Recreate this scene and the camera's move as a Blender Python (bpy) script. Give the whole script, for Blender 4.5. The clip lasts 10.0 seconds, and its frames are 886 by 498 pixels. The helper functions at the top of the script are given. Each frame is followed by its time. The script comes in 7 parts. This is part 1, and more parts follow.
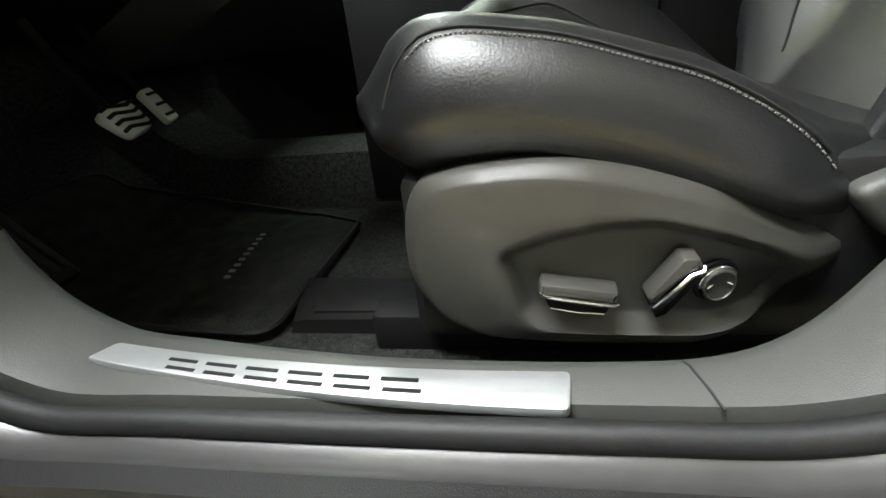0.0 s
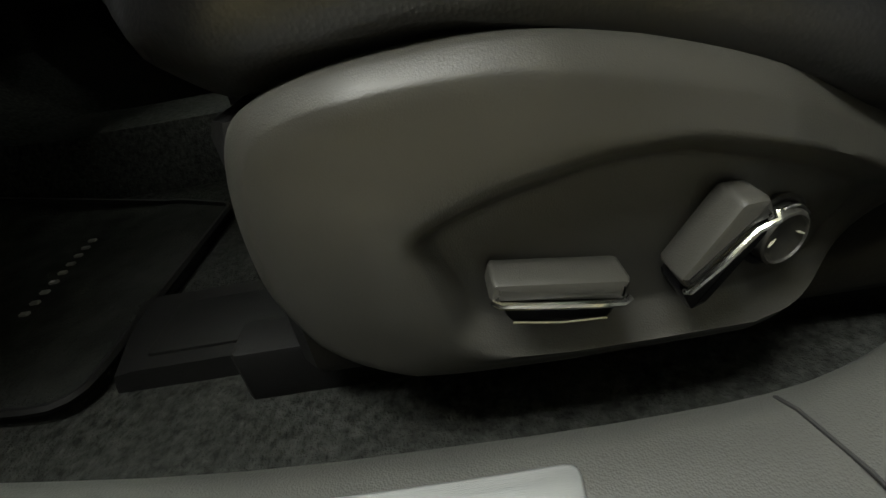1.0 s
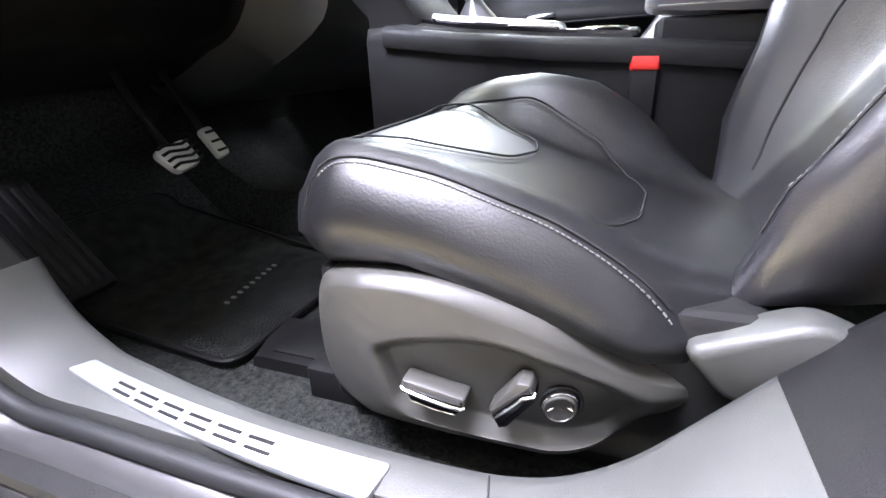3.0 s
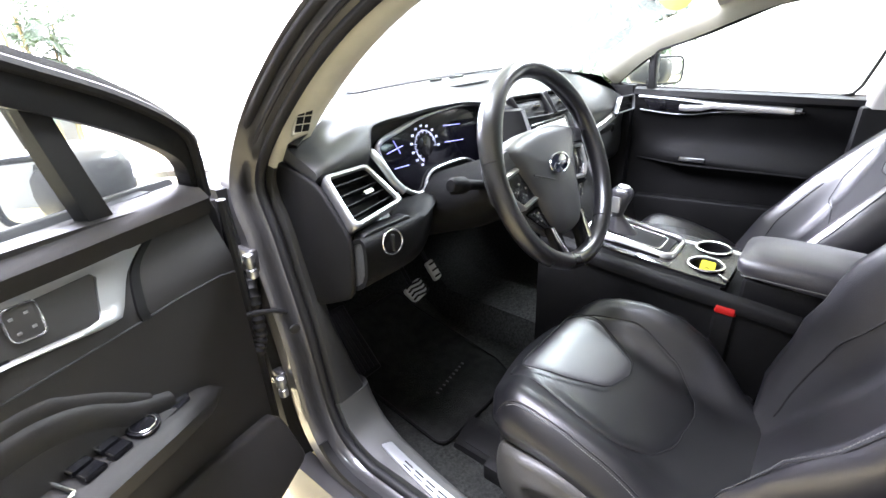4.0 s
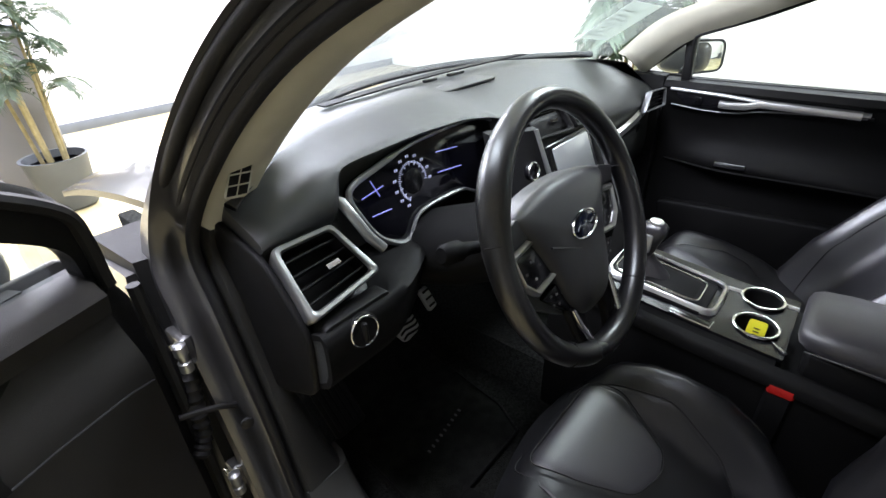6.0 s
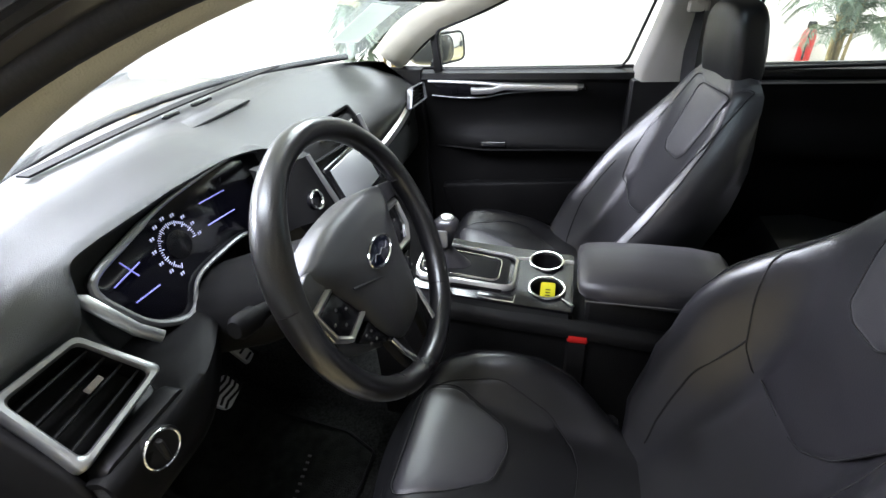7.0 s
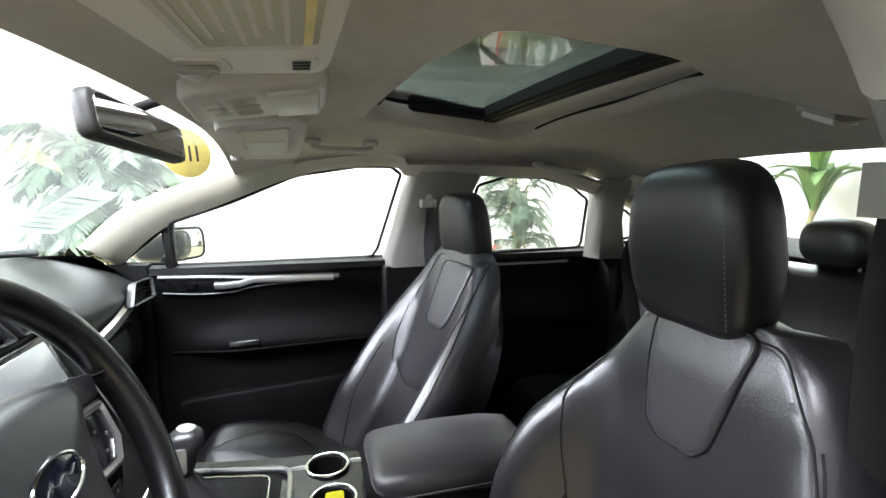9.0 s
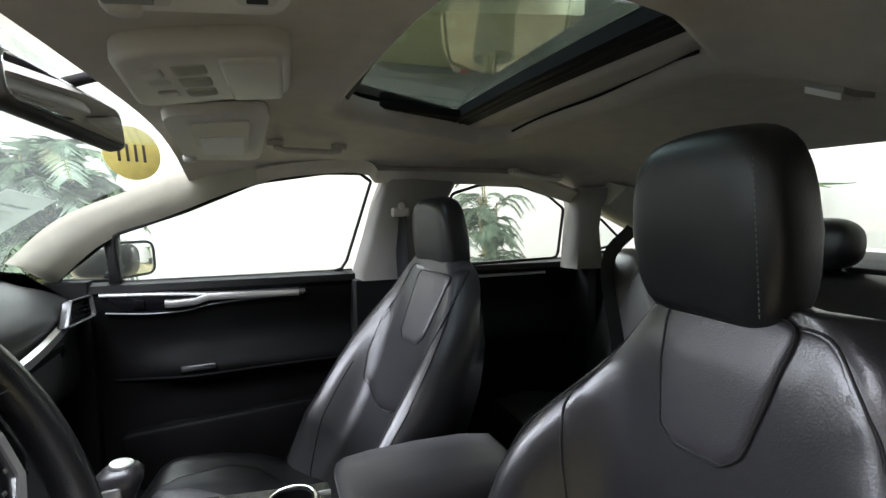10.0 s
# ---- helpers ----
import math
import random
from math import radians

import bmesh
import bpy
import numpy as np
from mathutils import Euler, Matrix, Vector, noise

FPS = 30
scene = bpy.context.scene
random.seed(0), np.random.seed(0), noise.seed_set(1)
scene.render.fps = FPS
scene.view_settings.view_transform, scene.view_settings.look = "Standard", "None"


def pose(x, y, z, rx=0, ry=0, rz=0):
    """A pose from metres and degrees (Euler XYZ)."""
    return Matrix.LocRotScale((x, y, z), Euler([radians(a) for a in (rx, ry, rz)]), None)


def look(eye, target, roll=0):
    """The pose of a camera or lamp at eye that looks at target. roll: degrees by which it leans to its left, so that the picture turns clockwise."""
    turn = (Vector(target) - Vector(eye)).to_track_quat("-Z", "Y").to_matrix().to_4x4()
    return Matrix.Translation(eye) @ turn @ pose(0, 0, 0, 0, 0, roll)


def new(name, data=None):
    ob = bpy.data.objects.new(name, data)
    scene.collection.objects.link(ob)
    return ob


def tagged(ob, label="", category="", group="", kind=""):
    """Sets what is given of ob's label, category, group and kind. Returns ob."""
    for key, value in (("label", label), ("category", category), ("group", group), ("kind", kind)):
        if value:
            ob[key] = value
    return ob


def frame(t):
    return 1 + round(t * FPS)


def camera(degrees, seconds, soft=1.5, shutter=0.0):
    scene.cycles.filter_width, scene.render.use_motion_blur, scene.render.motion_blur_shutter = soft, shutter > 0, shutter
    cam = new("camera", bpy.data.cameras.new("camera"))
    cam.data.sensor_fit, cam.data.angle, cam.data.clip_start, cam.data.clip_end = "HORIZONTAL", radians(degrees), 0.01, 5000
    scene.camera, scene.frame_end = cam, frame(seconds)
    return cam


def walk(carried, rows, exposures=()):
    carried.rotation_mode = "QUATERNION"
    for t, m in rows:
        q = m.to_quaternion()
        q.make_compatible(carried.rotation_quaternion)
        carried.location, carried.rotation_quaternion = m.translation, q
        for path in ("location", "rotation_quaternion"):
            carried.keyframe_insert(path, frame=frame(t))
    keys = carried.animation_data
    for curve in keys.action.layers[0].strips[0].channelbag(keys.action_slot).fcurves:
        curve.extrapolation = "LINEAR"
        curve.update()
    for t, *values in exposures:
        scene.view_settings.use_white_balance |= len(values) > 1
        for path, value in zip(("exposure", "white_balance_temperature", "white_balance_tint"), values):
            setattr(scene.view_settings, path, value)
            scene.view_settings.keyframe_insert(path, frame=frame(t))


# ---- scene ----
from mathutils.geometry import tessellate_polygon
cam = camera(86.0, 10.0)

PATH = [
    (0, (-1.036, -0.155, 0.524), (0.737, 0.193, -0.332), -6.4),
    (0.5, (-0.924, -0.136, 0.459), (0.827, -0.004, -0.499), -7.7),
    (1, (-0.861, -0.155, 0.447), (0.851, -0.077, -0.584), -10.6),
    (1.5, (-0.846, -0.219, 0.42), (0.894, -0.009, -0.543), -12.9),
    (2, (-0.844, -0.271, 0.408), (0.872, 0.103, -0.551), -12.2),
    (3.3, (-1.145, -0.378, 0.786), (0.551, 0.365, 0.03), 0.4),
    (3.5, (-1.236, -0.411, 0.937), (0.395, 0.416, 0.128), 0.2),
    (4, (-1.305, -0.476, 1.24), (0.071, 0.701, 0.39), -2.5),
    (4.5, (-1.267, -0.536, 1.357), (-0.06, 0.759, 0.426), -0.3),
    (5, (-1.209, -0.544, 1.349), (0.014, 0.702, 0.373), -0.1),
    (5.2, (-1.17, -0.533, 1.353), (0.045, 0.71, 0.364), -0.5),
    (6.3, (-1.006, -0.257, 1.313), (0.362, 0.776, 0.283), -2.9),
    (6.5, (-0.981, -0.267, 1.307), (0.442, 0.65, 0.241), -2.6),
    (7, (-0.968, -0.294, 1.372), (0.654, 0.164, 0.294), -4.4),
    (7.5, (-0.956, -0.23, 1.355), (0.664, -0.346, 0.189), -6.9),
    (8, (-0.954, -0.229, 1.346), (0.747, -0.329, 0.298), -8.9),
    (8.5, (-0.914, -0.268, 1.329), (0.849, -0.493, 0.413), -10.0),
    (9, (-0.869, -0.257, 1.242), (1.038, -0.794, 0.964), -0.1),
    (9.5, (-0.834, -0.253, 1.182), (1.085, -0.808, 1.078), 2.9),
    (10, (-0.785, -0.26, 1.187), (1.091, -0.93, 1.009), -0.6),
]

EXPO = [(0, 1.67, 6450, 8), (0.5, 1.12, 6550, 7), (1, 0.45, 6850, 4), (1.5, 1.38, 6950, 2), (2, 1.67, 6850, 3), (3.3, 3.01, 5700, 30), (3.6, 2.81, 5700, 28), (4, 1.99, 5900, 24), (4.5, 1.4, 5900, 22), (5.2, 0.65, 5900, 21), (6.3, 0.33, 5960, 21), (7, 0.74, 5960, 21), (8.5, 1.0, 6010, 20), (9, 0.85, 6050, 19), (10, 0.11, 6050, 19)]
LAMP_W = 150.0
LEFT_K = 0.78
REAR_K = 0.5
FRONT_K = 2.2
DOOR = 66.0

walk(cam, [(t, look(eye, target, roll)) for t, eye, target, roll in PATH], EXPO)

# ---- light ----
world = bpy.data.worlds.new("showroom_air")
scene.world = world
world.use_nodes = True
world.node_tree.nodes["Background"].inputs["Color"].default_value = (0.9, 0.95, 1.0, 1)
world.node_tree.nodes["Background"].inputs["Strength"].default_value = 0.3


def area_lamp(name, loc, size_x, size_y, watts, color, target):
    lamp = bpy.data.lights.new(name, "AREA")
    lamp.shape, lamp.size, lamp.size_y, lamp.energy, lamp.color = "RECTANGLE", size_x, size_y, watts, color
    ob = new(name, lamp)
    ob.matrix_basis = look(loc, target)
    return ob


# ---- materials ----
def material(name, color, rough=0.5, metal=0.0, grain=0.0, grain_scale=400.0, mottle=0.0, mottle_scale=6.0, spec=0.5,
             coat=0.0, sheen=0.0, rough_var=0.0, aniso=0.0, stretch=(1, 1, 1), noise_kind="noise", depth=0.001):
    m = bpy.data.materials.new(name)
    m.use_nodes = True
    nodes, links = m.node_tree.nodes, m.node_tree.links
    b = nodes["Principled BSDF"]
    b.inputs["Base Color"].default_value = (*color, 1)
    b.inputs["Roughness"].default_value = rough
    b.inputs["Metallic"].default_value = metal
    b.inputs["Specular IOR Level"].default_value = spec
    b.inputs["Coat Weight"].default_value = coat
    b.inputs["Coat Roughness"].default_value = 0.08
    b.inputs["Sheen Weight"].default_value = sheen
    b.inputs["Anisotropic"].default_value = aniso
    coords = nodes.new("ShaderNodeTexCoord")
    mapping = nodes.new("ShaderNodeMapping")
    mapping.inputs["Scale"].default_value = stretch
    links.new(coords.outputs["Object"], mapping.inputs["Vector"])
    if mottle or rough_var:
        n = nodes.new("ShaderNodeTexNoise")
        n.inputs["Scale"].default_value, n.inputs["Detail"].default_value = mottle_scale, 6
        links.new(mapping.outputs["Vector"], n.inputs["Vector"])
        if mottle:
            ramp = nodes.new("ShaderNodeMapRange")
            ramp.inputs["From Min"].default_value, ramp.inputs["From Max"].default_value = 0.3, 0.7
            ramp.inputs["To Min"].default_value, ramp.inputs["To Max"].default_value = 1 - mottle, 1 + mottle
            links.new(n.outputs["Fac"], ramp.inputs["Value"])
            mul = nodes.new("ShaderNodeVectorMath")
            mul.operation = "SCALE"
            mul.inputs[0].default_value = color
            links.new(ramp.outputs["Result"], mul.inputs["Scale"])
            links.new(mul.outputs["Vector"], b.inputs["Base Color"])
        if rough_var:
            r2 = nodes.new("ShaderNodeMapRange")
            r2.inputs["From Min"].default_value, r2.inputs["From Max"].default_value = 0.3, 0.7
            r2.inputs["To Min"].default_value, r2.inputs["To Max"].default_value = rough - rough_var, rough + rough_var
            links.new(n.outputs["Fac"], r2.inputs["Value"])
            links.new(r2.outputs["Result"], b.inputs["Roughness"])
    if grain:
        if noise_kind == "noise":
            g = nodes.new("ShaderNodeTexNoise")
            g.inputs["Detail"].default_value = 4
        else:
            g = nodes.new("ShaderNodeTexVoronoi")
        g.inputs["Scale"].default_value = grain_scale
        links.new(mapping.outputs["Vector"], g.inputs["Vector"])
        bump = nodes.new("ShaderNodeBump")
        bump.inputs["Strength"].default_value, bump.inputs["Distance"].default_value = grain, depth
        links.new(g.outputs["Fac" if noise_kind == "noise" else "Distance"], bump.inputs["Height"])
        links.new(bump.outputs["Normal"], b.inputs["Normal"])
    return m


def glow(name, color, strength):
    m = bpy.data.materials.new(name)
    m.use_nodes = True
    b = m.node_tree.nodes["Principled BSDF"]
    b.inputs["Base Color"].default_value = (*color, 1)
    b.inputs["Emission Color"].default_value = (*color, 1)
    b.inputs["Emission Strength"].default_value = strength
    return m


def glass(name, color=(1, 1, 1), rough=0.0, clear=0.9, haze=0.0):
    m = bpy.data.materials.new(name)
    m.use_nodes = True
    nodes, links = m.node_tree.nodes, m.node_tree.links
    nodes.remove(nodes["Principled BSDF"])
    out = nodes["Material Output"]
    clear_node = nodes.new("ShaderNodeBsdfTransparent")
    clear_node.inputs["Color"].default_value = (*[c * clear for c in color], 1)
    shine = nodes.new("ShaderNodeBsdfGlossy")
    shine.inputs["Roughness"].default_value = rough
    mix, face = nodes.new("ShaderNodeMixShader"), nodes.new("ShaderNodeLayerWeight")
    power, gain = nodes.new("ShaderNodeMath"), nodes.new("ShaderNodeMath")
    power.operation, power.inputs[1].default_value = "POWER", 5.0
    gain.operation, gain.inputs[1].default_value, gain.inputs[2].default_value = "MULTIPLY_ADD", 0.7, 0.03
    links.new(face.outputs["Facing"], power.inputs[0])
    links.new(power.outputs[0], gain.inputs[0])
    links.new(gain.outputs[0], mix.inputs["Fac"])
    links.new(clear_node.outputs["BSDF"], mix.inputs[1])
    links.new(shine.outputs["BSDF"], mix.inputs[2])
    links.new(mix.outputs["Shader"], out.inputs["Surface"])
    # a translucent film stands in for the veil of reflections on the glass
    if haze:
        film, veil = nodes.new("ShaderNodeBsdfTranslucent"), nodes.new("ShaderNodeMixShader")
        film.inputs["Color"].default_value = (0.82, 0.88, 0.86, 1)
        veil.inputs["Fac"].default_value = haze
        links.new(mix.outputs["Shader"], veil.inputs[1])
        links.new(film.outputs["BSDF"], veil.inputs[2])
        links.new(veil.outputs["Shader"], out.inputs["Surface"])
    return m


LEATHER_BLACK = material("deep_black_leather", (0.0065, 0.0065, 0.0072), 0.41, grain=0.14, grain_scale=420, noise_kind="voronoi", mottle=0.08, rough_var=0.03, spec=0.6)
LEATHER = material("black_leather", (0.0165, 0.0160, 0.0182), 0.34, grain=0.14, grain_scale=420, noise_kind="voronoi", mottle=0.08, rough_var=0.03, spec=1.0)
LEATHER_RIM = material("polished_black_leather", (0.007, 0.007, 0.0072), 0.30, grain=0.12, grain_scale=420, noise_kind="voronoi", mottle=0.08, rough_var=0.05, spec=0.8)
# blackened plastic: shade on passenger doors, lower dash and console is in its colour
SHADE_BLACK = material("shade_black_plastic", (0.0052, 0.0052, 0.0050), 0.58, spec=0.12, grain=0.5, grain_scale=900, mottle=0.1, rough_var=0.06)
# the same door trim lifted in colour, for light on the open door
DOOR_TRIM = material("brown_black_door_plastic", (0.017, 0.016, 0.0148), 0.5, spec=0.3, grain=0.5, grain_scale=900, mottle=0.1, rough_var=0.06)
# the purple tint puts the insert's bluish sheen into its base colour
LEATHER_SOFT = material("charcoal_leather_insert", (0.019, 0.0178, 0.0215), 0.40, spec=1.0, grain=0.25, grain_scale=700, noise_kind="voronoi", mottle=0.06, rough_var=0.02, sheen=0.15)
STITCH = material("grey_thread", (0.13, 0.13, 0.125), 0.8)
SEAM = material("black_seam", (0.006, 0.006, 0.006), 0.8)
PLASTIC = material("dark_grained_plastic", (0.0085, 0.0085, 0.0083), 0.55, spec=0.15, grain=0.5, grain_scale=900, mottle=0.1, rough_var=0.06)
PLASTIC_SOFT = material("dash_soft_plastic", (0.038, 0.040, 0.0395), 0.38, spec=0.5, grain=0.5, grain_scale=800, noise_kind="voronoi", mottle=0.1, rough_var=0.05)
PLASTIC_GREY = material("grey_grained_plastic", (0.036, 0.035, 0.030), 0.44, depth=0.0005, grain=0.4, grain_scale=1100, mottle=0.1, rough_var=0.06)
RUBBER = material("black_rubber", (0.0085, 0.0085, 0.0085), 0.6, spec=0.3, grain=0.3, grain_scale=200)
PIANO = material("gloss_black_trim", (0.006, 0.006, 0.007), 0.20, spec=0.4, coat=0.15, rough_var=0.04)
CHROME = material("satin_chrome", (0.75, 0.75, 0.74), 0.12, 1.0, rough_var=0.04, mottle_scale=30)
SILVER = material("satin_silver_trim", (0.40, 0.41, 0.41), 0.34, 0.85, grain=0.2, grain_scale=900, rough_var=0.05)
SILVER_BRIGHT = material("bright_satin_silver", (0.72, 0.72, 0.71), 0.30, 0.9, grain=0.1, grain_scale=900, rough_var=0.05)
SILVER_DIM = material("dim_satin_metal", (0.20, 0.205, 0.21), 0.40, 0.75, grain=0.2, grain_scale=900, rough_var=0.05)
PEDAL = material("satin_aluminium", (0.62, 0.63, 0.62), 0.35, 0.25, grain=0.2, grain_scale=300)
HUB = material("grained_airbag_plastic", (0.030, 0.0305, 0.032), 0.36, spec=0.8, grain=0.4, grain_scale=900, noise_kind="voronoi", mottle=0.08, rough_var=0.04, depth=0.0005)
KICK = material("kick_panel_plastic", (0.024, 0.024, 0.022), 0.5, spec=0.3, grain=0.4, grain_scale=1000, mottle=0.1, rough_var=0.05, depth=0.0005)
DARK = material("deep_black_recess", (0.003, 0.003, 0.003), 0.7, spec=0.2)
STEEL = material("brushed_steel", (0.50, 0.52, 0.525), 0.40, 0.8, grain=0.3, grain_scale=160, stretch=(30, 1, 30), rough_var=0.06, depth=0.0004)
PAINT = material("grey_brown_metallic_paint", (0.047, 0.046, 0.045), 0.34, 0.35, grain=0.08, grain_scale=1500, mottle=0.06, mottle_scale=40, coat=0.8)
CARPET = material("black_carpet", (0.021, 0.022, 0.020), 0.95, grain=1.0, grain_scale=260, mottle=0.6, mottle_scale=140, spec=0.05, depth=0.004)
MATFAB = material("mat_pile", (0.018, 0.019, 0.0175), 0.95, grain=1.0, grain_scale=320, mottle=0.4, mottle_scale=30, spec=0.05, depth=0.004)
HEADLINER = material("warm_grey_headliner_cloth", (0.52, 0.49, 0.44), 0.9, grain=0.6, grain_scale=500, mottle=0.06, mottle_scale=20, spec=0.2)
CREAM = material("cream_pillar_cloth", (0.45, 0.44, 0.355), 0.85, grain=0.6, grain_scale=500, mottle=0.06, mottle_scale=18, spec=0.2)
# darker copy of the pale grey plastic; the pillars' shade is in its colour
SHADED_PL = material("shaded_grey_pillar_plastic", (0.23, 0.222, 0.20), 0.55, grain=0.3, grain_scale=600, mottle=0.05)
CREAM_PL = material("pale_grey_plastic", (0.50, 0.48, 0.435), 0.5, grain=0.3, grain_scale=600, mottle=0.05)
VISOR = material("pale_visor_vinyl", (0.64, 0.62, 0.57), 0.6, grain=0.3, grain_scale=700, mottle=0.04)
THIN_PAPER = material("thin_backlit_paper", (0.62, 0.64, 0.62), 0.7)
thin = THIN_PAPER.node_tree
through_light = thin.nodes.new("ShaderNodeBsdfTranslucent")
through_light.inputs["Color"].default_value = (0.60, 0.64, 0.60, 1)
thin_mix = thin.nodes.new("ShaderNodeMixShader")
thin_mix.inputs["Fac"].default_value = 0.6
thin.links.new(thin.nodes["Principled BSDF"].outputs["BSDF"], thin_mix.inputs[1])
thin.links.new(through_light.outputs["BSDF"], thin_mix.inputs[2])
thin.links.new(thin_mix.outputs["Shader"], thin.nodes["Material Output"].inputs["Surface"])
GLASS = glass("window_glass", (0.97, 1.0, 0.985), 0.0, 0.95, 0.010)
SCREEN_GLASS = glass("hazed_windscreen_glass", (0.95, 1.0, 0.975), 0.0, 0.92, 0.035)
TINT = glass("sunroof_tinted_glass", (0.63, 0.71, 0.70), 0.02, 0.52)
MIRROR = material("mirror_silver", (0.85, 0.87, 0.87), 0.02, 1.0)
# the pale reflection on the screen is put into its base grey
SCREEN = material("screen_glass", (0.35, 0.37, 0.37), 0.18, 0.0, spec=0.7, coat=0.6, rough_var=0.03)
CLUSTER = material("instrument_black", (0.004, 0.004, 0.007), 0.12, spec=0.5, coat=0.6)
BLUE_GLOW = glow("instrument_light_blue", (0.30, 0.30, 0.85), 0.22)
WHITE_GLOW = glow("instrument_light_white", (0.60, 0.62, 0.85), 0.20)
INLAY = material("satin_dark_inlay", (0.030, 0.030, 0.028), 0.42, grain=0.15, grain_scale=900, mottle=0.08, rough_var=0.05)
BLACK_PLASTIC = material("fine_black_plastic", (0.0055, 0.0055, 0.0055), 0.5, spec=0.25, grain=0.4, grain_scale=900, rough_var=0.06)
YELLOW = material("yellow_tag", (0.85, 0.80, 0.02), 0.5)
YELLOW_SOFT = material("yellow_sticker", (0.60, 0.50, 0.13), 0.5, mottle=0.1, mottle_scale=40)
INK = material("dark_ink", (0.05, 0.04, 0.03), 0.6)
RED = material("red_button", (0.55, 0.02, 0.015), 0.35)
RED_PAINT = material("red_enamel", (0.5, 0.02, 0.02), 0.3)
SILL_PLASTIC = material("sill_grey_plastic", (0.044, 0.045, 0.041), 0.5, depth=0.0005, grain=0.35, grain_scale=1100, noise_kind="voronoi", mottle=0.1, rough_var=0.05)
PAPER = material("white_paper", (0.75, 0.76, 0.74), 0.7)
BADGE = material("dark_blue_badge", (0.008, 0.012, 0.028), 0.15, 0.3, coat=0.8)
WALL = material("white_wall_paint", (0.82, 0.82, 0.81), 0.7, grain=0.2, grain_scale=60, mottle=0.03, mottle_scale=2)
WALL_GREY = material("bounce_cutting_dark_grey", (0.17, 0.17, 0.17), 0.7, grain=0.2, grain_scale=60, mottle=0.05, mottle_scale=2)
CEIL = material("pale_ceiling_board", (0.64, 0.66, 0.63), 0.8, grain=0.2, grain_scale=90, mottle=0.04, mottle_scale=2)
TILE = material("cream_floor_tile", (0.50, 0.43, 0.235), 0.22, mottle=0.15, mottle_scale=3, rough_var=0.08)
GROUT = material("tile_joint", (0.30, 0.27, 0.2), 0.8)
# greyed green: part of the haze over the palms is in this colour
LEAF = material("palm_leaf", (0.085, 0.125, 0.075), 0.45, mottle=0.35, mottle_scale=9)
LEAF_PALE = material("banana_leaf", (0.10, 0.19, 0.04), 0.45, mottle=0.3, mottle_scale=7)
BARK = material("cane_stem", (0.30, 0.25, 0.12), 0.7, mottle=0.3, mottle_scale=20, grain=0.4, grain_scale=60)
POT = material("grey_planter", (0.09, 0.10, 0.11), 0.5, mottle=0.1)
CABINET = material("grey_cabinet_laminate", (0.20, 0.20, 0.21), 0.45, mottle=0.06, mottle_scale=3, rough_var=0.05)
SOIL = material("soil", (0.05, 0.035, 0.02), 0.95, grain=1, grain_scale=60, depth=0.01)
LAMP_MAT = glow("lit_panel", (1.0, 1.0, 0.96), 6.0)
YPANEL = material("pale_yellow_soffit", (0.75, 0.72, 0.45), 0.7, mottle=0.05)


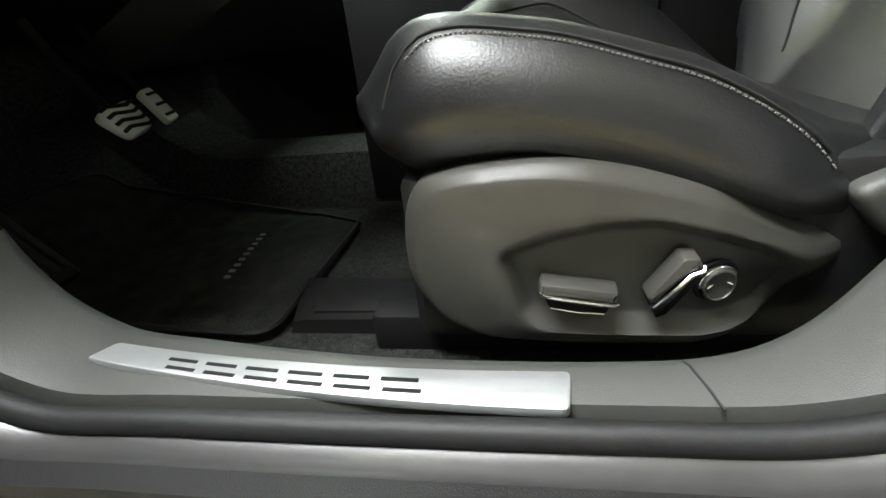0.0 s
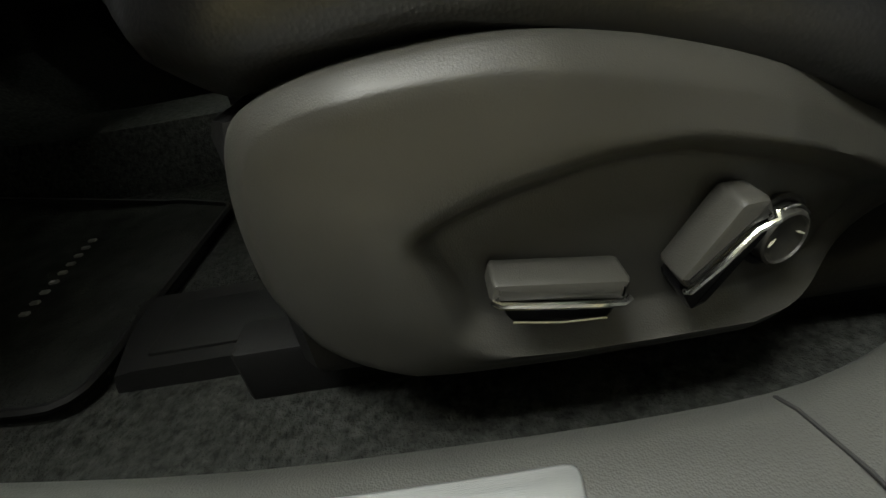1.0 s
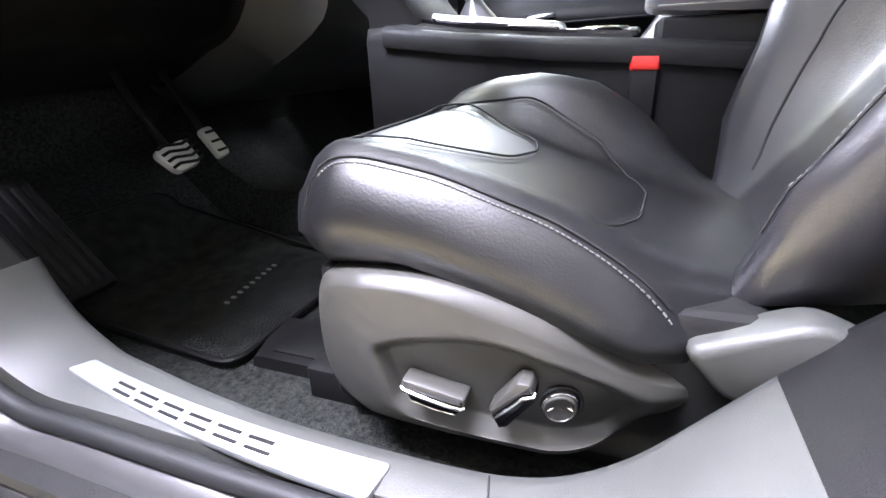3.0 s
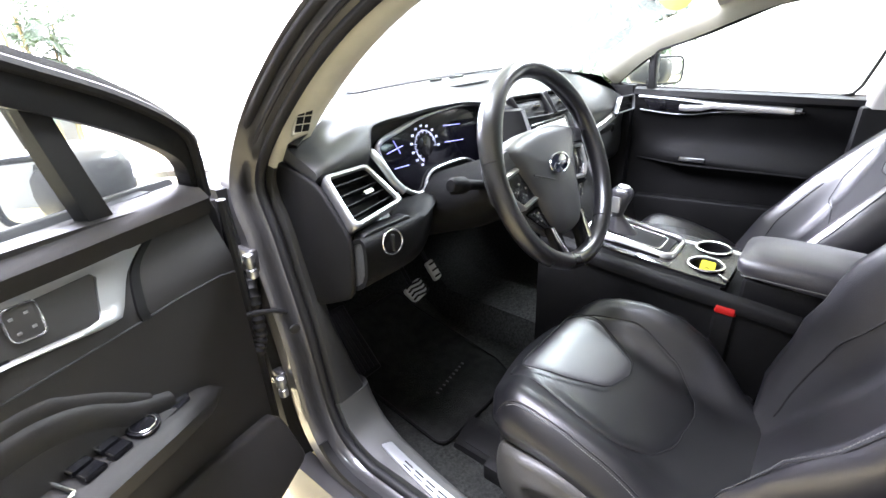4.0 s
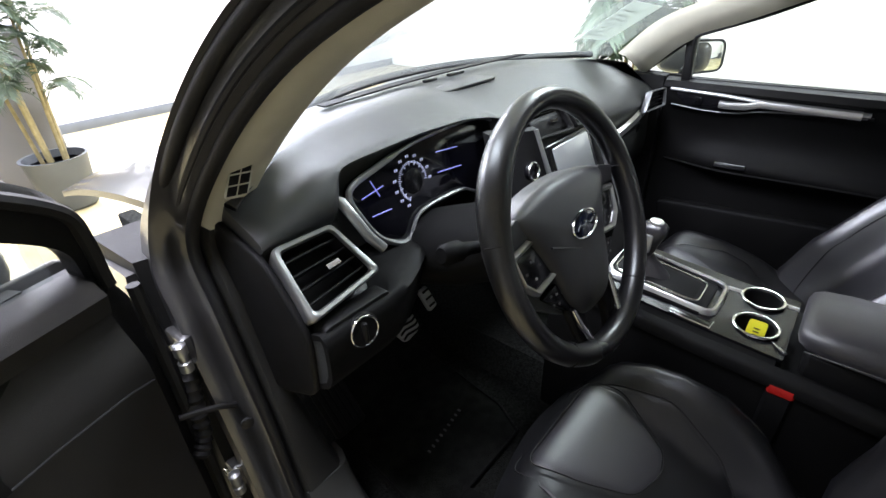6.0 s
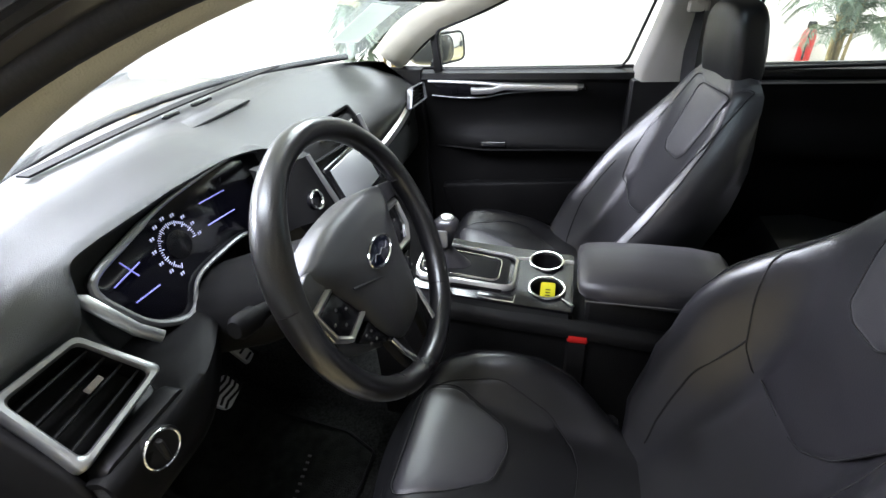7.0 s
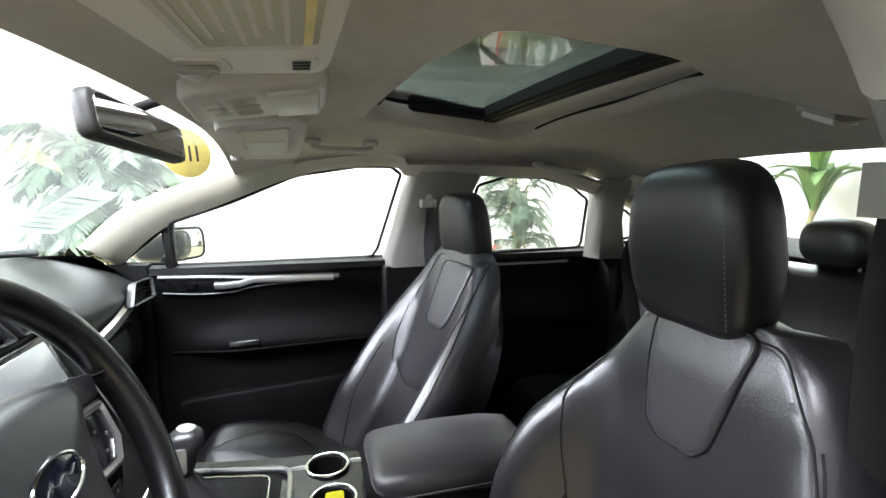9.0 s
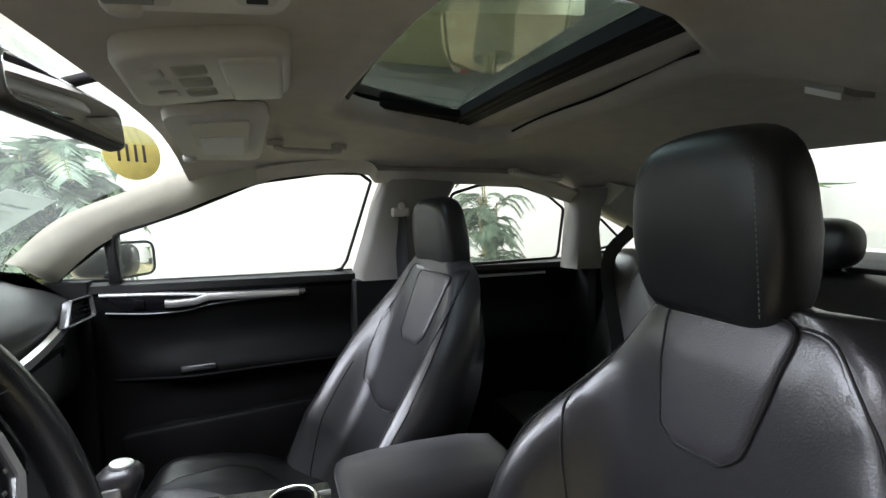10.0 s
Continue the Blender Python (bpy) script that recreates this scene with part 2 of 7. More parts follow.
# ---- mesh helpers ----
class Shape:
    """Vertices and faces that are gathered into one mesh."""

    def __init__(self):
        self.v, self.f = [], []

    def add(self, verts, faces):
        n = len(self.v)
        self.v += [tuple(p) for p in verts]
        self.f += [tuple(i + n for i in face) for face in faces]
        return self

    def loft(self, rings, closed=True, caps=True, wrap=False):
        n, m = len(rings), len(rings[0])
        faces = []
        for i in range(n if wrap else n - 1):
            for j in range(m if closed else m - 1):
                a, b, c, d = i * m + j, i * m + (j + 1) % m, ((i + 1) % n) * m + (j + 1) % m, ((i + 1) % n) * m + j
                faces.append((a, b, c, d))
        if caps and closed and not wrap:
            faces += [tuple(range(m))[::-1], tuple((n - 1) * m + j for j in range(m))]
        return self.add([p for r in rings for p in r], faces)

    def tube(self, path, r, seg=8, wrap=False, flat=1.0):
        path = [Vector(p) for p in path]
        rings, n = [], len(path)
        side = None
        for i, p in enumerate(path):
            a = path[(i + 1) % n] if (wrap or i < n - 1) else p
            b = path[i - 1] if (wrap or i > 0) else p
            t = (a - b).normalized()
            if side is None:
                side = t.orthogonal().normalized()
            side = (side - t * side.dot(t)).normalized()
            up = t.cross(side)
            rr = r[i] if isinstance(r, (list, tuple)) else r
            rings.append([p + rr * (side * math.cos(2 * math.pi * k / seg) + flat * up * math.sin(2 * math.pi * k / seg)) for k in range(seg)])
        return self.loft(rings, wrap=wrap)

    def prism(self, outline, put, d0, d1, bevel=0.003):
        """An outline in (u, v) pushed from d0 to d1; put(u, v, d) gives the place."""
        n = len(outline)
        def inset(k):
            out = []
            for i in range(n):
                p, a, b = Vector(outline[i]), Vector(outline[i - 1]), Vector(outline[(i + 1) % n])
                e1, e2 = (p - a).normalized(), (b - p).normalized()
                nrm = Vector((-(e1.y + e2.y), e1.x + e2.x))
                nrm = nrm.normalized() if nrm.length > 1e-6 else Vector((-e1.y, e1.x))
                out.append(p + nrm * k)
            return out
        area = sum(outline[i - 1][0] * outline[i][1] - outline[i][0] * outline[i - 1][1] for i in range(n))
        s = 1 if area > 0 else -1
        step = bevel if d1 > d0 else -bevel
        stack = [(bevel * s, d0), (bevel * 0.3 * s, d0 + step * 0.3), (0, d0 + step), (0, d1 - step), (bevel * 0.3 * s, d1 - step * 0.3), (bevel * s, d1)]
        return self.loft([[put(q.x, q.y, d) for q in inset(k)] for k, d in stack])

    def pad(self, outline, put, lift=0.004, levels=((1.0, -0.003), (0.985, 0.0), (0.96, 0.75), (0.90, 1.0), (0.7, 1.05), (0.45, 1.08), (0.2, 1.1))):
        """A soft panel on a surface; put(u, v, lift) gives the place."""
        cu = sum(p[0] for p in outline) / len(outline)
        cv = sum(p[1] for p in outline) / len(outline)
        rings = []
        for s, h in levels:
            rings.append([put(cu + (u - cu) * s, cv + (v - cv) * s, h if h < 0 else h * lift) for u, v in outline])
        n, m = len(rings), len(outline)
        base = [p for r in rings for p in r] + [put(cu, cv, lift * 1.1)]
        faces = [(i * m + j, i * m + (j + 1) % m, (i + 1) * m + (j + 1) % m, (i + 1) * m + j) for i in range(n - 1) for j in range(m)]
        faces += [((n - 1) * m + j, (n - 1) * m + (j + 1) % m, n * m) for j in range(m)]
        return self.add(base, faces)

    def sheet(self, put, nu, nv, thick=None):
        """A surface put(u, v), u and v from 0 to 1; thick: a vector by which its back lies off."""
        front = [[Vector(put(i / nu, j / nv)) for j in range(nv + 1)] for i in range(nu + 1)]
        verts = [p for r in front for p in r]
        m = nv + 1
        faces = [(i * m + j, (i + 1) * m + j, (i + 1) * m + j + 1, i * m + j + 1) for i in range(nu) for j in range(nv)]
        if thick:
            k = len(verts)
            verts += [p + Vector(thick) for p in verts]
            faces += [tuple(q + k for q in f[::-1]) for f in faces]
            edge = [i * m for i in range(nu + 1)] + [nu * m + j for j in range(1, nv + 1)] + [i * m + nv for i in range(nu - 1, -1, -1)] + [j for j in range(nv - 1, 0, -1)]
            faces += [(edge[i], edge[(i + 1) % len(edge)], edge[(i + 1) % len(edge)] + k, edge[i] + k) for i in range(len(edge))]
        return self.add(verts, faces)

    def box(self, lo, hi, bevel=0.003, m=None):
        """A box with softened edges; m: a matrix for it."""
        lo, hi = Vector(lo), Vector(hi)
        c, h = (lo + hi) / 2, (hi - lo) / 2
        bevel = min(bevel, min(h) * 0.8)
        outline = [(-h.x, -h.y), (h.x, -h.y), (h.x, h.y), (-h.x, h.y)]
        cut = []
        for i, p in enumerate(outline):
            for q in (outline[i - 1], outline[(i + 1) % 4]):
                d = (Vector(q) - Vector(p)).normalized() * bevel
                cut.append((p[0] + d.x, p[1] + d.y))
        def put(u, v, d):
            p = c + Vector((u, v, d))
            return m @ p if m else p
        return self.prism(cut, put, -h.z, h.z, bevel)

    def blob(self, c, size, power=(0.5, 0.5), seg=24, rows=14, m=None):
        """A rounded block (superellipsoid)."""
        def p(w, e):
            return math.copysign(abs(w) ** e, w)
        rings = []
        for i in range(1, rows):
            a = -math.pi / 2 + math.pi * i / rows
            ring = []
            for j in range(seg):
                b = 2 * math.pi * j / seg
                q = Vector((size[0] / 2 * p(math.cos(a), power[0]) * p(math.cos(b), power[1]), size[1] / 2 * p(math.cos(a), power[0]) * p(math.sin(b), power[1]), size[2] / 2 * p(math.sin(a), power[0])))
                q = (m @ q) if m else q
                ring.append(Vector(c) + q)
            rings.append(ring)
        return self.loft(rings)

    def disc(self, c, axis, r, depth, seg=24, bevel=0.002):
        axis = Vector(axis).normalized()
        s = axis.orthogonal().normalized()
        t = axis.cross(s)
        outline = [(r * math.cos(2 * math.pi * k / seg), r * math.sin(2 * math.pi * k / seg)) for k in range(seg)]
        return self.prism(outline, lambda u, v, d: Vector(c) + s * u + t * v + axis * d, 0, depth, bevel)

    def ring(self, c, axis, r, tube_r, seg=32, tseg=8, flat=1.0):
        axis = Vector(axis).normalized()
        s = axis.orthogonal().normalized()
        t = axis.cross(s)
        rings = []
        for k in range(seg):
            a = 2 * math.pi * k / seg
            out = s * math.cos(a) + t * math.sin(a)
            rings.append([Vector(c) + out * (r + tube_r * math.cos(2 * math.pi * q / tseg)) + axis * tube_r * flat * math.sin(2 * math.pi * q / tseg) for q in range(tseg)])
        return self.loft(rings, wrap=True)


def part(name, shape, mat, parent=None, label="", sharp=40):
    """Links a shape as one mesh object under a thing or a part; places are in the thing's own frame."""
    me = bpy.data.meshes.new(name)
    me.from_pydata(shape.v, [], shape.f)
    bm = bmesh.new()
    bm.from_mesh(me)
    bmesh.ops.recalc_face_normals(bm, faces=bm.faces)
    bm.to_mesh(me)
    bm.free()
    me.materials.append(mat)
    me.shade_smooth()
    me.set_sharp_from_angle(angle=radians(sharp))
    ob = new(name, me)
    if parent:
        ob.parent = parent
        if parent.type == "EMPTY" and not parent.get("local"):
            ob.matrix_parent_inverse = parent.matrix_basis.inverted()
    if label:
        tagged(ob, label)
    return ob


def thing(name, at, label, category, group="", kind="", turn=None):
    """An Empty at a thing's base. With turn, its parts are given in its own frame; else in the world's."""
    ob = new(name)
    ob.empty_display_size = 0.05
    ob.matrix_basis = turn if turn else Matrix.Translation(at)
    if turn:
        ob["local"] = 1
    return tagged(ob, label, category, group, kind)


def solo(name, shape, mat, label, category, kind="", group="", sharp=40):
    return tagged(part(name, shape, mat, None, "", sharp), label, category, group, kind)


def spline(points, n=6, closed=False):
    """A smooth line through the points."""
    P = [np.array(p, float) for p in points]
    k, out = len(P), []
    for i in range(k if closed else k - 1):
        if closed:
            a, b, c, d = P[i - 1], P[i], P[(i + 1) % k], P[(i + 2) % k]
        else:
            b, c = P[i], P[i + 1]
            a, d = P[i - 1] if i else 2 * b - c, P[i + 2] if i + 2 < k else 2 * c - b
        for j in range(n):
            t = j / n
            out.append(tuple(0.5 * (2 * b + (c - a) * t + (2 * a - 5 * b + 4 * c - d) * t * t + (3 * b - a - 3 * c + d) * t ** 3)))
    if not closed:
        out.append(tuple(P[-1]))
    return out


def lerp(x, xs, ys):
    return float(np.interp(x, xs, ys))


def soft_lerp(x, xs, ys, r):
    """lerp with its corners rounded over r to either side."""
    return sum(lerp(x + r * k / 4, xs, ys) for k in range(-4, 5)) / 9


def smooth(t):
    t = min(1.0, max(0.0, t))
    return t * t * (3 - 2 * t)


def rounded(outline, r=0.2, n=3):
    """The outline with its corners cut round; r: share of the shorter edge."""
    out, k = [], len(outline)
    for i in range(k):
        a, p, b = Vector(outline[i - 1]), Vector(outline[i]), Vector(outline[(i + 1) % k])
        d = r * min((a - p).length, (b - p).length)
        s, e = p + (a - p).normalized() * d, p + (b - p).normalized() * d
        for j in range(n + 1):
            t = j / n
            q = s * (1 - t) ** 2 + p * 2 * t * (1 - t) + e * t * t
            out.append((q.x, q.y))
    return out

# ---- showroom ----
X0, X1, Y0, Y1, ZC = -3.6, 5.0, -5.2, 6.0, 3.2
floor = thing("floor", (0, 0, 0), "cream polished tile floor of a bright showroom", "floor", kind="structure")
part("floor_slab", Shape().box((X0 - 0.2, Y0 - 0.2, -0.15), (X1 + 0.2, Y1 + 0.2, -0.006)), GROUT, floor)
for n, lo, hi in (("wall_north", (X0, Y1, 0), (X1, Y1 + 0.2, ZC)), ("wall_south", (X0, Y0 - 0.2, 0), (X1, Y0, ZC)),
                  ("wall_east", (X1, Y0 - 0.2, 0), (X1 + 0.2, Y1 + 0.2, ZC)), ("wall_west", (X0 - 0.2, Y0 - 0.2, 0), (X0, Y1 + 0.2, ZC))):
    # the west wall is out of view; its dark grey only cuts bounced light
    west = n == "wall_west"
    solo(n, Shape().box(lo, hi, 0.004), WALL_GREY if west else WALL, "plain dark grey wall, unseen, added to cut bounced light" if west else "plain white painted showroom wall", "wall", "structure")
solo("ceiling", Shape().box((X0 - 0.2, Y0 - 0.2, ZC), (X1 + 0.2, Y1 + 0.2, ZC + 0.2), 0.004), CEIL, "pale board showroom ceiling", "ceiling", "structure")
for yy in (Y0 + 0.012, Y1 - 0.012):
    solo("baseboard", Shape().box((X0, yy - 0.01, 0), (X1, yy + 0.01, 0.1)), POT, "low grey baseboard along the wall", "baseboard", "structure")
soffit = solo("soffit", Shape().prism([(3.0, -3.0), (4.9, -3.1), (4.9, -1.4), (3.4, -1.5)], lambda u, v, d: (u, v, d), 2.9, ZC + 0.05, 0.02), YPANEL, "pale yellow ceiling soffit panel", "soffit", "structure")
for cx, cy, w in ((-1.25, .7, LAMP_W * LEFT_K), (-1.15, 4.4, LAMP_W * FRONT_K), (2.6, -3.6, LAMP_W * REAR_K), (2.6, 0.2, LAMP_W), (1.5, 4.4, LAMP_W * FRONT_K)):
    fixture = thing("ceiling_light", (cx, cy, ZC), "lit white rectangular panel light set in the ceiling", "ceiling light", "showroom panel lights")
    fr = Shape()
    for lo, hi in (((cx - 0.62, cy - 0.92, ZC - 0.04), (cx - 0.58, cy + 0.92, ZC)), ((cx + 0.58, cy - 0.92, ZC - 0.04), (cx + 0.62, cy + 0.92, ZC)),
                   ((cx - 0.58, cy - 0.92, ZC - 0.04), (cx + 0.58, cy - 0.88, ZC)), ((cx - 0.58, cy + 0.88, ZC - 0.04), (cx + 0.58, cy + 0.92, ZC))):
        fr.box(lo, hi, 0.003)
    part("frame", fr, CREAM_PL, fixture)
    part("diffuser", Shape().box((cx - 0.578, cy - 0.878, ZC - 0.02), (cx + 0.578, cy + 0.878, ZC - 0.002)), LAMP_MAT, fixture)
    area_lamp("panel_lamp", (cx, cy, ZC - 0.045), 1.1, 1.7, w, (0.90, 1.0, 0.935) if cx > 2 else (0.935, 0.955, 1.0), (cx, cy, 0))

# ---- car shell: the door opening on the driver's side ----
OPEN = spline([(-.80, -.20, .275), (-.80, .10, .273), (-.80, .25, .279), (-.80, .335, .365), (-.80, .375, .60), (-.80, .428, .83), (-.795, .462, .965), (-.775, .318, 1.135),
               (-.745, .14, 1.27), (-.705, -.08, 1.362), (-.68, -.30, 1.395), (-.675, -.50, 1.395), (-.69, -.60, 1.34), (-.745, -.66, 1.10), (-.79, -.665, .85), (-.80, -.625, .60),
               (-.80, -.53, .42), (-.80, -.42, .32), (-.80, -.33, .282)], 8, True)


def piece(i0, i1):
    n = len(OPEN)
    return [OPEN[k % n] for k in range(i0, i1 + 1)]


def along(path, profile, wrap=False, center=(-0.1, 0.8)):
    """Closed rings along the opening; profile(z) gives (outward, dx) points."""
    n, rings = len(path), []
    for i, (x, y, z) in enumerate(path):
        a = path[(i + 1) % n] if wrap or i < n - 1 else path[i]
        b = path[i - 1] if wrap or i > 0 else path[i]
        ty, tz = a[1] - b[1], a[2] - b[2]
        ln = math.hypot(ty, tz) or 1
        ny, nz = -tz / ln, ty / ln
        if ny * (y - center[0]) + nz * (z - center[1]) < 0:
            ny, nz = -ny, -nz
        rings.append([(x + dx, y + ny * o, z + nz * o) for o, dx in (profile(z, y) if profile is sill_profile else profile(z))])
    return rings


def sill_profile(z, y):
    w = sum(lerp(y + k, [-.60, -.44, -.36, -.30, -.22, -.05, .10, .20, .30, .40], [.20, .145, .095, .072, .066, .070, .088, .108, .122, .118]) for k in (-.045, -.03, -.015, 0, .015, .03, .045)) / 7
    w = min(w, lerp(z, [.30, .45, .60, .75, 1.0], [.20, .16, .105, .075, .06]))
    return [(.004, .010), (-.010, .014), (-.0125, .030), (-.0125, w - .02), (-.009, w - .008), (.004, w), (.03, w + .012), (.075, w + .02), (.075, .01)]


def kick_w(z):
    return lerp(z, [.28, .34, .45, .60, .80], [.125, .118, .09, .062, .05])


def jamb_profile(z):
    k = smooth((z - .9) / .2)
    low = [(.004, -.010), (.012, -.026), (.004, -.040), (-.004, -.058), (.004, -.072), (.05, -.070), (.05, -.02), (.03, .006)]
    high = [(.004, -.010), (.013, -.020), (.026, -.016), (.042, -.024), (.058, -.042), (.068, -.030), (.06, .0), (.03, .006)]
    return [(a + (c - a) * k, b + (d - b) * k) for (a, b), (c, d) in zip(low, high)]


car = thing("car_body", (0, 0, 0.0), "grey-brown metallic car body with an open driver's doorway", "car")
part("door_jamb", Shape().loft(along(OPEN, jamb_profile, True), wrap=True), PAINT, car, "painted metal door jamb", 60)
part("weatherstrip", Shape().tube([(x - .004, y, z) for x, y, z in OPEN], 0.011, 10, True), RUBBER, car, "black rubber door seal")
seal_path = [(x - .030, y, z) for x, y, z in piece(44, 100)]
part("outer_seal", Shape().loft(along(seal_path, lambda z: [(.046 + .010 * math.cos(a), .010 * math.sin(a)) for a in np.linspace(0, 2 * math.pi, 10, endpoint=False)])), RUBBER, car, "black outer door seal")
part("inner_seal_lip", Shape().loft(along(seal_path, lambda z: [(.020 + .006 * math.cos(a), .012 + .006 * math.sin(a)) for a in np.linspace(0, 2 * math.pi, 8, endpoint=False)])), RUBBER, car, "black seal lip")
part("sill_trim", Shape().loft(along(piece(-8, 25), sill_profile)), SILL_PLASTIC, car, "grey grained plastic sill trim", 50)
part("rear_sill_trim", Shape().loft(along(piece(len(OPEN) - 20, len(OPEN) - 8), sill_profile)), SILL_PLASTIC, car, "grey grained plastic sill trim", 50)
part("pillar_foot_trim", Shape().loft(along(piece(len(OPEN) - 46, len(OPEN) - 20), sill_profile)), PLASTIC, car, "dark plastic pillar foot trim", 50)
part("kick_panel", Shape().loft(along(piece(25, 49), lambda z: [(.004, .010), (-.011, .018), (-.012, .030), (-.008, kick_w(z) - .012), (.004, kick_w(z)), (.03, kick_w(z) + .012), (.09, kick_w(z) + .02), (.09, .0)])), KICK, car, "dark plastic kick panel", 50)
part("windscreen_pillar_trim", Shape().loft(along(piece(49, 76), lambda z: [(.004, .010), (-.012, .018), (-.015, .050), (-.008, .090), (.02, .120), (.09, .130), (.11, .06), (.07, .0)])), CREAM, car, "cream cloth pillar trim", 60)
part("roof_rail_trim", Shape().loft(along(piece(76, 98), lambda z: [(.004, .010), (-.008, .018), (-.006, .04), (.012, .075), (.04, .10), (.06, .06), (.05, .0)])), HEADLINER, car, "", 60)
part("centre_pillar_trim", Shape().loft(along(piece(98, 106), lambda z: [(.004, .010), (-.012, .018), (-.010, .05), (.03, .09), (.10, .09), (.12, .04), (.08, .0)])), SHADED_PL, car, "pale grey pillar trim", 60)
part("hinge_pillar", Shape().loft([[(-.885, y0, z), (-.83, y0 - .01, z), (-.80, y0 + .16, z), (-.895, y0 + .16, z)] for y0, z in ((.40, .24), (.42, .30), (.435, .50), (.47, .80), (.495, .95))]), PLASTIC, car, "dark front hinge pillar", 50)
part("sill_scuff_strip", Shape().loft(along(piece(-4, 22), lambda z: [(-.006, -.048), (-.011, -.051), (-.011, -.070), (-.005, -.074), (.01, -.06)])), PLASTIC, car, "black scuff strip on the painted sill", 50)
part("sill_outer_panel", Shape().sheet(lambda u, v: (-.905 - .02 * math.sin(v * 2.6), .42 - u * 1.2, .245 - .15 * v), 8, 6, (.05, 0, 0)), PAINT, car, "painted rocker panel")
part("floor_pan", Shape().sheet(lambda u, v: (-.70 + 1.5 * u, .95 - 2.3 * v, .19 + .10 * smooth((abs(u - .5) < .07) * 1.0) + .28 * smooth((.18 - v) / .18)), 30, 24, (0, 0, -.03)), CARPET, car, "black carpeted floor")

joint = [(-.79, .2855), (-.775, .2875), (-.75, .2875), (-.742, .285), (-.73, .272), (-.718, .245)]
part("trim_joint", Shape().tube([(x, -.264 + .22 * (x + .741), z + .0012) for x, z in joint[:5]], .0010, 6), SEAM, car, "dark joint in the sill trim")
# sill plate with its recessed lettering shapes
plate = thing("sill_plate", (-.758, .02, .288), "brushed steel door sill plate with dark inlaid letter shapes", "sill plate")


def plate_put(u, v, d):
    t = (.22 - u) / .40
    return (-.728 - .030 * t - .010 * (1 - (2 * t - 1) ** 2) - v * (.75 + .25 * t), u, .2872 + d)


PL = rounded([(.218, .0), (.232, .034), (-.180, .038), (-.184, .0)], .16, 3)
dense = []
for i, p in enumerate(PL):
    q = PL[(i + 1) % len(PL)]
    k = max(1, int(abs(q[0] - p[0]) / .03))
    dense += [(p[0] + (q[0] - p[0]) * j / k, p[1] + (q[1] - p[1]) * j / k) for j in range(k)]
part("plate", Shape().prism(dense, plate_put, -.006, .0025, .0012), STEEL, plate, "bright brushed steel plate", 50)


def stroke(points, w=.0032):
    """A flat inlaid stroke on the plate, points in (along, across)."""
    s = Shape()
    for (a, b), (c, d) in zip(points[:-1], points[1:]):
        e = Vector((c - a, d - b))
        k = Vector((-e.y, e.x)).normalized() * w / 2
        e = e.normalized() * w * .35
        s.prism([(a - e.x + k.x, b - e.y + k.y), (a - e.x - k.x, b - e.y - k.y), (c + e.x - k.x, d + e.y - k.y), (c + e.x + k.x, d + e.y + k.y)][::-1], plate_put, .0022, .0032, .0002)
    return s


for k in range(6):
    a = .142 - k * .0385
    part("letter_shape", stroke([(a, .027), (a - .026, .027)], .0042), PLASTIC, plate, "")
    part("letter_shape", stroke([(a + .004, .015), (a - .022, .015)], .0042), PLASTIC, plate, "")
# hinge hardware in the gap between door and pillar
for z, y in ((.80, .418), (.485, .402)):
    hinge = thing("door_hinge", (-.885, y, z - .03), "bright metal door hinge on the dark front pillar", "hinge", "door hinges")
    part("bracket", Shape().box((-.885, y, z - .028), (-.862, y + .06, z + .028), .005), PAINT, hinge, "painted bracket")
    part("knuckle", Shape().loft([[(-.888 + r * math.cos(a), y - .004 + r * math.sin(a), z + h) for a in np.linspace(0, 2 * math.pi, 16, endpoint=False)] for r, h in ((.005, -.030), (.011, -.026), (.011, -.008), (.008, -.006), (.008, .006), (.011, .008), (.011, .026), (.005, .030))]), SILVER, hinge, "bright metal knuckle", 50)
    part("bolt", Shape().disc((-.884, y + .035, z), (-1, 0, 0), .009, .008, 6), CHROME, hinge, "bolt head")
part("door_check_strap", Shape().tube(spline([(-.845, .388, .672), (-.87, .386, .690), (-.90, .392, .700), (-.93, .40, .705)], 4), .0055, 8), RUBBER, car, "dark door check strap")
part("wiring_boot", Shape().tube(spline([(-.872, .455, .765), (-.888, .43, .73), (-.897, .42, .68), (-.905, .41, .63), (-.925, .40, .60)], 6), [.012 + .0035 * (k % 2) for k in range(25)], 10), RUBBER, car, "ribbed rubber wiring boot")
part("jamb_plug", Shape().disc((-.842, .372, .635), (-.3, -1, 0), .012, .006), RUBBER, car, "black rubber jamb plug")
for x in (-.80, .80):
    for y in (1.25, -1.78):
        wheel = part("wheel", Shape().ring((x, y, .33), (1, 0, 0), .265, .065, 40, 12, 1.5), RUBBER, car, "black road wheel")
        part("rim", Shape().disc((x - .05, y, .33), (1, 0, 0), .215, .10, 32, .02), SILVER, wheel, "silver rim")

# ---- roof, headliner, windscreen ----
def ceil_z(x, y):
    z = 1.408 - (.10 if x > .03 else .025) * (abs(x - .03) / .70) ** 3
    z -= .055 * max(0, (y + .40) / .40) ** 2
    z -= .12 * max(0, (-1.0 - y) / .6) ** 2
    z -= .085 * smooth((-.16 - x) / .28) * smooth((-.72 - y) / .26)
    return z


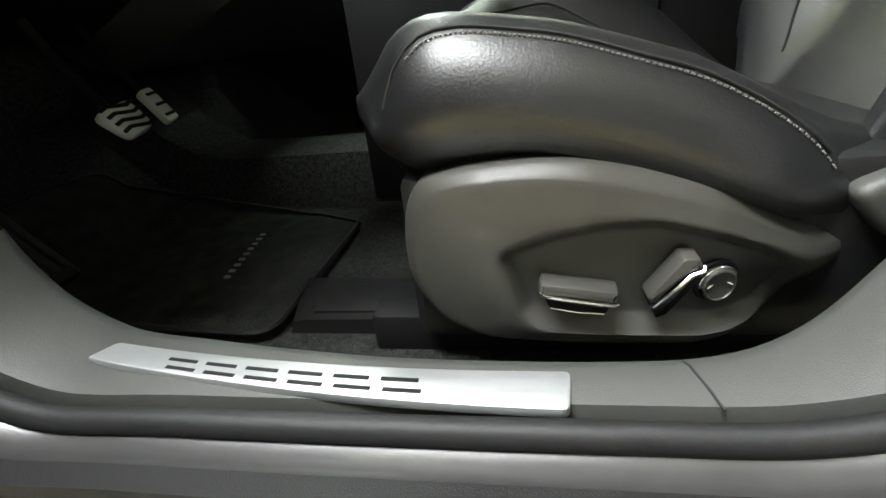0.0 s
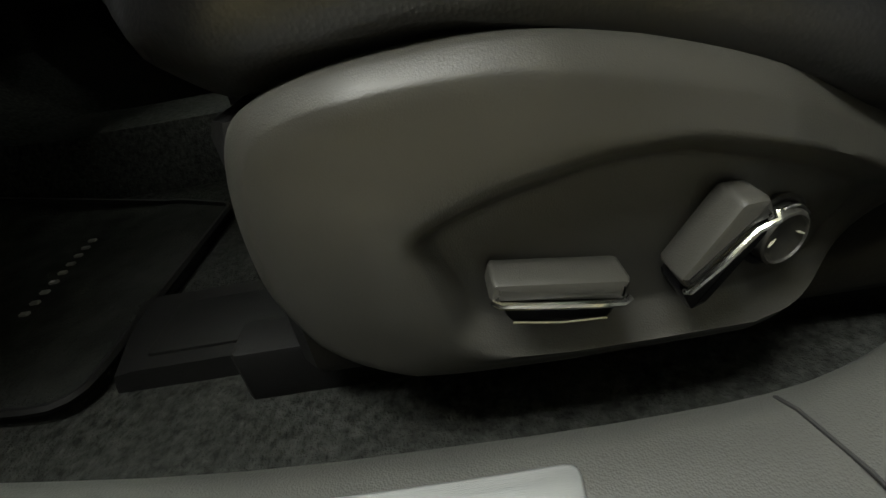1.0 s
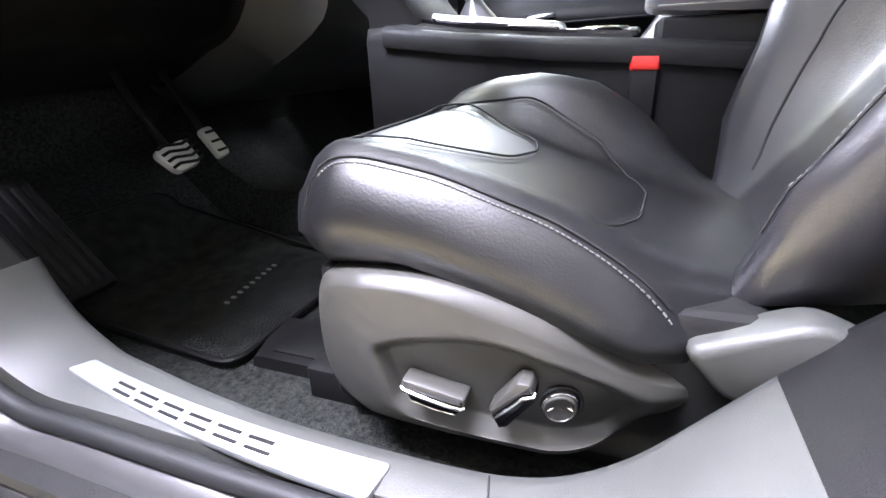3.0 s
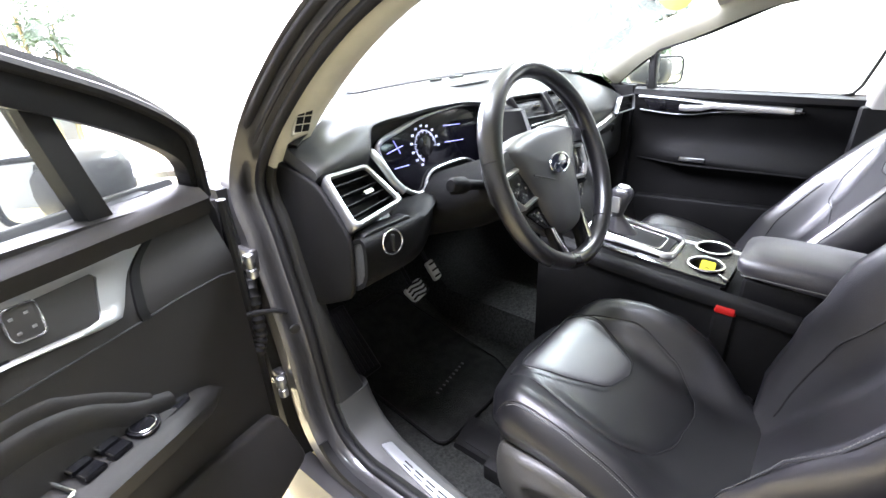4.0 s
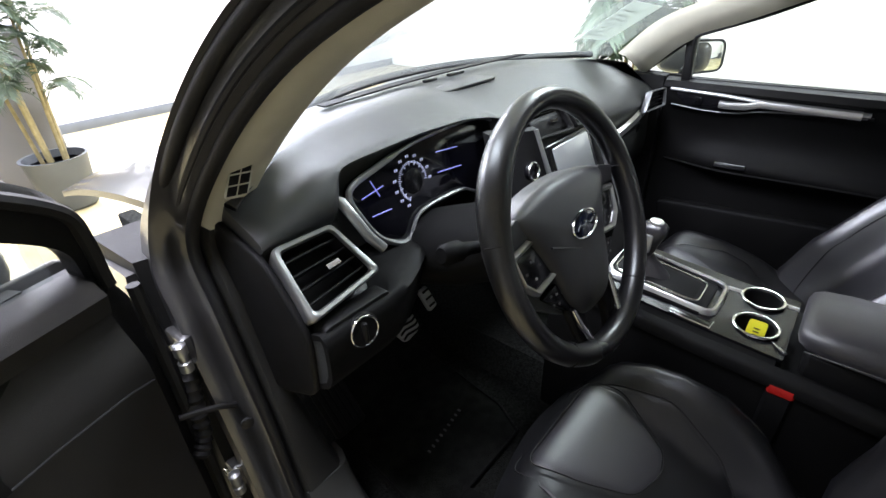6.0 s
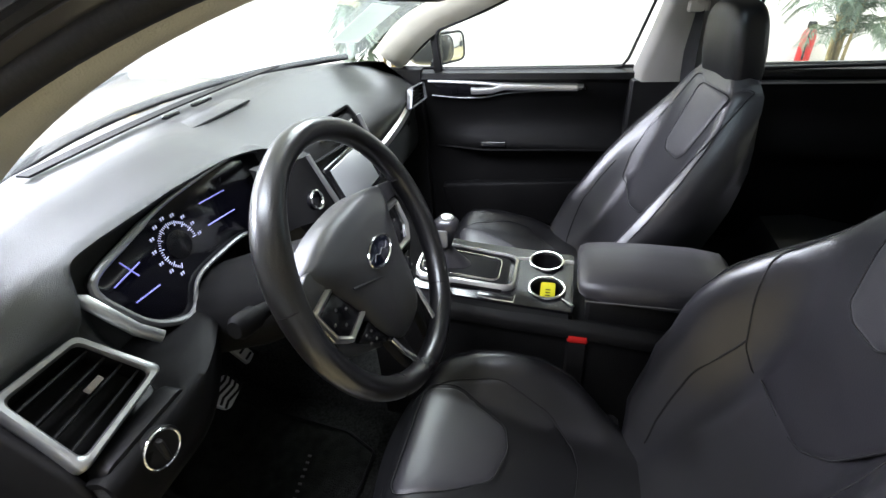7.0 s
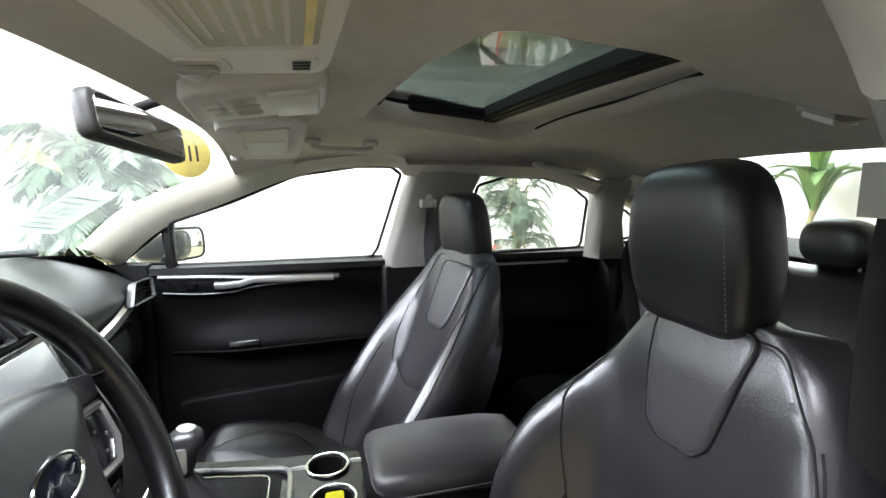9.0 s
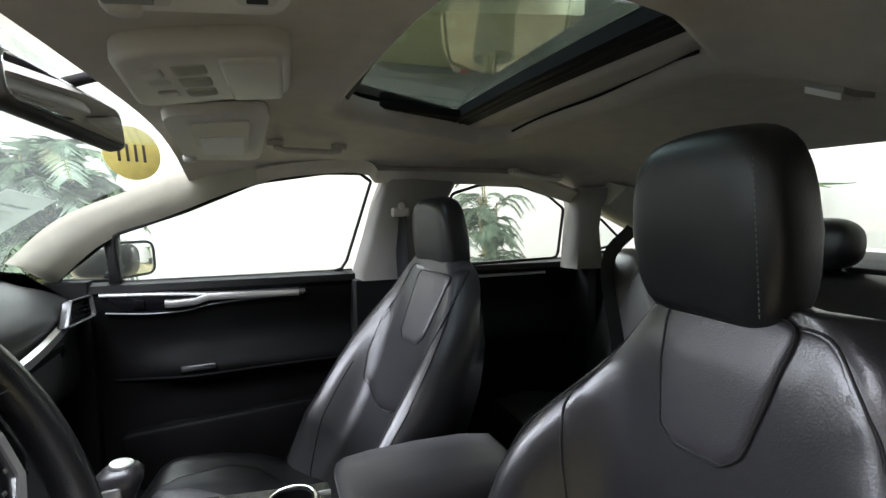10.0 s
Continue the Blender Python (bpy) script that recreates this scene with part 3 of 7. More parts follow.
def densify(outline, step):
    out = []
    for i, p in enumerate(outline):
        q = outline[(i + 1) % len(outline)]
        k = max(1, int(math.hypot(q[0] - p[0], q[1] - p[1]) / step))
        out += [(p[0] + (q[0] - p[0]) * j / k, p[1] + (q[1] - p[1]) * j / k) for j in range(k)]
    return out


HOLE = densify(rounded([(.318, -.408), (.505, -.815), (.46, -.915), (.10, -.935), (-.24, -.868), (-.335, -.68), (-.39, -.45)], .2, 5), .03)
RIM = []
for k in range(len(HOLE)):
    c = Vector((.01, -.6))
    d = (Vector(HOLE[k]) - c).normalized()
    lim = min(abs((.755 if d.x > 0 else .655) / d.x) if abs(d.x) > 1e-6 else 9, abs((.56 if d.y > 0 else .92) / d.y) if abs(d.y) > 1e-6 else 9)
    RIM.append(c + d * lim)
rings = []
for s in (0, .02, .06, .15, .3, .45, .6, .75, .88, 1.0):
    ring = []
    for k in range(len(HOLE)):
        p = Vector(HOLE[k]).lerp(RIM[k], s)
        ring.append((p.x, p.y, ceil_z(p.x, p.y) + (.022 if s == 0 else .004 if s == .02 else -.007 if s == .06 else -.003 if s == .15 else 0)))
    rings.append(ring)
head = thing("headliner", (0, -.5, 1.4), "warm grey cloth headliner round a sunroof opening", "headliner")
back = [[(x, y, z + .02) for x, y, z in r] for r in rings[::-1]]
part("cloth", Shape().loft(rings[3:] + back[:-3], wrap=True), HEADLINER, head, "warm grey roof cloth")
part("opening_lip", Shape().loft(rings[:4] + back[-4:], wrap=True), HEADLINER, head, "rolled cloth edge of the sunroof opening")
skin = [[(x, y, z + .045 + .085 * smooth((-.16 - x) / .28) * smooth((-.72 - y) / .26)) for x, y, z in r] for r in rings]
part("roof_skin", Shape().loft(skin + [[(x, y, z + .006) for x, y, z in r] for r in skin[::-1]], wrap=True), PAINT, car, "painted steel roof")
sun = thing("sunroof", (.01, -.6, 1.41), "tinted glass sunroof with a black frame and half-open blind", "sunroof")
def roof_bar(y0, lift, section, xs):
    """A bar across the sunroof opening; section holds (back, up) points."""
    return Shape().loft([[(x, y0 - k + .008 * math.cos(x * 4), 1.408 + lift + h) for k, h in section] for x in xs])


part("rear_channel", roof_bar(-.735, .010, ((0, .030), (0, .006), (.006, .001), (.022, .003), (.025, .010), (.031, .010), (.034, .002), (.062, .0), (.065, .030)), np.linspace(-.40, .54, 18)), DARK, sun, "black sunroof channel")
part("channel_rib", roof_bar(-.760, .009, ((0, .006), (.002, .0), (.006, .0), (.008, .006)), np.linspace(-.40, .54, 18)), PLASTIC, sun, "dark channel rib")
part("blind", roof_bar(-.802, .004, ((0, .03), (0, .010), (.008, .002), (.024, .0), (.05, .003), (.10, .006), (.14, .012), (.17, .03)), np.linspace(-.40, .56, 18)), HEADLINER, sun, "warm grey cloth blind pushed back", 60)
edge_run = [p for p in HOLE if p[1] < -.86 and -.26 < p[0] < .45]
part("rear_seal", Shape().tube([(x, y + .002, ceil_z(x, y) + .012) for x, y in edge_run], .0034, 8), DARK, sun, "black rubber seal at the opening's rear edge")
part("front_channel", Shape().box((-.40, -.43, 1.424), (.36, -.395, 1.44)), DARK, sun)
part("side_channel", Shape().loft([[(x0, y, z + .006), (x0 + .004, y, z), (x0 + .17, y, z - .002), (x0 + .17, y, 1.44), (x0, y, 1.44)] for y, x0, z in ((-.397, .345, 1.426), (-.45, .356, 1.425), (-.55, .372, 1.424), (-.72, .398, 1.422), (-.93, .42, 1.422))]), DARK, sun, "black side channel")
part("glass", Shape().sheet(lambda u, v: (-.42 + .98 * u, -.37 - .52 * v, 1.448 - .02 * (2 * u - 1) ** 4), 8, 6, (0, 0, .005)), TINT, sun, "dark tinted glass panel")

WS_B = lambda u: (-.74 + 1.56 * u, .46 + .34 * math.sin(math.pi * u) ** .7, 1.035 + .02 * math.sin(math.pi * u))
WS_T = lambda u: (-.63 + 1.30 * u, -.09 + .10 * math.sin(math.pi * u), ceil_z(-.6 + 1.25 * u, -.02) + .022)
ws = thing("windscreen", (.03, .6, 1.03), "clear curved windscreen glass above the dashboard", "windscreen")
screen = part("pane", Shape().sheet(lambda u, v: Vector(WS_B(u)).lerp(Vector(WS_T(u)), v) + Vector((0, .03, .03)) * math.sin(math.pi * v), 16, 8, (0, .004, .004)), SCREEN_GLASS, ws)
screen.visible_shadow = False
part("windscreen_border", Shape().tube([Vector(WS_B(u)) + Vector((0, .01, .004)) for u in np.linspace(.02, .98, 20)], .012, 8), RUBBER, ws, "black windscreen edge")
part("bonnet", Shape().sheet(lambda u, v: (-.74 + 1.48 * u, .80 + .95 * v - .25 * (2 * u - 1) ** 2 * (1 - v), 1.0 - .22 * v ** 1.6 - .07 * (2 * u - 1) ** 4), 14, 10, (0, 0, -.02)), PAINT, car, "painted bonnet")
for s in (-1, 1):
    part("front_wing", Shape().sheet(lambda u, v: (s * (.90 + .03 * math.sin(math.pi * v)) , .50 + 1.2 * u, .93 - .12 * u - .62 * v + (.22 * max(0, 1 - ((u - .45) / .33) ** 2) if v > .55 else 0)), 14, 8, (-s * .02, 0, 0)), PAINT, car, "painted front wing")

# ---- passenger side of the shell ----
PWIN = spline([(.85, .33, .985), (.82, .19, 1.105), (.785, .0, 1.185), (.75, -.22, 1.268), (.735, -.42, 1.298), (.735, -.54, 1.297), (.745, -.575, 1.27)], 6)
part("windscreen_pillar_trim", Shape().loft([[(x - .01, y + .0, z - .008), (x - .035, y + .015, z + .02), (x - .05, y + .05, z + .05), (x - .03, y + .10, z + .06), (x + .02, y + .10, z + .05), (x + .03, y + .02, z)] for x, y, z in PWIN[:20]]), CREAM, car, "cream cloth pillar trim", 60)
part("roof_rail_trim", Shape().loft([[(x - .01, y, z - .006), (x - .03, y, z + .012), (x - .06, y + .0, z + .03), (x - .03, y, z + .05), (x + .02, y, z + .04), (x + .02, y, z)] for x, y, z in PWIN[18:] + [(.75, -.70, 1.27), (.74, -.90, 1.268), (.735, -1.10, 1.262), (.735, -1.30, 1.20)]]), HEADLINER, car, "", 60)
part("centre_pillar_trim", Shape().loft([[(.75 + dx, y0 - .012, z), (.735 + dx, y0 - .03, z), (.735 + dx, y1 + .02, z), (.75 + dx, y1, z), (.80 + dx, y1, z), (.80 + dx, y0, z)] for z, dx, y0, y1 in ((.945, .027, -.505, -.79), (.98, .025, -.51, -.79), (1.10, .01, -.545, -.80), (1.20, .0, -.57, -.82), (1.28, -.012, -.60, -.86), (1.31, -.03, -.60, -.88))]), SHADED_PL, car, "pale pillar trim", 50)
part("rear_pillar_trim", Shape().loft([[(.74, y0, z), (.70, y0 - .02, z), (.68, y1 + .02, z), (.72, y1, z), (.78, y1, z), (.78, y0, z)] for z, y0, y1 in ((.95, -1.30, -1.44), (1.02, -1.305, -1.43), (1.10, -1.31, -1.42), (1.18, -1.315, -1.43), (1.25, -1.30, -1.47))]), SHADED_PL, car, "pale pillar trim", 50)
part("parcel_side_trim", Shape().loft([[(.72, y, z0), (.66, y - .01, z0 + .01), (.60, y - .03, z1), (.70, y, z1 + .03), (.80, y, z1 + .02), (.80, y, z0)] for y, z0, z1 in ((-1.42, 1.18, 1.25), (-1.55, 1.12, 1.24), (-1.70, 1.05, 1.20), (-1.95, .98, 1.10))]), CREAM, car, "", 60)
part("firewall", Shape().sheet(lambda u, v: (.03 + (-.83 + 1.66 * u) * (1 - .16 * smooth((v - .65) / .25)), .86 - .10 * v, .16 + .86 * v), 8, 6, (0, .03, 0)), CARPET, car, "black carpeted firewall")
part("footwell_side", Shape().box((-.80, .46, .18), (-.765, .86, .90), .004), CARPET, car, "black carpeted footwell side")
part("footwell_side", Shape().box((.805, .24, .18), (.86, .86, .985), .004), PLASTIC, car, "dark footwell side")
part("passenger_sill", Shape().box((.74, -1.45, .16), (.90, .48, .325), .02), PLASTIC, car, "dark passenger side sill")
part("centre_pillar_foot", Shape().box((.765, -.81, .25), (.86, -.50, .95), .01), PLASTIC, car, "dark centre pillar foot")
part("rear_pillar_foot", Shape().box((.70, -2.0, .25), (.92, -1.385, .99), .02), PLASTIC, car, "dark wheel arch trim")
part("boot_bulkhead", Shape().box((-.78, -1.75, .2), (.80, -1.66, 1.0), .01), CARPET, car, "black bulkhead behind the rear bench")
part("rear_quarter_panel", Shape().sheet(lambda u, v: (.82 - .02 * v, -1.44 - .8 * u, 1.0 - .75 * v), 6, 6, (.05, 0, 0)), PAINT, car, "painted rear quarter")


def side_window(name, outline, x_low, x_high, label):
    zs = [p[1] for p in outline]
    def put(u, v, d):
        return (x_low + (x_high - x_low) * (v - min(zs)) / (max(zs) - min(zs)) + d, u, v)
    w = thing(name, put(*outline[0], 0), label, "car window")
    g = part("pane", Shape().prism(outline, put, .0, .004, .0005), GLASS, w)
    g.visible_shadow = False
    part("edge_seal", Shape().tube([put(u, v, -.004) for u, v in outline], .0055, 8, True), RUBBER, w, "black rubber edge")
    return w


side_window("passenger_window", rounded([(.17, .975), (.17, 1.115), (-.02, 1.18), (-.22, 1.265), (-.42, 1.295), (-.53, 1.295), (-.565, 1.27), (-.48, .972)], .12, 2), .845, .755, "clear front passenger window")
side_window("sail_window", rounded([(.33, .985), (.195, 1.095), (.195, .98)], .1, 2), .86, .83, "small clear front corner window")
side_window("rear_door_window", rounded([(-.80, .975), (-.84, 1.23), (-.95, 1.262), (-1.10, 1.258), (-1.22, 1.225), (-1.295, 1.175), (-1.295, .985)], .12, 2), .80, .745, "clear rear passenger window")
side_window("quarter_window", rounded([(-1.42, 1.0), (-1.415, 1.14), (-1.47, 1.13), (-1.595, 1.035)], .15, 2), .79, .76, "small clear quarter window")
part("window_divider", Shape().box((.825, .165, .97), (.855, .195, 1.125)), RUBBER, car, "black window divider")

# ---- rear end ----
part("parcel_shelf", Shape().box((-.68, -2.05, 1.0), (.70, -1.60, 1.03), .01), PLASTIC, car, "dark parcel shelf")
rear_glass = solo("rear_window", Shape().sheet(lambda u, v: (-.62 + 1.26 * u, -2.12 + .60 * v - .06 * math.sin(math.pi * u), 1.03 + .27 * v), 12, 6, (0, -.003, .003)), GLASS, "clear rear window glass", "rear window")
rear_glass.visible_shadow = False
part("boot_lid", Shape().sheet(lambda u, v: (-.72 + 1.44 * u, -2.12 - .5 * v, 1.02 - .05 * v - .05 * (2 * u - 1) ** 4), 10, 5, (0, 0, -.02)), PAINT, car, "painted boot lid")
part("driver_centre_pillar", Shape().loft([[(x + .045, -.745, z), (x, -.725, z), (x - .05, -.735, z), (x - .12, -.76, z), (x - .12, -.88, z), (x + .02, -.88, z), (x + .045, -.85, z)] for z, x in ((1.13, -.685), (1.18, -.675), (1.26, -.650), (1.34, -.615), (1.375, -.59))]), SHADED_PL, car, "pale grey upper pillar trim", 55)
part("driver_pillar_foot", Shape().loft([[(x + .045, -.745, z), (x, -.725, z), (x - .05, -.735, z), (x - .10, -.76, z), (x - .10, -.88, z), (x + .02, -.88, z), (x + .045, -.85, z)] for z, x in ((.28, -.735), (.60, -.725), (.90, -.705), (1.128, -.687))]), PLASTIC, car, "dark lower pillar trim", 55)
part("driver_rear_side", Shape().sheet(lambda u, v: (-.86 + .02 * v, -.85 - 1.3 * u, 1.0 - .75 * v), 8, 6, (-.05, 0, 0)), PAINT, car, "painted rear side")
side_window("rear_side_window", rounded([(-.86, .98), (-.88, 1.26), (-1.1, 1.28), (-1.5, 1.15), (-1.6, 1.0)], .12, 2), -.82, -.74, "clear rear side window")

# ---- seats ----
SOFT = ((1.0, -0.004), (0.992, -0.0005), (0.975, 0.35), (0.94, 0.7), (0.86, 0.95), (0.78, 1.0), (0.7, 1.05), (0.57, 1.07), (0.45, 1.08), (0.32, 1.09), (0.2, 1.1))
def build_seat(name, cx, dy, dz, s, label, powered, lift=0.0):
    """A front seat; s = 1 on the driver's side, -1 mirrored."""
    seat = thing(name, (cx, -.25 + dy, .20), label, "car seat", "front seats")

    def zc(y):
        return soft_lerp(y, [-.52, -.45, -.36, -.20, -.08, -.03, .0, .015], [.40, .405, .425, .475, .507, .505, .485, .455], .022)

    def zb(y, u):
        out = soft_lerp(y, [-.52, -.45, -.39, -.30, -.19, -.07, -.03, .0, .015], [.40, .41, .435, .487, .520, .536, .530, .50, .455], .026)
        inn = lerp(y, [-.52, -.43, -.36, -.29, -.20, -.12, -.05, -.02, .0, .015], [.40, .465, .525, .565, .575, .568, .548, .522, .49, .455])
        if s < 0:
            inn = lerp(y, [-.52, -.39, -.25, -.12, -.03, .0, .015], [.40, .47, .53, .553, .535, .49, .455])
        return out if u < 0 else inn

    def width(y):
        return soft_lerp(y, [-.52, -.44, -.40, -.36, -.1, -.03, .0, .015], [.185, .215, .246, .260, .262, .257, .240, .215], .022)

    def top(u, y):
        w = width(y)
        b = smooth((abs(u) - .115) / .105)
        z = lift + zc(y) + (zb(y, u) - zc(y)) * b
        e = max(0, abs(u) - (w - .05)) / .05
        return z - .032 * e ** 2.4 - .012 * b * smooth((abs(u) - .20) / .06)

    def P(u, y, z):
        if s > 0:
            return (cx + s * u, y + dy, z + dz)
        c, n = math.cos(radians(12)), math.sin(radians(12))
        return (cx + s * u * c - (y + .4) * n, -.4 + (y + .4) * c + s * u * n + dy, z + dz)

    def PC(u, y, z):
        """The cushion's plan: its front edge bows forward."""
        return P(u, y + .010 - .052 * (u / .26) ** 2 * smooth((y + .28) / .28), z)

    rings = []
    for y in (.018, .0165, .0145, .012, .009, .005, .0, -.006, -.012, -.02, -.03, -.045, -.06, -.08, -.10, -.125, -.15, -.175, -.20, -.25, -.30, -.34, -.38, -.42, -.46, -.50, -.515):
        w = width(y) - .032 * smooth((y - .004) / .014) - (.02 if y < -.51 else 0)
        zbot = lerp(y, [-.50, -.38, -.27, -.14, -.08, -.03, .0, .018], [.335, .345, .388, .414, .410, .408, .418, .440])
        tuck = .02 + .03 * smooth((y + .03) / .05)
        ring = [PC(u, y, top(u, y)) for u in np.linspace(-w, w, 29)]
        ring += [PC(w + .008, y, (top(w, y) * 2 + zbot) / 3), PC(w + .004, y, (top(w, y) + zbot * 3) / 4), PC(w - tuck, y, zbot), PC(-w + tuck, y, zbot), PC(-w + tuck * .5 - .014, y, (top(-w, y) + zbot * 3) / 4), PC(-w - .008, y, (top(-w, y) * 2 + zbot) / 3)]
        rings.append(ring)
    for k, bulge in ((.7, .006), (.3, .009), (.05, .010)):
        c = sum((Vector(p) for p in rings[0]), Vector()) / len(rings[0]) if k == .7 else c
        edge = [Vector(p) for p in rings[0]] if k == .7 else edge
        rings.insert(0, [tuple(c + (p - c) * k + Vector((0, bulge, 0))) for p in edge])
    cushion = part("cushion", Shape().loft(rings), LEATHER_BLACK, seat, "black leather cushion with raised bolsters", 80)
    on = lambda u, v, d: PC(u, v, top(u, v) + d)
    wide = rounded([(-.140, .0), (-.155, -.10), (-.178, -.21), (-.172, -.285), (-.115, -.350), (-.060, -.376), (.060, -.386), (.108, -.372), (.150, -.325), (.176, -.20), (.160, -.08), (.135, .0)], .25, 4)
    part("cushion_panel", Shape().pad(wide, on, .006, SOFT), LEATHER_BLACK, cushion, "black leather centre panel")
    tongue = rounded([(-.128, -.025), (-.092, -.130), (-.040, -.218), (.040, -.240), (.092, -.228), (.118, -.180), (.146, -.105), (.140, -.025)], .28, 4)
    part("cushion_insert", Shape().pad(tongue, lambda u, v, d: on(u, v, d + .004), .006, SOFT), LEATHER_SOFT, cushion, "charcoal perforated leather insert")
    for line in ([(-.235, y) for y in np.linspace(-.005, -.40, 30)], [(.235, y) for y in np.linspace(-.005, -.40, 30)]):
        part("seam", Shape().tube([on(u, y, .0) for u, y in line], .0016, 6), SEAM, cushion)
    st = Shape()
    for k in range(78):
        y = -.03 - k * .0048
        st.tube([on(-.241, y, .0012), on(-.241, y - .0028, .0012)], .0010, 5)
    part("stitching", st, STITCH, cushion, "fine grey stitching")

    # backrest
    def yc(z):
        if s > 0:
            return lerp(z, [.40, .50, .60, .68, .80, .94, 1.04, 1.10], [-.50, -.565, -.63, -.668, -.688, -.698, -.708, -.725])
        return lerp(z, [.40, .50, .60, .68, .80, .94, 1.04, 1.10], [-.38, -.45, -.515, -.565, -.620, -.670, -.705, -.725])

    def wb(z):
        if s > 0:
            return lerp(z, [.40, .50, .62, .76, .86, .93, 1.0, 1.05, 1.08, 1.10], [.205, .235, .258, .262, .232, .198, .160, .132, .116, .090])
        return lerp(z, [.40, .50, .62, .78, .88, .95, 1.02, 1.07, 1.10], [.205, .230, .250, .254, .238, .214, .180, .152, .118])

    def trim_out(z):
        """The outer bolster is slimmer below the shoulder and squarer above it."""
        return lerp(z, [.42, .52, .76, .86, .93, 1.0, 1.06, 1.10], [0, .026, .030, .008, -.020, -.040, -.052, -.045]) if s > 0 else 0

    def front(u, z):
        b = smooth((abs(u) - .105) / .11)
        fwd = lerp(z, [.40, .50, .65, .80, .92, 1.0, 1.08], [.08, .12, .135, .10, .05, .018, .0])
        if s > 0 and u < 0:
            fwd = lerp(z, [.40, .50, .63, .70, .80, .90, 1.0], [.10, .135, .135, .10, .062, .03, .01])
        elif s > 0:
            fwd = lerp(z, [.40, .50, .65, .80, .88, .95, 1.02, 1.08], [.06, .105, .150, .138, .105, .065, .025, .0])
        w = wb(z) - (trim_out(z) if u < 0 else 0)
        r = lerp(z, [.80, 1.0], [.06, .036])
        e = max(0, abs(u) - (w - r)) / r
        return yc(z) + fwd * b - .055 * e ** 2.2

    def PB(u, y, z):
        """A point of the backrest; the driver's stands a little lower at the top."""
        return P(u, y, z - (.022 * smooth((z - .86) / .22) if s > 0 else 0))

    rings = []
    for z in (.40, .42, .46, .50, .55, .60, .65, .70, .75, .80, .85, .90, .95, 1.0, 1.04, 1.07, 1.09, 1.102, 1.106):
        w = wb(z) - (.03 if z > 1.104 else 0)
        yb = yc(z) - lerp(z, [.40, .6, .9, 1.06, 1.106], [.10, .13, .115, .085, .05])
        wo = w - trim_out(z)
        ring = [PB(u, front(u, z), z) for u in np.linspace(-wo, w, 27)]
        tk = .026 if s > 0 else .0
        ring += [PB(w + .004 - tk, (front(w, z) + yb) / 2, z), PB(w - .02 - tk, yb + .01, z), PB(w * .5, yb, z), PB(-wo * .5, yb, z), PB(-wo + .02 + tk, yb + .01, z), PB(-wo - .004 + tk, (front(-wo, z) + yb) / 2, z)]
        rings.append(ring)
    backrest = part("backrest", Shape().loft(rings), LEATHER, seat, "black leather backrest with wide side bolsters", 60)
    onb = lambda u, v, d: PB(u, front(u, v) + d, v)
    centre = rounded([(-.080, 1.082), (-.120, 1.0), (-.150, .92), (-.150, .82), (-.135, .735), (-.040, .690), (.040, .700), (.120, .77), (.178, .87), (.182, .95), (.165, 1.02), (.142, 1.082)], .22, 4)
    if s > 0:
        centre = rounded([(-.118, 1.092), (-.166, 1.02), (-.186, .955), (-.165, .90), (-.080, .745), (-.035, .700), (.015, .684), (.128, .690), (.144, .735), (.160, .84), (.172, .92), (.142, 1.0), (.096, 1.092)], .22, 4)
    part("backrest_panel", Shape().pad(centre, onb, .0028 if s > 0 else .004, SOFT), LEATHER, backrest, "black leather centre panel")
    for sg in (-1, 1):
        fall = [(.168, .79), (.172, .72), (.168, .62), (.148, .50), (.13, .46)]
        if s > 0:
            fall = [(.146, .75), (.160, .66), (.161, .59), (.150, .50), (.135, .44)] if sg > 0 else [(.156, .880), (.142, .80), (.114, .69), (.092, .58), (.074, .46)]
        part("seam", Shape().tube([onb(sg * u, z, .0003) for u, z in spline(fall, 6)], .0020, 6), SEAM, backrest)
    upper = rounded([(-.082, 1.098), (-.084, 1.0), (-.062, .912), (.062, .912), (.084, 1.0), (.082, 1.098)], .25, 4)
    if s > 0:
        upper = rounded([(-.094, 1.098), (-.078, 1.02), (-.058, .938), (-.036, .914), (.022, .910), (.046, .928), (.055, 1.0), (.062, 1.098)], .30, 4)
    else:
        upper = rounded([(-.030, 1.070), (-.036, .98), (-.040, .90), (-.020, .880), (.062, .880), (.088, .905), (.115, .99), (.138, 1.070)], .30, 4)
    part("shoulder_insert", Shape().pad(upper, lambda u, v, d: onb(u, v, d + .003), .006, SOFT), LEATHER_SOFT, backrest, "charcoal leather shoulder insert")
    for line, lift, own, put in ((centre, .0005, backrest, onb), (upper, .0056, backrest, onb), (wide, .0005, cushion, on), (tongue, .0068, cushion, on)):
        part("seam", Shape().tube([put(u, v, lift) for u, v in line], .0016, 6, True), SEAM, own)
    for sg in (-1, 1):
        part("seam", Shape().tube([onb(sg * (wb(z) - .022 - (0 if sg > 0 else trim_out(z))), z, .0005) for z in np.linspace(.46, 1.01, 30)], .0014, 6), SEAM, backrest)
    st = Shape()
    for k in range(74):
        z = .50 + k * .006
        st.tube([onb(-wb(w) + trim_out(w) + .026, w, .0010) for w in (z, z + .0034)], .0007, 5)
    part("stitching", st, STITCH, backrest, "fine grey stitching")

    # headrest
    hz, hy = (1.157, -.726) if s > 0 else (1.166, -.757)
    tip = Matrix.Rotation(radians(-7), 3, "X")
    h = Shape()
    def pw(w, e):
        return math.copysign(abs(w) ** e, w)
    rr = []
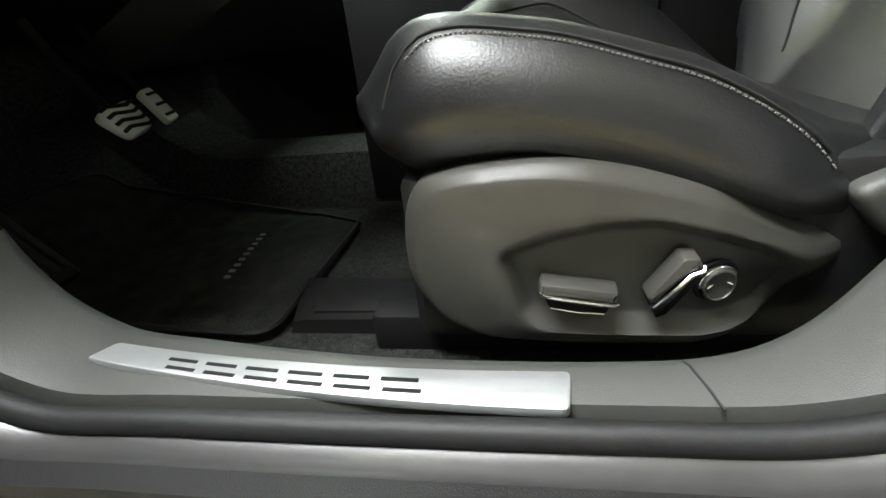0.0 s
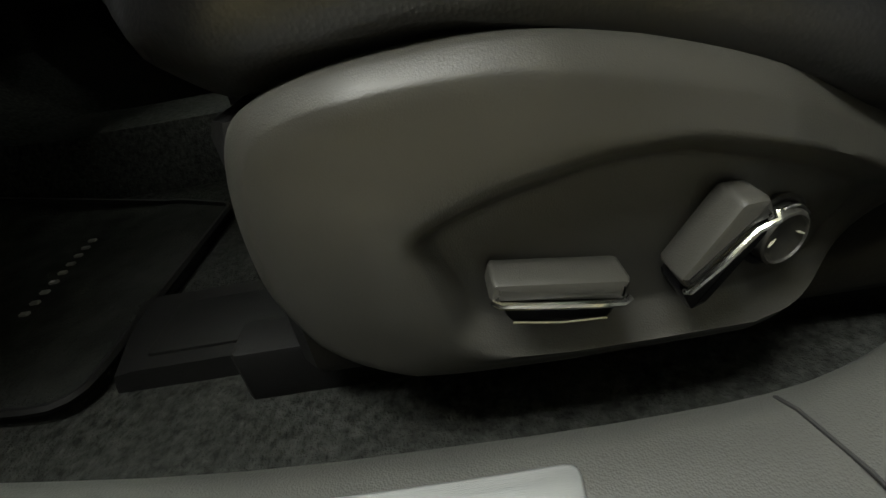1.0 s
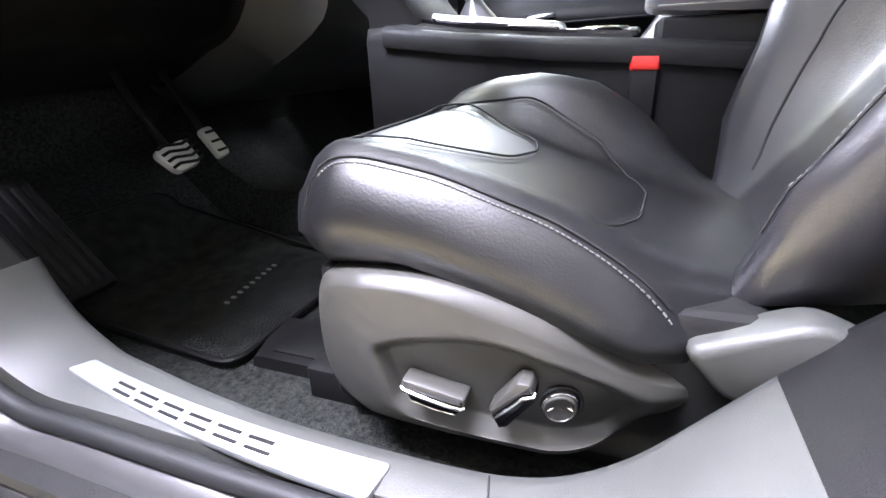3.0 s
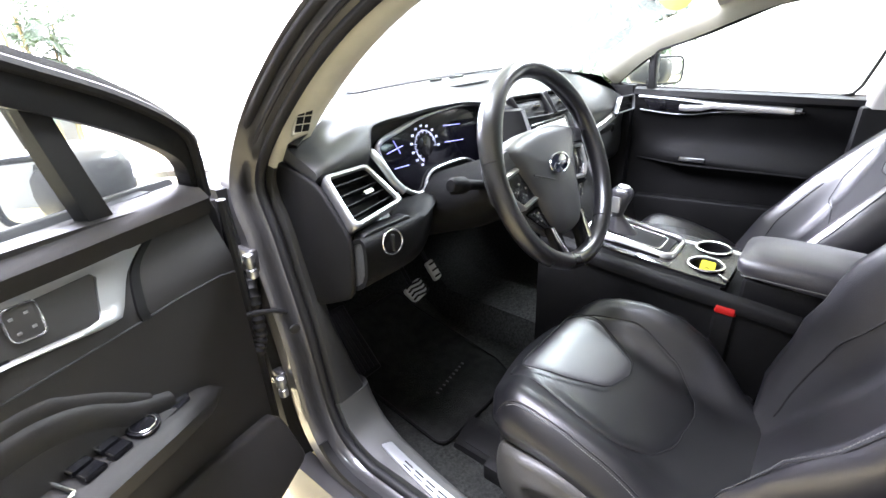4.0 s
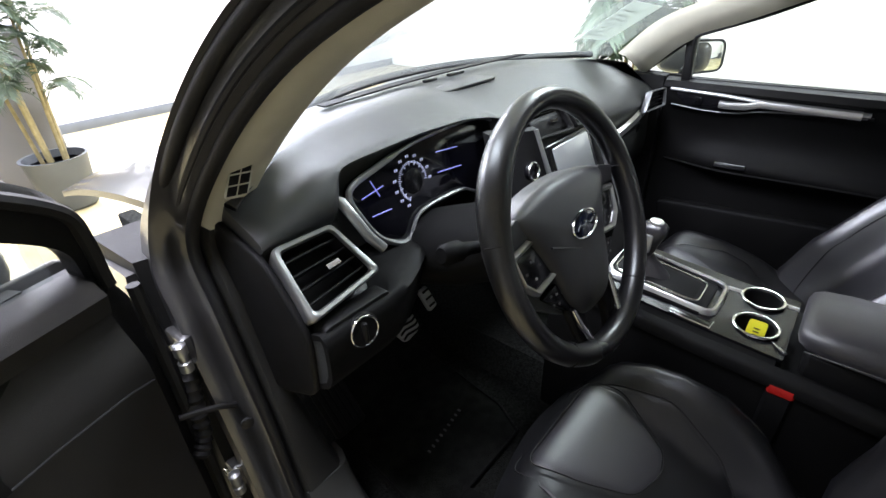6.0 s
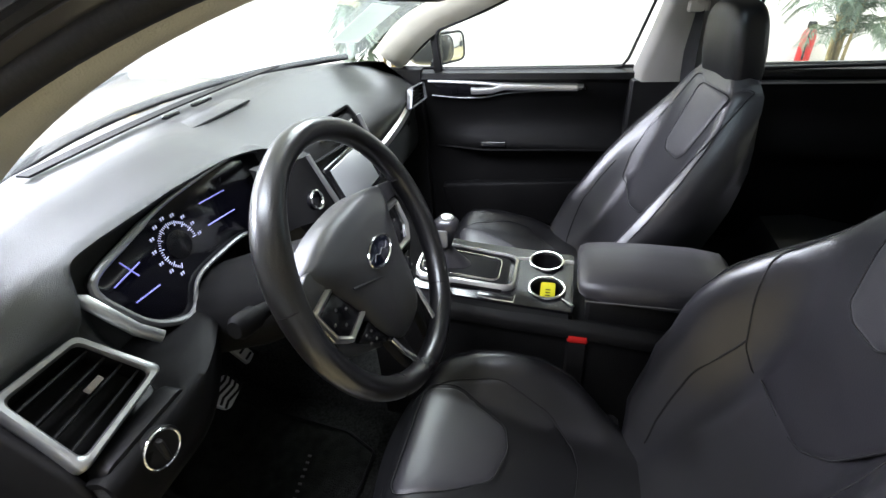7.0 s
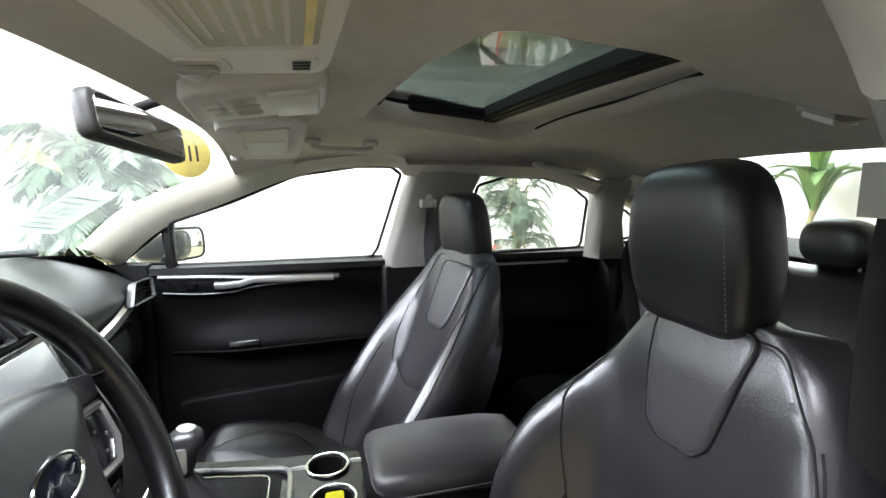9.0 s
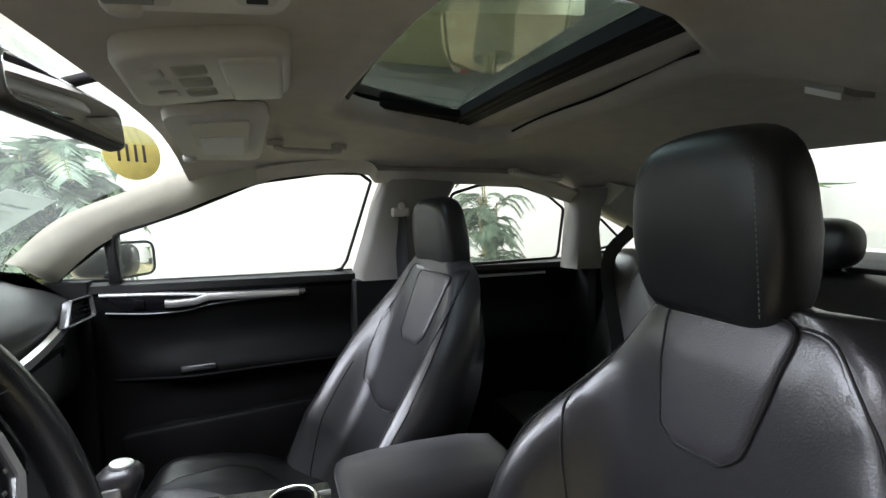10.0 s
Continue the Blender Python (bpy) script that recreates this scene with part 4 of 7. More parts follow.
    for i in range(1, 18):
        a = -math.pi / 2 + math.pi * i / 18
        ring = []
        for j in range(32):
            b = 2 * math.pi * j / 32
            vz = pw(math.sin(a), .55)
            taper = 1 - .10 * max(0, vz) - .06 * max(0, -vz)
            q = Vector(((.100 if s > 0 else .106) * taper * pw(math.cos(a), .34) * pw(math.cos(b), .46), .047 * pw(math.cos(a), .45) * pw(math.sin(b), .6), (.101 if s > 0 else .110) * vz))
            q.z += .010 * (1 - (q.x / .090) ** 2) * (vz > 0)
            q.y += -.012 * (1 - (q.x / .090) ** 2) * (math.sin(b) > 0) * .6
            q = tip @ q
            ring.append(P(q.x + (.010 if s > 0 else .004), hy + q.y, hz + q.z + (.05 * q.x * (vz > 0) * -1 if s > 0 else -.012)))
        rr.append(ring)
    headrest = part("headrest", h.loft(rr), LEATHER_BLACK, seat, "black leather headrest", 70)
    for u in (-.03, .08):
        part("headrest_post", Shape().tube([P(u, hy + .005, 1.06), P(u, hy, 1.15)], .006, 10), CHROME, headrest, "chrome post")
    st = Shape()
    for k in range(26):
        v = -.075 + k * .006
        q0, q1 = tip @ Vector((-.070, .042, v)), tip @ Vector((-.070, .042, v + .0033))
        st.tube([P(q0.x, hy + q0.y, hz + q0.z), P(q1.x, hy + q1.y, hz + q1.z)], .0006, 5)
    part("stitching", st, STITCH, headrest, "fine grey stitching")

    # base and side shield
    part("seat_frame", Shape().box((cx - .235, -.47 + dy, .225), (cx + .235, -.04 + dy, .40 + dz), .01), RUBBER, seat, "dark seat frame")
    for u in (-.19, .19):
        part("floor_rail", Shape().box((cx + s * u - .02, -.52 + dy, .18), (cx + s * u + .02, .02 + dy, .235), .004), PLASTIC, seat)
    if powered:
        shell = spline([(-.062, .400), (-.046, .370), (-.041, .330), (-.046, .298), (-.072, .268), (-.12, .254), (-.20, .246), (-.28, .242), (-.34, .246), (-.40, .262), (-.46, .286), (-.498, .304),
                        (-.495, .314), (-.46, .319), (-.42, .330), (-.37, .351), (-.32, .380), (-.27, .401), (-.20, .418), (-.145, .420), (-.095, .414)], 8, True)
        recess = rounded([(-.130, .346), (-.168, .361), (-.215, .371), (-.255, .371), (-.300, .358), (-.345, .338), (-.384, .313), (-.376, .290), (-.350, .263), (-.30, .262), (-.23, .266), (-.165, .272), (-.148, .285)], .32, 5)
        floor_line = rounded([(-.141, .342), (-.172, .352), (-.215, .361), (-.255, .361), (-.298, .348), (-.338, .330), (-.368, .311), (-.362, .294), (-.345, .277), (-.30, .277), (-.23, .281), (-.172, .286), (-.158, .293)], .28, 5)

        def sp(u, v, d):
            d -= .036 * smooth((.322 - v) / .06) * smooth((-.315 - u) / .09)
            return P(-.262 - d - lerp(u, [-.50, -.47, -.40, -.30, -.20, -.12, -.07, -.04], [-.120, -.085, -.034, -.004, .004, .004, -.010, -.026]), u, v)

        mid = (-.235, .318)

        def reach(line, a):
            """How far the line lies from the middle in the direction a."""
            dx, dz, best = math.cos(a), math.sin(a), 0
            for (x0, z0), (x1, z1) in zip(line, line[1:] + line[:1]):
                ex, ez, wx, wz = x1 - x0, z1 - z0, x0 - mid[0], z0 - mid[1]
                det = ex * dz - ez * dx
                if abs(det) > 1e-12:
                    k, t = (wz * dx - wx * dz) / det, (ex * wz - ez * wx) / det
                    if -1e-9 <= k <= 1 + 1e-9 and t > best:
                        best = t
            return best

        turns = np.linspace(0, 2 * math.pi, 220, endpoint=False)
        far = [(a, reach([(q[0], q[1]) for q in shell], a), reach(recess, a), reach(floor_line, a)) for a in turns]

        def layer(pick, d):
            return [sp(mid[0] + math.cos(a) * pick(o, r, f), mid[1] + math.sin(a) * pick(o, r, f), d) for a, o, r, f in far]

        def inset(k):
            return lambda o, r, f: max(o - k, r + (o - r) * .35)

        def between(k):
            return lambda o, r, f: r + (max(o - .018, r + (o - r) * .3) - r) * k

        lay = [layer(lambda o, r, f: o, -.03), layer(lambda o, r, f: o, .002), layer(inset(.003), .0075), layer(inset(.010), .0135), layer(inset(.0135), .0160), layer(inset(.016), .0170),
               layer(between(.9), .0175), layer(between(.6), .0190), layer(between(.3), .0205), layer(between(.10), .0212), layer(between(.0), .0203),
               layer(lambda o, r, f: r + (f - r) * .25, .0175), layer(lambda o, r, f: r + (f - r) * .7, .0115), layer(lambda o, r, f: r + (f - r) * .95, .0085), layer(lambda o, r, f: f * .985, .0076), layer(lambda o, r, f: f * .9, .0072), layer(lambda o, r, f: f * .5, .007), layer(lambda o, r, f: f * .05, .007)]
        shield = part("side_shield", Shape().loft(lay), PLASTIC_GREY, seat, "grey grained plastic side shield with a recessed switch panel", 55)
        # switches
        pad_sw = part("cushion_switch", Shape().prism(rounded([(-.166, .3245), (-.228, .3140), (-.226, .3025), (-.163, .3145)], .22, 3), sp, .008, .032, .004), PLASTIC_GREY, shield, "grey seat cushion switch")
        part("switch_edge", Shape().tube([sp(-.1645, .3150, .0305), sp(-.168, .3135, .0325), sp(-.185, .3105, .0330), sp(-.21, .3058, .0330), sp(-.2235, .3030, .0325), sp(-.227, .3035, .0305)], .0019, 8), CHROME, pad_sw, "chrome edge")
        part("switch_base", Shape().prism(rounded([(-.165, .317), (-.225, .305), (-.218, .292), (-.172, .299)], .2, 2), sp, .004, .0295, .003), PIANO, pad_sw, "gloss black switch underside")
        part("switch_edge", Shape().tube([sp(-.173, .2995, .0285), sp(-.195, .2955, .029), sp(-.217, .2925, .0285)], .0008, 6), CHROME, pad_sw, "thin chrome line")
        lever = part("backrest_switch", Shape().prism(rounded([(-.274, .3420), (-.286, .3420), (-.290, .3320), (-.280, .3290), (-.254, .3010), (-.249, .3080)], .22, 3), sp, .008, .033, .004), PLASTIC_GREY, shield, "grey backrest lever switch")
        part("switch_base", Shape().prism(rounded([(-.289, .3310), (-.290, .3220), (-.266, .2890), (-.258, .2860), (-.252, .2980), (-.280, .3290)], .2, 2), sp, .004, .030, .003), PIANO, lever, "gloss black lever underside")
        part("switch_edge", Shape().tube([sp(-.2905, .3335, .0305), sp(-.2895, .3310, .0335), sp(-.2805, .3285, .0342), sp(-.268, .3150, .0342), sp(-.2545, .3008, .0325), sp(-.2535, .3000, .030)], .0017, 8), CHROME, lever, "chrome edge")
        at = (-.3105, .3065)
        knob = part("lumbar_knob", Shape().loft([[sp(at[0] + r * math.cos(a), at[1] + r * math.sin(a), d) for a in np.linspace(0, 2 * math.pi, 36, endpoint=False)] for r, d in ((.0150, .004), (.0150, .0165), (.0142, .0185), (.0130, .0190), (.0122, .0178), (.006, .0168), (.0005, .0166))]), PLASTIC_GREY, shield, "round grey lumbar knob with a dished face", 40)
        part("knob_ring", Shape().tube([sp(at[0] + .0158 * math.cos(a), at[1] + .0158 * math.sin(a), .0150) for a in np.linspace(radians(-5), radians(150), 24)], .0013, 8), CHROME, knob, "thin chrome crescent")
        part("knob_seat", Shape().tube([sp(at[0] + .0175 * math.cos(a), at[1] + .0175 * math.sin(a), .0080) for a in np.linspace(0, 2 * math.pi, 40, endpoint=False)], .0022, 8, True), SEAM, knob)
        for sg in (-1, 1):
            part("knob_mark", Shape().tube([sp(at[0] + sg * .0060, at[1] + .0020, .0176), sp(at[0] + sg * .0085, at[1] + .0006, .0180), sp(at[0] + sg * .0108, at[1] - .0006, .0188)], [.0003, .0008, .0004], 6), CREAM, knob, "pale arrow mark")
        part("screw", Shape().disc(sp(-.048, .342, .0), (-s, 0, 0), .003, .006, 10), CHROME, shield)
    part("hinge_cover", Shape().prism(rounded([(-.40, .375), (-.44, .330), (-.53, .345), (-.55, .390), (-.49, .415)], .25, 3), lambda u, v, d: P(-.232 - d, u, v), -.02, .022, .008), SILL_PLASTIC, seat, "grey backrest hinge cover", 55)
    return seat


build_seat("driver_car_seat", -.397, 0, 0, 1, "black leather power driver's seat with charcoal inserts and headrest", True)
build_seat("passenger_car_seat", .415, .045, -.06, -1, "black leather front passenger seat with charcoal inserts and headrest", False, .072)

# seat belt buckle by the driver's seat
bk = thing("seat_belt_buckle", (-.10, -.37, .40), "black seat belt buckle with a red release button", "buckle")
part("buckle_body", Shape().box((-.112, -.385, .42), (-.078, -.335, .572), .006), PLASTIC, bk)
part("release_button", Shape().box((-.114, -.384, .566), (-.078, -.336, .592), .004), RED, bk, "red release button")

# rear bench
rear = thing("rear_bench", (0, -1.35, .2), "black leather rear bench with charcoal inserts and headrests", "bench")
part("cushion", Shape().loft([[(x, y, z) for y, z in ((-.98, .30), (-.95, .42), (-.98, .50), (-1.10, .515), (-1.30, .48), (-1.42, .45), (-1.45, .30))] for x in np.linspace(-.66, .70, 12)]), LEATHER_BLACK, rear, "", 60)
part("backrest", Shape().loft([[(x, y + .05 * abs(x) ** 2, z) for y, z in ((-1.36, .42), (-1.40, .60), (-1.46, .82), (-1.52, .99), (-1.56, 1.02), (-1.64, 1.0), (-1.62, .42))] for x in np.linspace(-.66, .70, 14)]), LEATHER, rear, "", 60)
for cxx in (-.36, .42):
    pan = rounded([(-.17, .98), (-.20, .60), (.20, .60), (.17, .98)], .2, 3)
    yb = lambda v: lerp(v, [.42, .60, .82, .99], [-1.36, -1.40, -1.46, -1.52])
    part("back_panel", Shape().pad(pan, lambda u, v, d: (cxx + u, yb(v) + .05 * abs(cxx + u) ** 2 + d + .003, v), .008), LEATHER_SOFT, rear, "charcoal leather panel")
    ins = rounded([(-.10, .97), (-.07, .86), (.07, .86), (.10, .97)], .25, 3)
    part("shoulder_insert", Shape().pad(ins, lambda u, v, d: (cxx + u, yb(v) + .05 * abs(cxx + u) ** 2 + d + .010, v), .006), LEATHER_SOFT, rear)
for cxx, wd in ((-.36, .18), (.02, .17), (.44, .20)):
    hr = part("headrest", Shape().blob((cxx, -1.565, 1.085), (wd, .10, .13), (.75, .55), 24, 14), LEATHER_BLACK, rear, "black leather headrest", 70)
    for u in (-.05, .05):
        part("headrest_post", Shape().tube([(cxx + u, -1.57, .99), (cxx + u, -1.57, 1.06)], .006, 8), CHROME, hr)
def belt(name, pts, label, w=.023):
    b = thing(name, pts[-1], label, "seat belt")
    part("webbing", Shape().tube(spline(pts, 6), w, 8, flat=.06), RUBBER, b, "black woven webbing")
    return b


belt("rear_seat_belt", [(.62, -1.50, 1.10), (.58, -1.36, .98), (.48, -1.33, .70), (.40, -1.25, .52)], "black webbing seat belt across the rear backrest")
dbelt = belt("driver_seat_belt", [(-.590, -.735, 1.235), (-.588, -.728, 1.12), (-.592, -.735, .95), (-.615, -.76, .70), (-.66, -.77, .42)], "black webbing seat belt hanging on the pillar", .014)
belt("passenger_seat_belt", [(.738, -.655, 1.17), (.735, -.66, 1.0), (.725, -.67, .80), (.72, -.68, .42)], "black webbing seat belt hanging on the pillar")
part("tongue_grip", Shape().box((-.612, -.742, .748), (-.584, -.716, .785), .004), BLACK_PLASTIC, dbelt, "black tongue grip")
part("tongue", Shape().prism(rounded([(-.612, .748), (-.584, .748), (-.586, .712), (-.610, .712)], .2, 3), lambda u, v, d: (u, -.722 + d, v), -.0015, .0015, .0005), CHROME, dbelt, "bright metal belt tongue")
guide = thing("belt_anchor", (-.60, -.735, 1.22), "pale grey belt guide loop on the pillar", "belt guide")
part("guide", Shape().loft([[(-.600, -.762 + .055 * a, z) for a in (0, 1)] + [(-.574, -.762 + .055 * a, z) for a in (1, 0)] for z in (1.212, 1.222, 1.250, 1.258)]), SHADED_PL, guide, "pale grey guide loop", 50)
part("slot", Shape().box((-.578, -.752, 1.222), (-.5725, -.718, 1.232), .002), DARK, guide, "dark belt slot")
part("bolt_cap", Shape().disc((-.604, -.735, 1.272), (1, 0, 0), .014, .016), CREAM_PL, guide)
anchor = thing("belt_anchor", (.735, -.655, 1.17), "small belt guide loop on the pillar", "belt guide")
part("guide", Shape().box((.722, -.685, 1.155), (.742, -.625, 1.185), .006), CREAM_PL, anchor)
part("bolt_cap", Shape().disc((.72, -.655, 1.19), (-1, 0, 0), .012, .008), CREAM_PL, anchor)

# ---- dashboard ----
dash = thing("dashboard", (.02, .5, .5), "dark soft plastic dashboard with silver trim and lit instruments", "dashboard")
D_END = [(.80, .98), (.62, 1.03), (.48, 1.035), (.40, 1.02), (.34, .995), (.318, .976), (.350, .925), (.262, .846), (.206, .862), (.195, .83), (.21, .76), (.29, .72), (.42, .66), (.55, .63), (.80, .58)]
D_DRV = [(.80, 1.0), (.62, 1.062), (.50, 1.078), (.40, 1.060), (.345, 1.046), (.35, 1.034), (.372, 1.01), (.36, .868), (.38, .850), (.41, .835), (.43, .79), (.45, .74), (.49, .68), (.57, .64), (.80, .58)]
D_PAS = [(.80, 1.0), (.62, 1.055), (.50, 1.050), (.40, 1.028), (.32, 1.0), (.275, .97), (.25, .94), (.25, .91), (.27, .87), (.275, .82), (.27, .76), (.29, .68), (.42, .60), (.55, .56), (.80, .52)]
def dash_ring(x):
    end = [Vector(p) for p in D_END]
    drv = [Vector(p) for p in D_DRV]
    pas = [Vector(p) for p in D_PAS]
    a, b = smooth((x + .615) / .05), smooth((x + .13) / .08)
    up = lerp(x, [-.757, -.745, -.66, -.60, -.50, -.37, -.25, -.15, .2, .4, .6, .72, .80], [-.004, .004, .008, .006, .008, .012, .008, .010, .008, .004, -.008, -.02, -.04])
    fade = .26 * (abs(x - .03) / .80) ** 2.2
    ring = []
    sweep = smooth((x + .64) / .44)
    wide_a, wide_b = smooth((x + .76) / .24), smooth((x + .26) / .24)
    for k, (p, q, r) in enumerate(zip(end, drv, pas)):
        y, z = p.lerp(q, wide_a if k < 5 else a if k < 8 else sweep).lerp(r, wide_b if k < 5 else b)
        ring.append((x, y - (fade if y > .6 else fade * .3 if y > .45 else 0), z + (up if z > .93 else 0)))
    fine = spline(ring, 3, True)
    return fine


DASH_X = list(np.linspace(-.757, -.64, 6)) + list(np.linspace(-.62, -.55, 8)) + list(np.linspace(-.52, -.22, 9)) + list(np.linspace(-.20, -.10, 9)) + list(np.linspace(-.05, .80, 16))
rings = [dash_ring(x) for x in DASH_X]
part("dash_top", Shape().loft(rings), PLASTIC_SOFT, dash, "dark grey soft-touch dash moulding", 52)
low = []
for x in [q for q in DASH_X if q < -.11]:
    ring = dash_ring(x)
    skin_out, skin_in = [], []
    for k in range(21, 44):
        _, b, c = ring[k]
        t = Vector((ring[(k + 1) % len(ring)][1] - ring[k - 1][1], ring[(k + 1) % len(ring)][2] - ring[k - 1][2])).normalized()
        e = x - (.0015 if x < -.756 else 0)
        skin_out.append((e, b + t.y * .004, c - t.x * .004))
        skin_in.append((e, b - t.y * .006, c + t.x * .006))
    low.append(skin_out + skin_in[::-1])
part("lower_dash", Shape().loft(low), SHADE_BLACK, dash, "dark lower dash panel", 60)
part("end_panel", Shape().prism(rounded([(.225, .86), (.31, .96), (.46, 1.0), (.50, .80), (.46, .66), (.36, .66), (.24, .72)], .25, 4), lambda u, v, d: (-.758 - d, u, v), -.004, .010, .006), PLASTIC, dash, "dark dash end cap", 50)
# near-black plastic carries the shade under the dash, here and on the switch panel
part("knee_panel", Shape().sheet(lambda u, v: (-.735 + .135 * u, lerp(v, [0, .4, 1], [.215, .225, .33]), lerp(v, [0, .4, 1], [.845, .765, .69])), 8, 8, (0, .02, .0)), BLACK_PLASTIC, dash, "dark knee panel")
part("defroster_slot", Shape().sheet(lambda u, v: (-.40 + .85 * u, .60 + .03 * math.sin(math.pi * u) + .03 * v, 1.077 - .0 * v), 12, 2, (0, 0, .004)), PLASTIC, dash, "dark defroster grille")
for k in range(2):
    part("sensor", Shape().box((-.08 + .10 * k, .585, 1.076), (-.03 + .12 * k, .60, 1.084), .003), PIANO, dash)
part("speaker_cover", Shape().box((-.10, .50, 1.062), (.12, .565, 1.0685), .002), PLASTIC_SOFT, dash, "flat speaker cover")


def vent(name, q, slats, parent, tab=True, lift=.0, trim=SILVER):
    """An air vent in the quadrilateral q (lower left, lower right, upper right, upper left) with its frame proud of it."""
    q = [Vector(p) for p in q]
    nrm = (q[1] - q[0]).cross(q[3] - q[0]).normalized()
    if nrm.y > 0:
        nrm = -nrm
    def put(u, v, d):
        return q[0] * (1 - u) * (1 - v) + q[1] * u * (1 - v) + q[2] * u * v + q[3] * (1 - u) * v + nrm * (lift + (d * .4 if lift and d < 0 else d))
    v1 = part(name, Shape().prism([(.03, .03), (.97, .03), (.97, .97), (.03, .97)], put, -.05, -.036, .001), DARK, parent, "black air vent")
    a = .075
    line = rounded([(0, 0), (1, 0), (1, 1), (0, 1)], .10, 4)
    def loop(k, d):
        return [put(.5 + (u - .5) * k, .5 + (v - .5) * k, d) for u, v in line]
    part("vent_frame", Shape().loft([loop(1.05, -.004), loop(1.04, .004), loop(1.0, .007), loop(.90, .006), loop(.86, .001), loop(.85, -.034), loop(1.0, -.036)], wrap=True), trim, v1, "satin silver vent surround" if trim is SILVER else "dark vent surround", 50)
    part("vent_throat", Shape().loft([loop(.855, .0), loop(.845, -.002), loop(.835, -.034), loop(.85, -.035)], wrap=True), DARK, v1)
    for k in range(slats):
        v = .10 + .80 * (k + .5) / slats
        part("slat", Shape().prism([(a, v - .016), (1 - a, v - .016), (1 - a, v + .010), (a, v + .010)], put, -.022, -.003, .001), PLASTIC, v1)
    if tab:
        part("vent_tab", Shape().prism(rounded([(.50, .42), (.70, .42), (.70, .50), (.50, .50)], .2, 2), put, -.006, .006, .002), CHROME, v1, "bright vent tab")
    return v1
vent("side_vent", [(-.757, .219, .884), (-.610, .232, .898), (-.640, .305, .972), (-.748, .309, .972)], 4, dash)
vent("passenger_vent", [(.60, .245, .895), (.735, .225, .898), (.735, .232, .955), (.65, .250, .955)], 4, dash, True, .018, SILVER_DIM)
vent("centre_vent", [(-.108, .236, .985), (.040, .222, .978), (.030, .262, 1.040), (-.135, .272, 1.046)], 4, dash, True, .012, PLASTIC)
vent("centre_vent", [(.055, .222, .978), (.165, .228, .978), (.155, .262, 1.036), (.050, .262, 1.040)], 4, dash, True, .012, PLASTIC)

# instrument cluster
CL = spline([(-.560, .992), (-.545, .93), (-.515, .885), (-.468, .858), (-.438, .864), (-.420, .888), (-.38, .902), (-.27, .902), (-.225, .886), (-.18, .860), (-.125, .858), (-.085, .89), (-.066, .94), (-.076, .995), (-.12, 1.024), (-.20, 1.038), (-.37, 1.034), (-.48, 1.016)], 5, True)
cl_put = lambda u, v, d: (u, .345 + (v - .95) * .25 - d, v)
clus = part("instrument_display", Shape().prism(CL, cl_put, -.01, .004, .002), CLUSTER, dash, "dark instrument cluster with blue lit displays")
part("cluster_bezel", Shape().tube([cl_put(u, v, .008) for u, v in CL], [.0065 if u < -.43 else .0042 for u, v in CL], 8, True), SILVER, clus, "satin silver cluster bezel")
part("outer_trim", Shape().tube([(-.60, .372, .992), (-.585, .34, .985), (-.578, .315, .955), (-.565, .30, .92), (-.545, .285, .89)], .010, 8, flat=.5), SILVER, dash, "silver trim beside the cluster")
ticks, marks = Shape(), Shape()
cc = (-.398, .962)
for k in range(41):
    a = radians(238 - 245 * k / 40)
    r0, r1 = (.032, .041) if k % 4 == 0 else (.036, .040)
    ticks.tube([cl_put(cc[0] + r0 * math.cos(a), cc[1] + r0 * math.sin(a), .0055), cl_put(cc[0] + r1 * math.cos(a), cc[1] + r1 * math.sin(a), .0055)], .0009, 4)
for k in range(11):
    a = radians(238 - 245 * k / 10)
    c = cl_put(cc[0] + .050 * math.cos(a), cc[1] + .050 * math.sin(a), .0045)
    marks.box((c[0] - .0040, c[1] - .001, c[2] - .0028), (c[0] - .0010, c[1] + .001, c[2] + .0028), .0005)
    marks.box((c[0] + .0010, c[1] - .001, c[2] - .0028), (c[0] + .0040, c[1] + .001, c[2] + .0028), .0005)
part("gauge_ticks", ticks, WHITE_GLOW, clus, "lit white speedometer ticks")
part("gauge_marks", marks, WHITE_GLOW, clus, "lit white gauge marks")
part("gauge_hub", Shape().disc(cl_put(cc[0], cc[1], .004), (0, -1, .25), .026, .003, 28), PIANO, clus, "dark gauge centre")
for (u0, v0), (u1, v1) in (((-.315, .998), (-.245, .992)), ((-.322, .957), (-.245, .950)), ((-.535, .970), (-.478, .978)), ((-.505, .995), (-.492, .962)), ((-.522, .932), (-.472, .930))):
    part("display_line", Shape().tube([cl_put(u0, v0, .0055), cl_put(u1, v1, .0055)], 0.0013, 6), BLUE_GLOW, clus, "lit blue display line")

# light switch, start button, column
ls = part("light_switch", Shape().disc((-.686, .203, .836), (-.1, -1, .12), .030, .014), BLACK_PLASTIC, dash, "round headlamp switch")
part("switch_ring", Shape().ring((-.6875, .189, .838), (-.1, -1, .12), .0255, .0022, 36), CHROME, ls, "chrome switch ring")
part("switch_grip", Shape().box((-.692, .181, .818), (-.684, .195, .856), .003), PLASTIC, ls)
# shade below the vent is put into this panel's black
part("switch_panel", Shape().prism(rounded([(-.752, .872), (-.615, .872), (-.598, .82), (-.615, .775), (-.745, .775)], .2, 3), lambda u, v, d: (u, .208 - d + (.83 - v) * .05, v), -.03, .002, .003), BLACK_PLASTIC, dash, "dark switch panel")
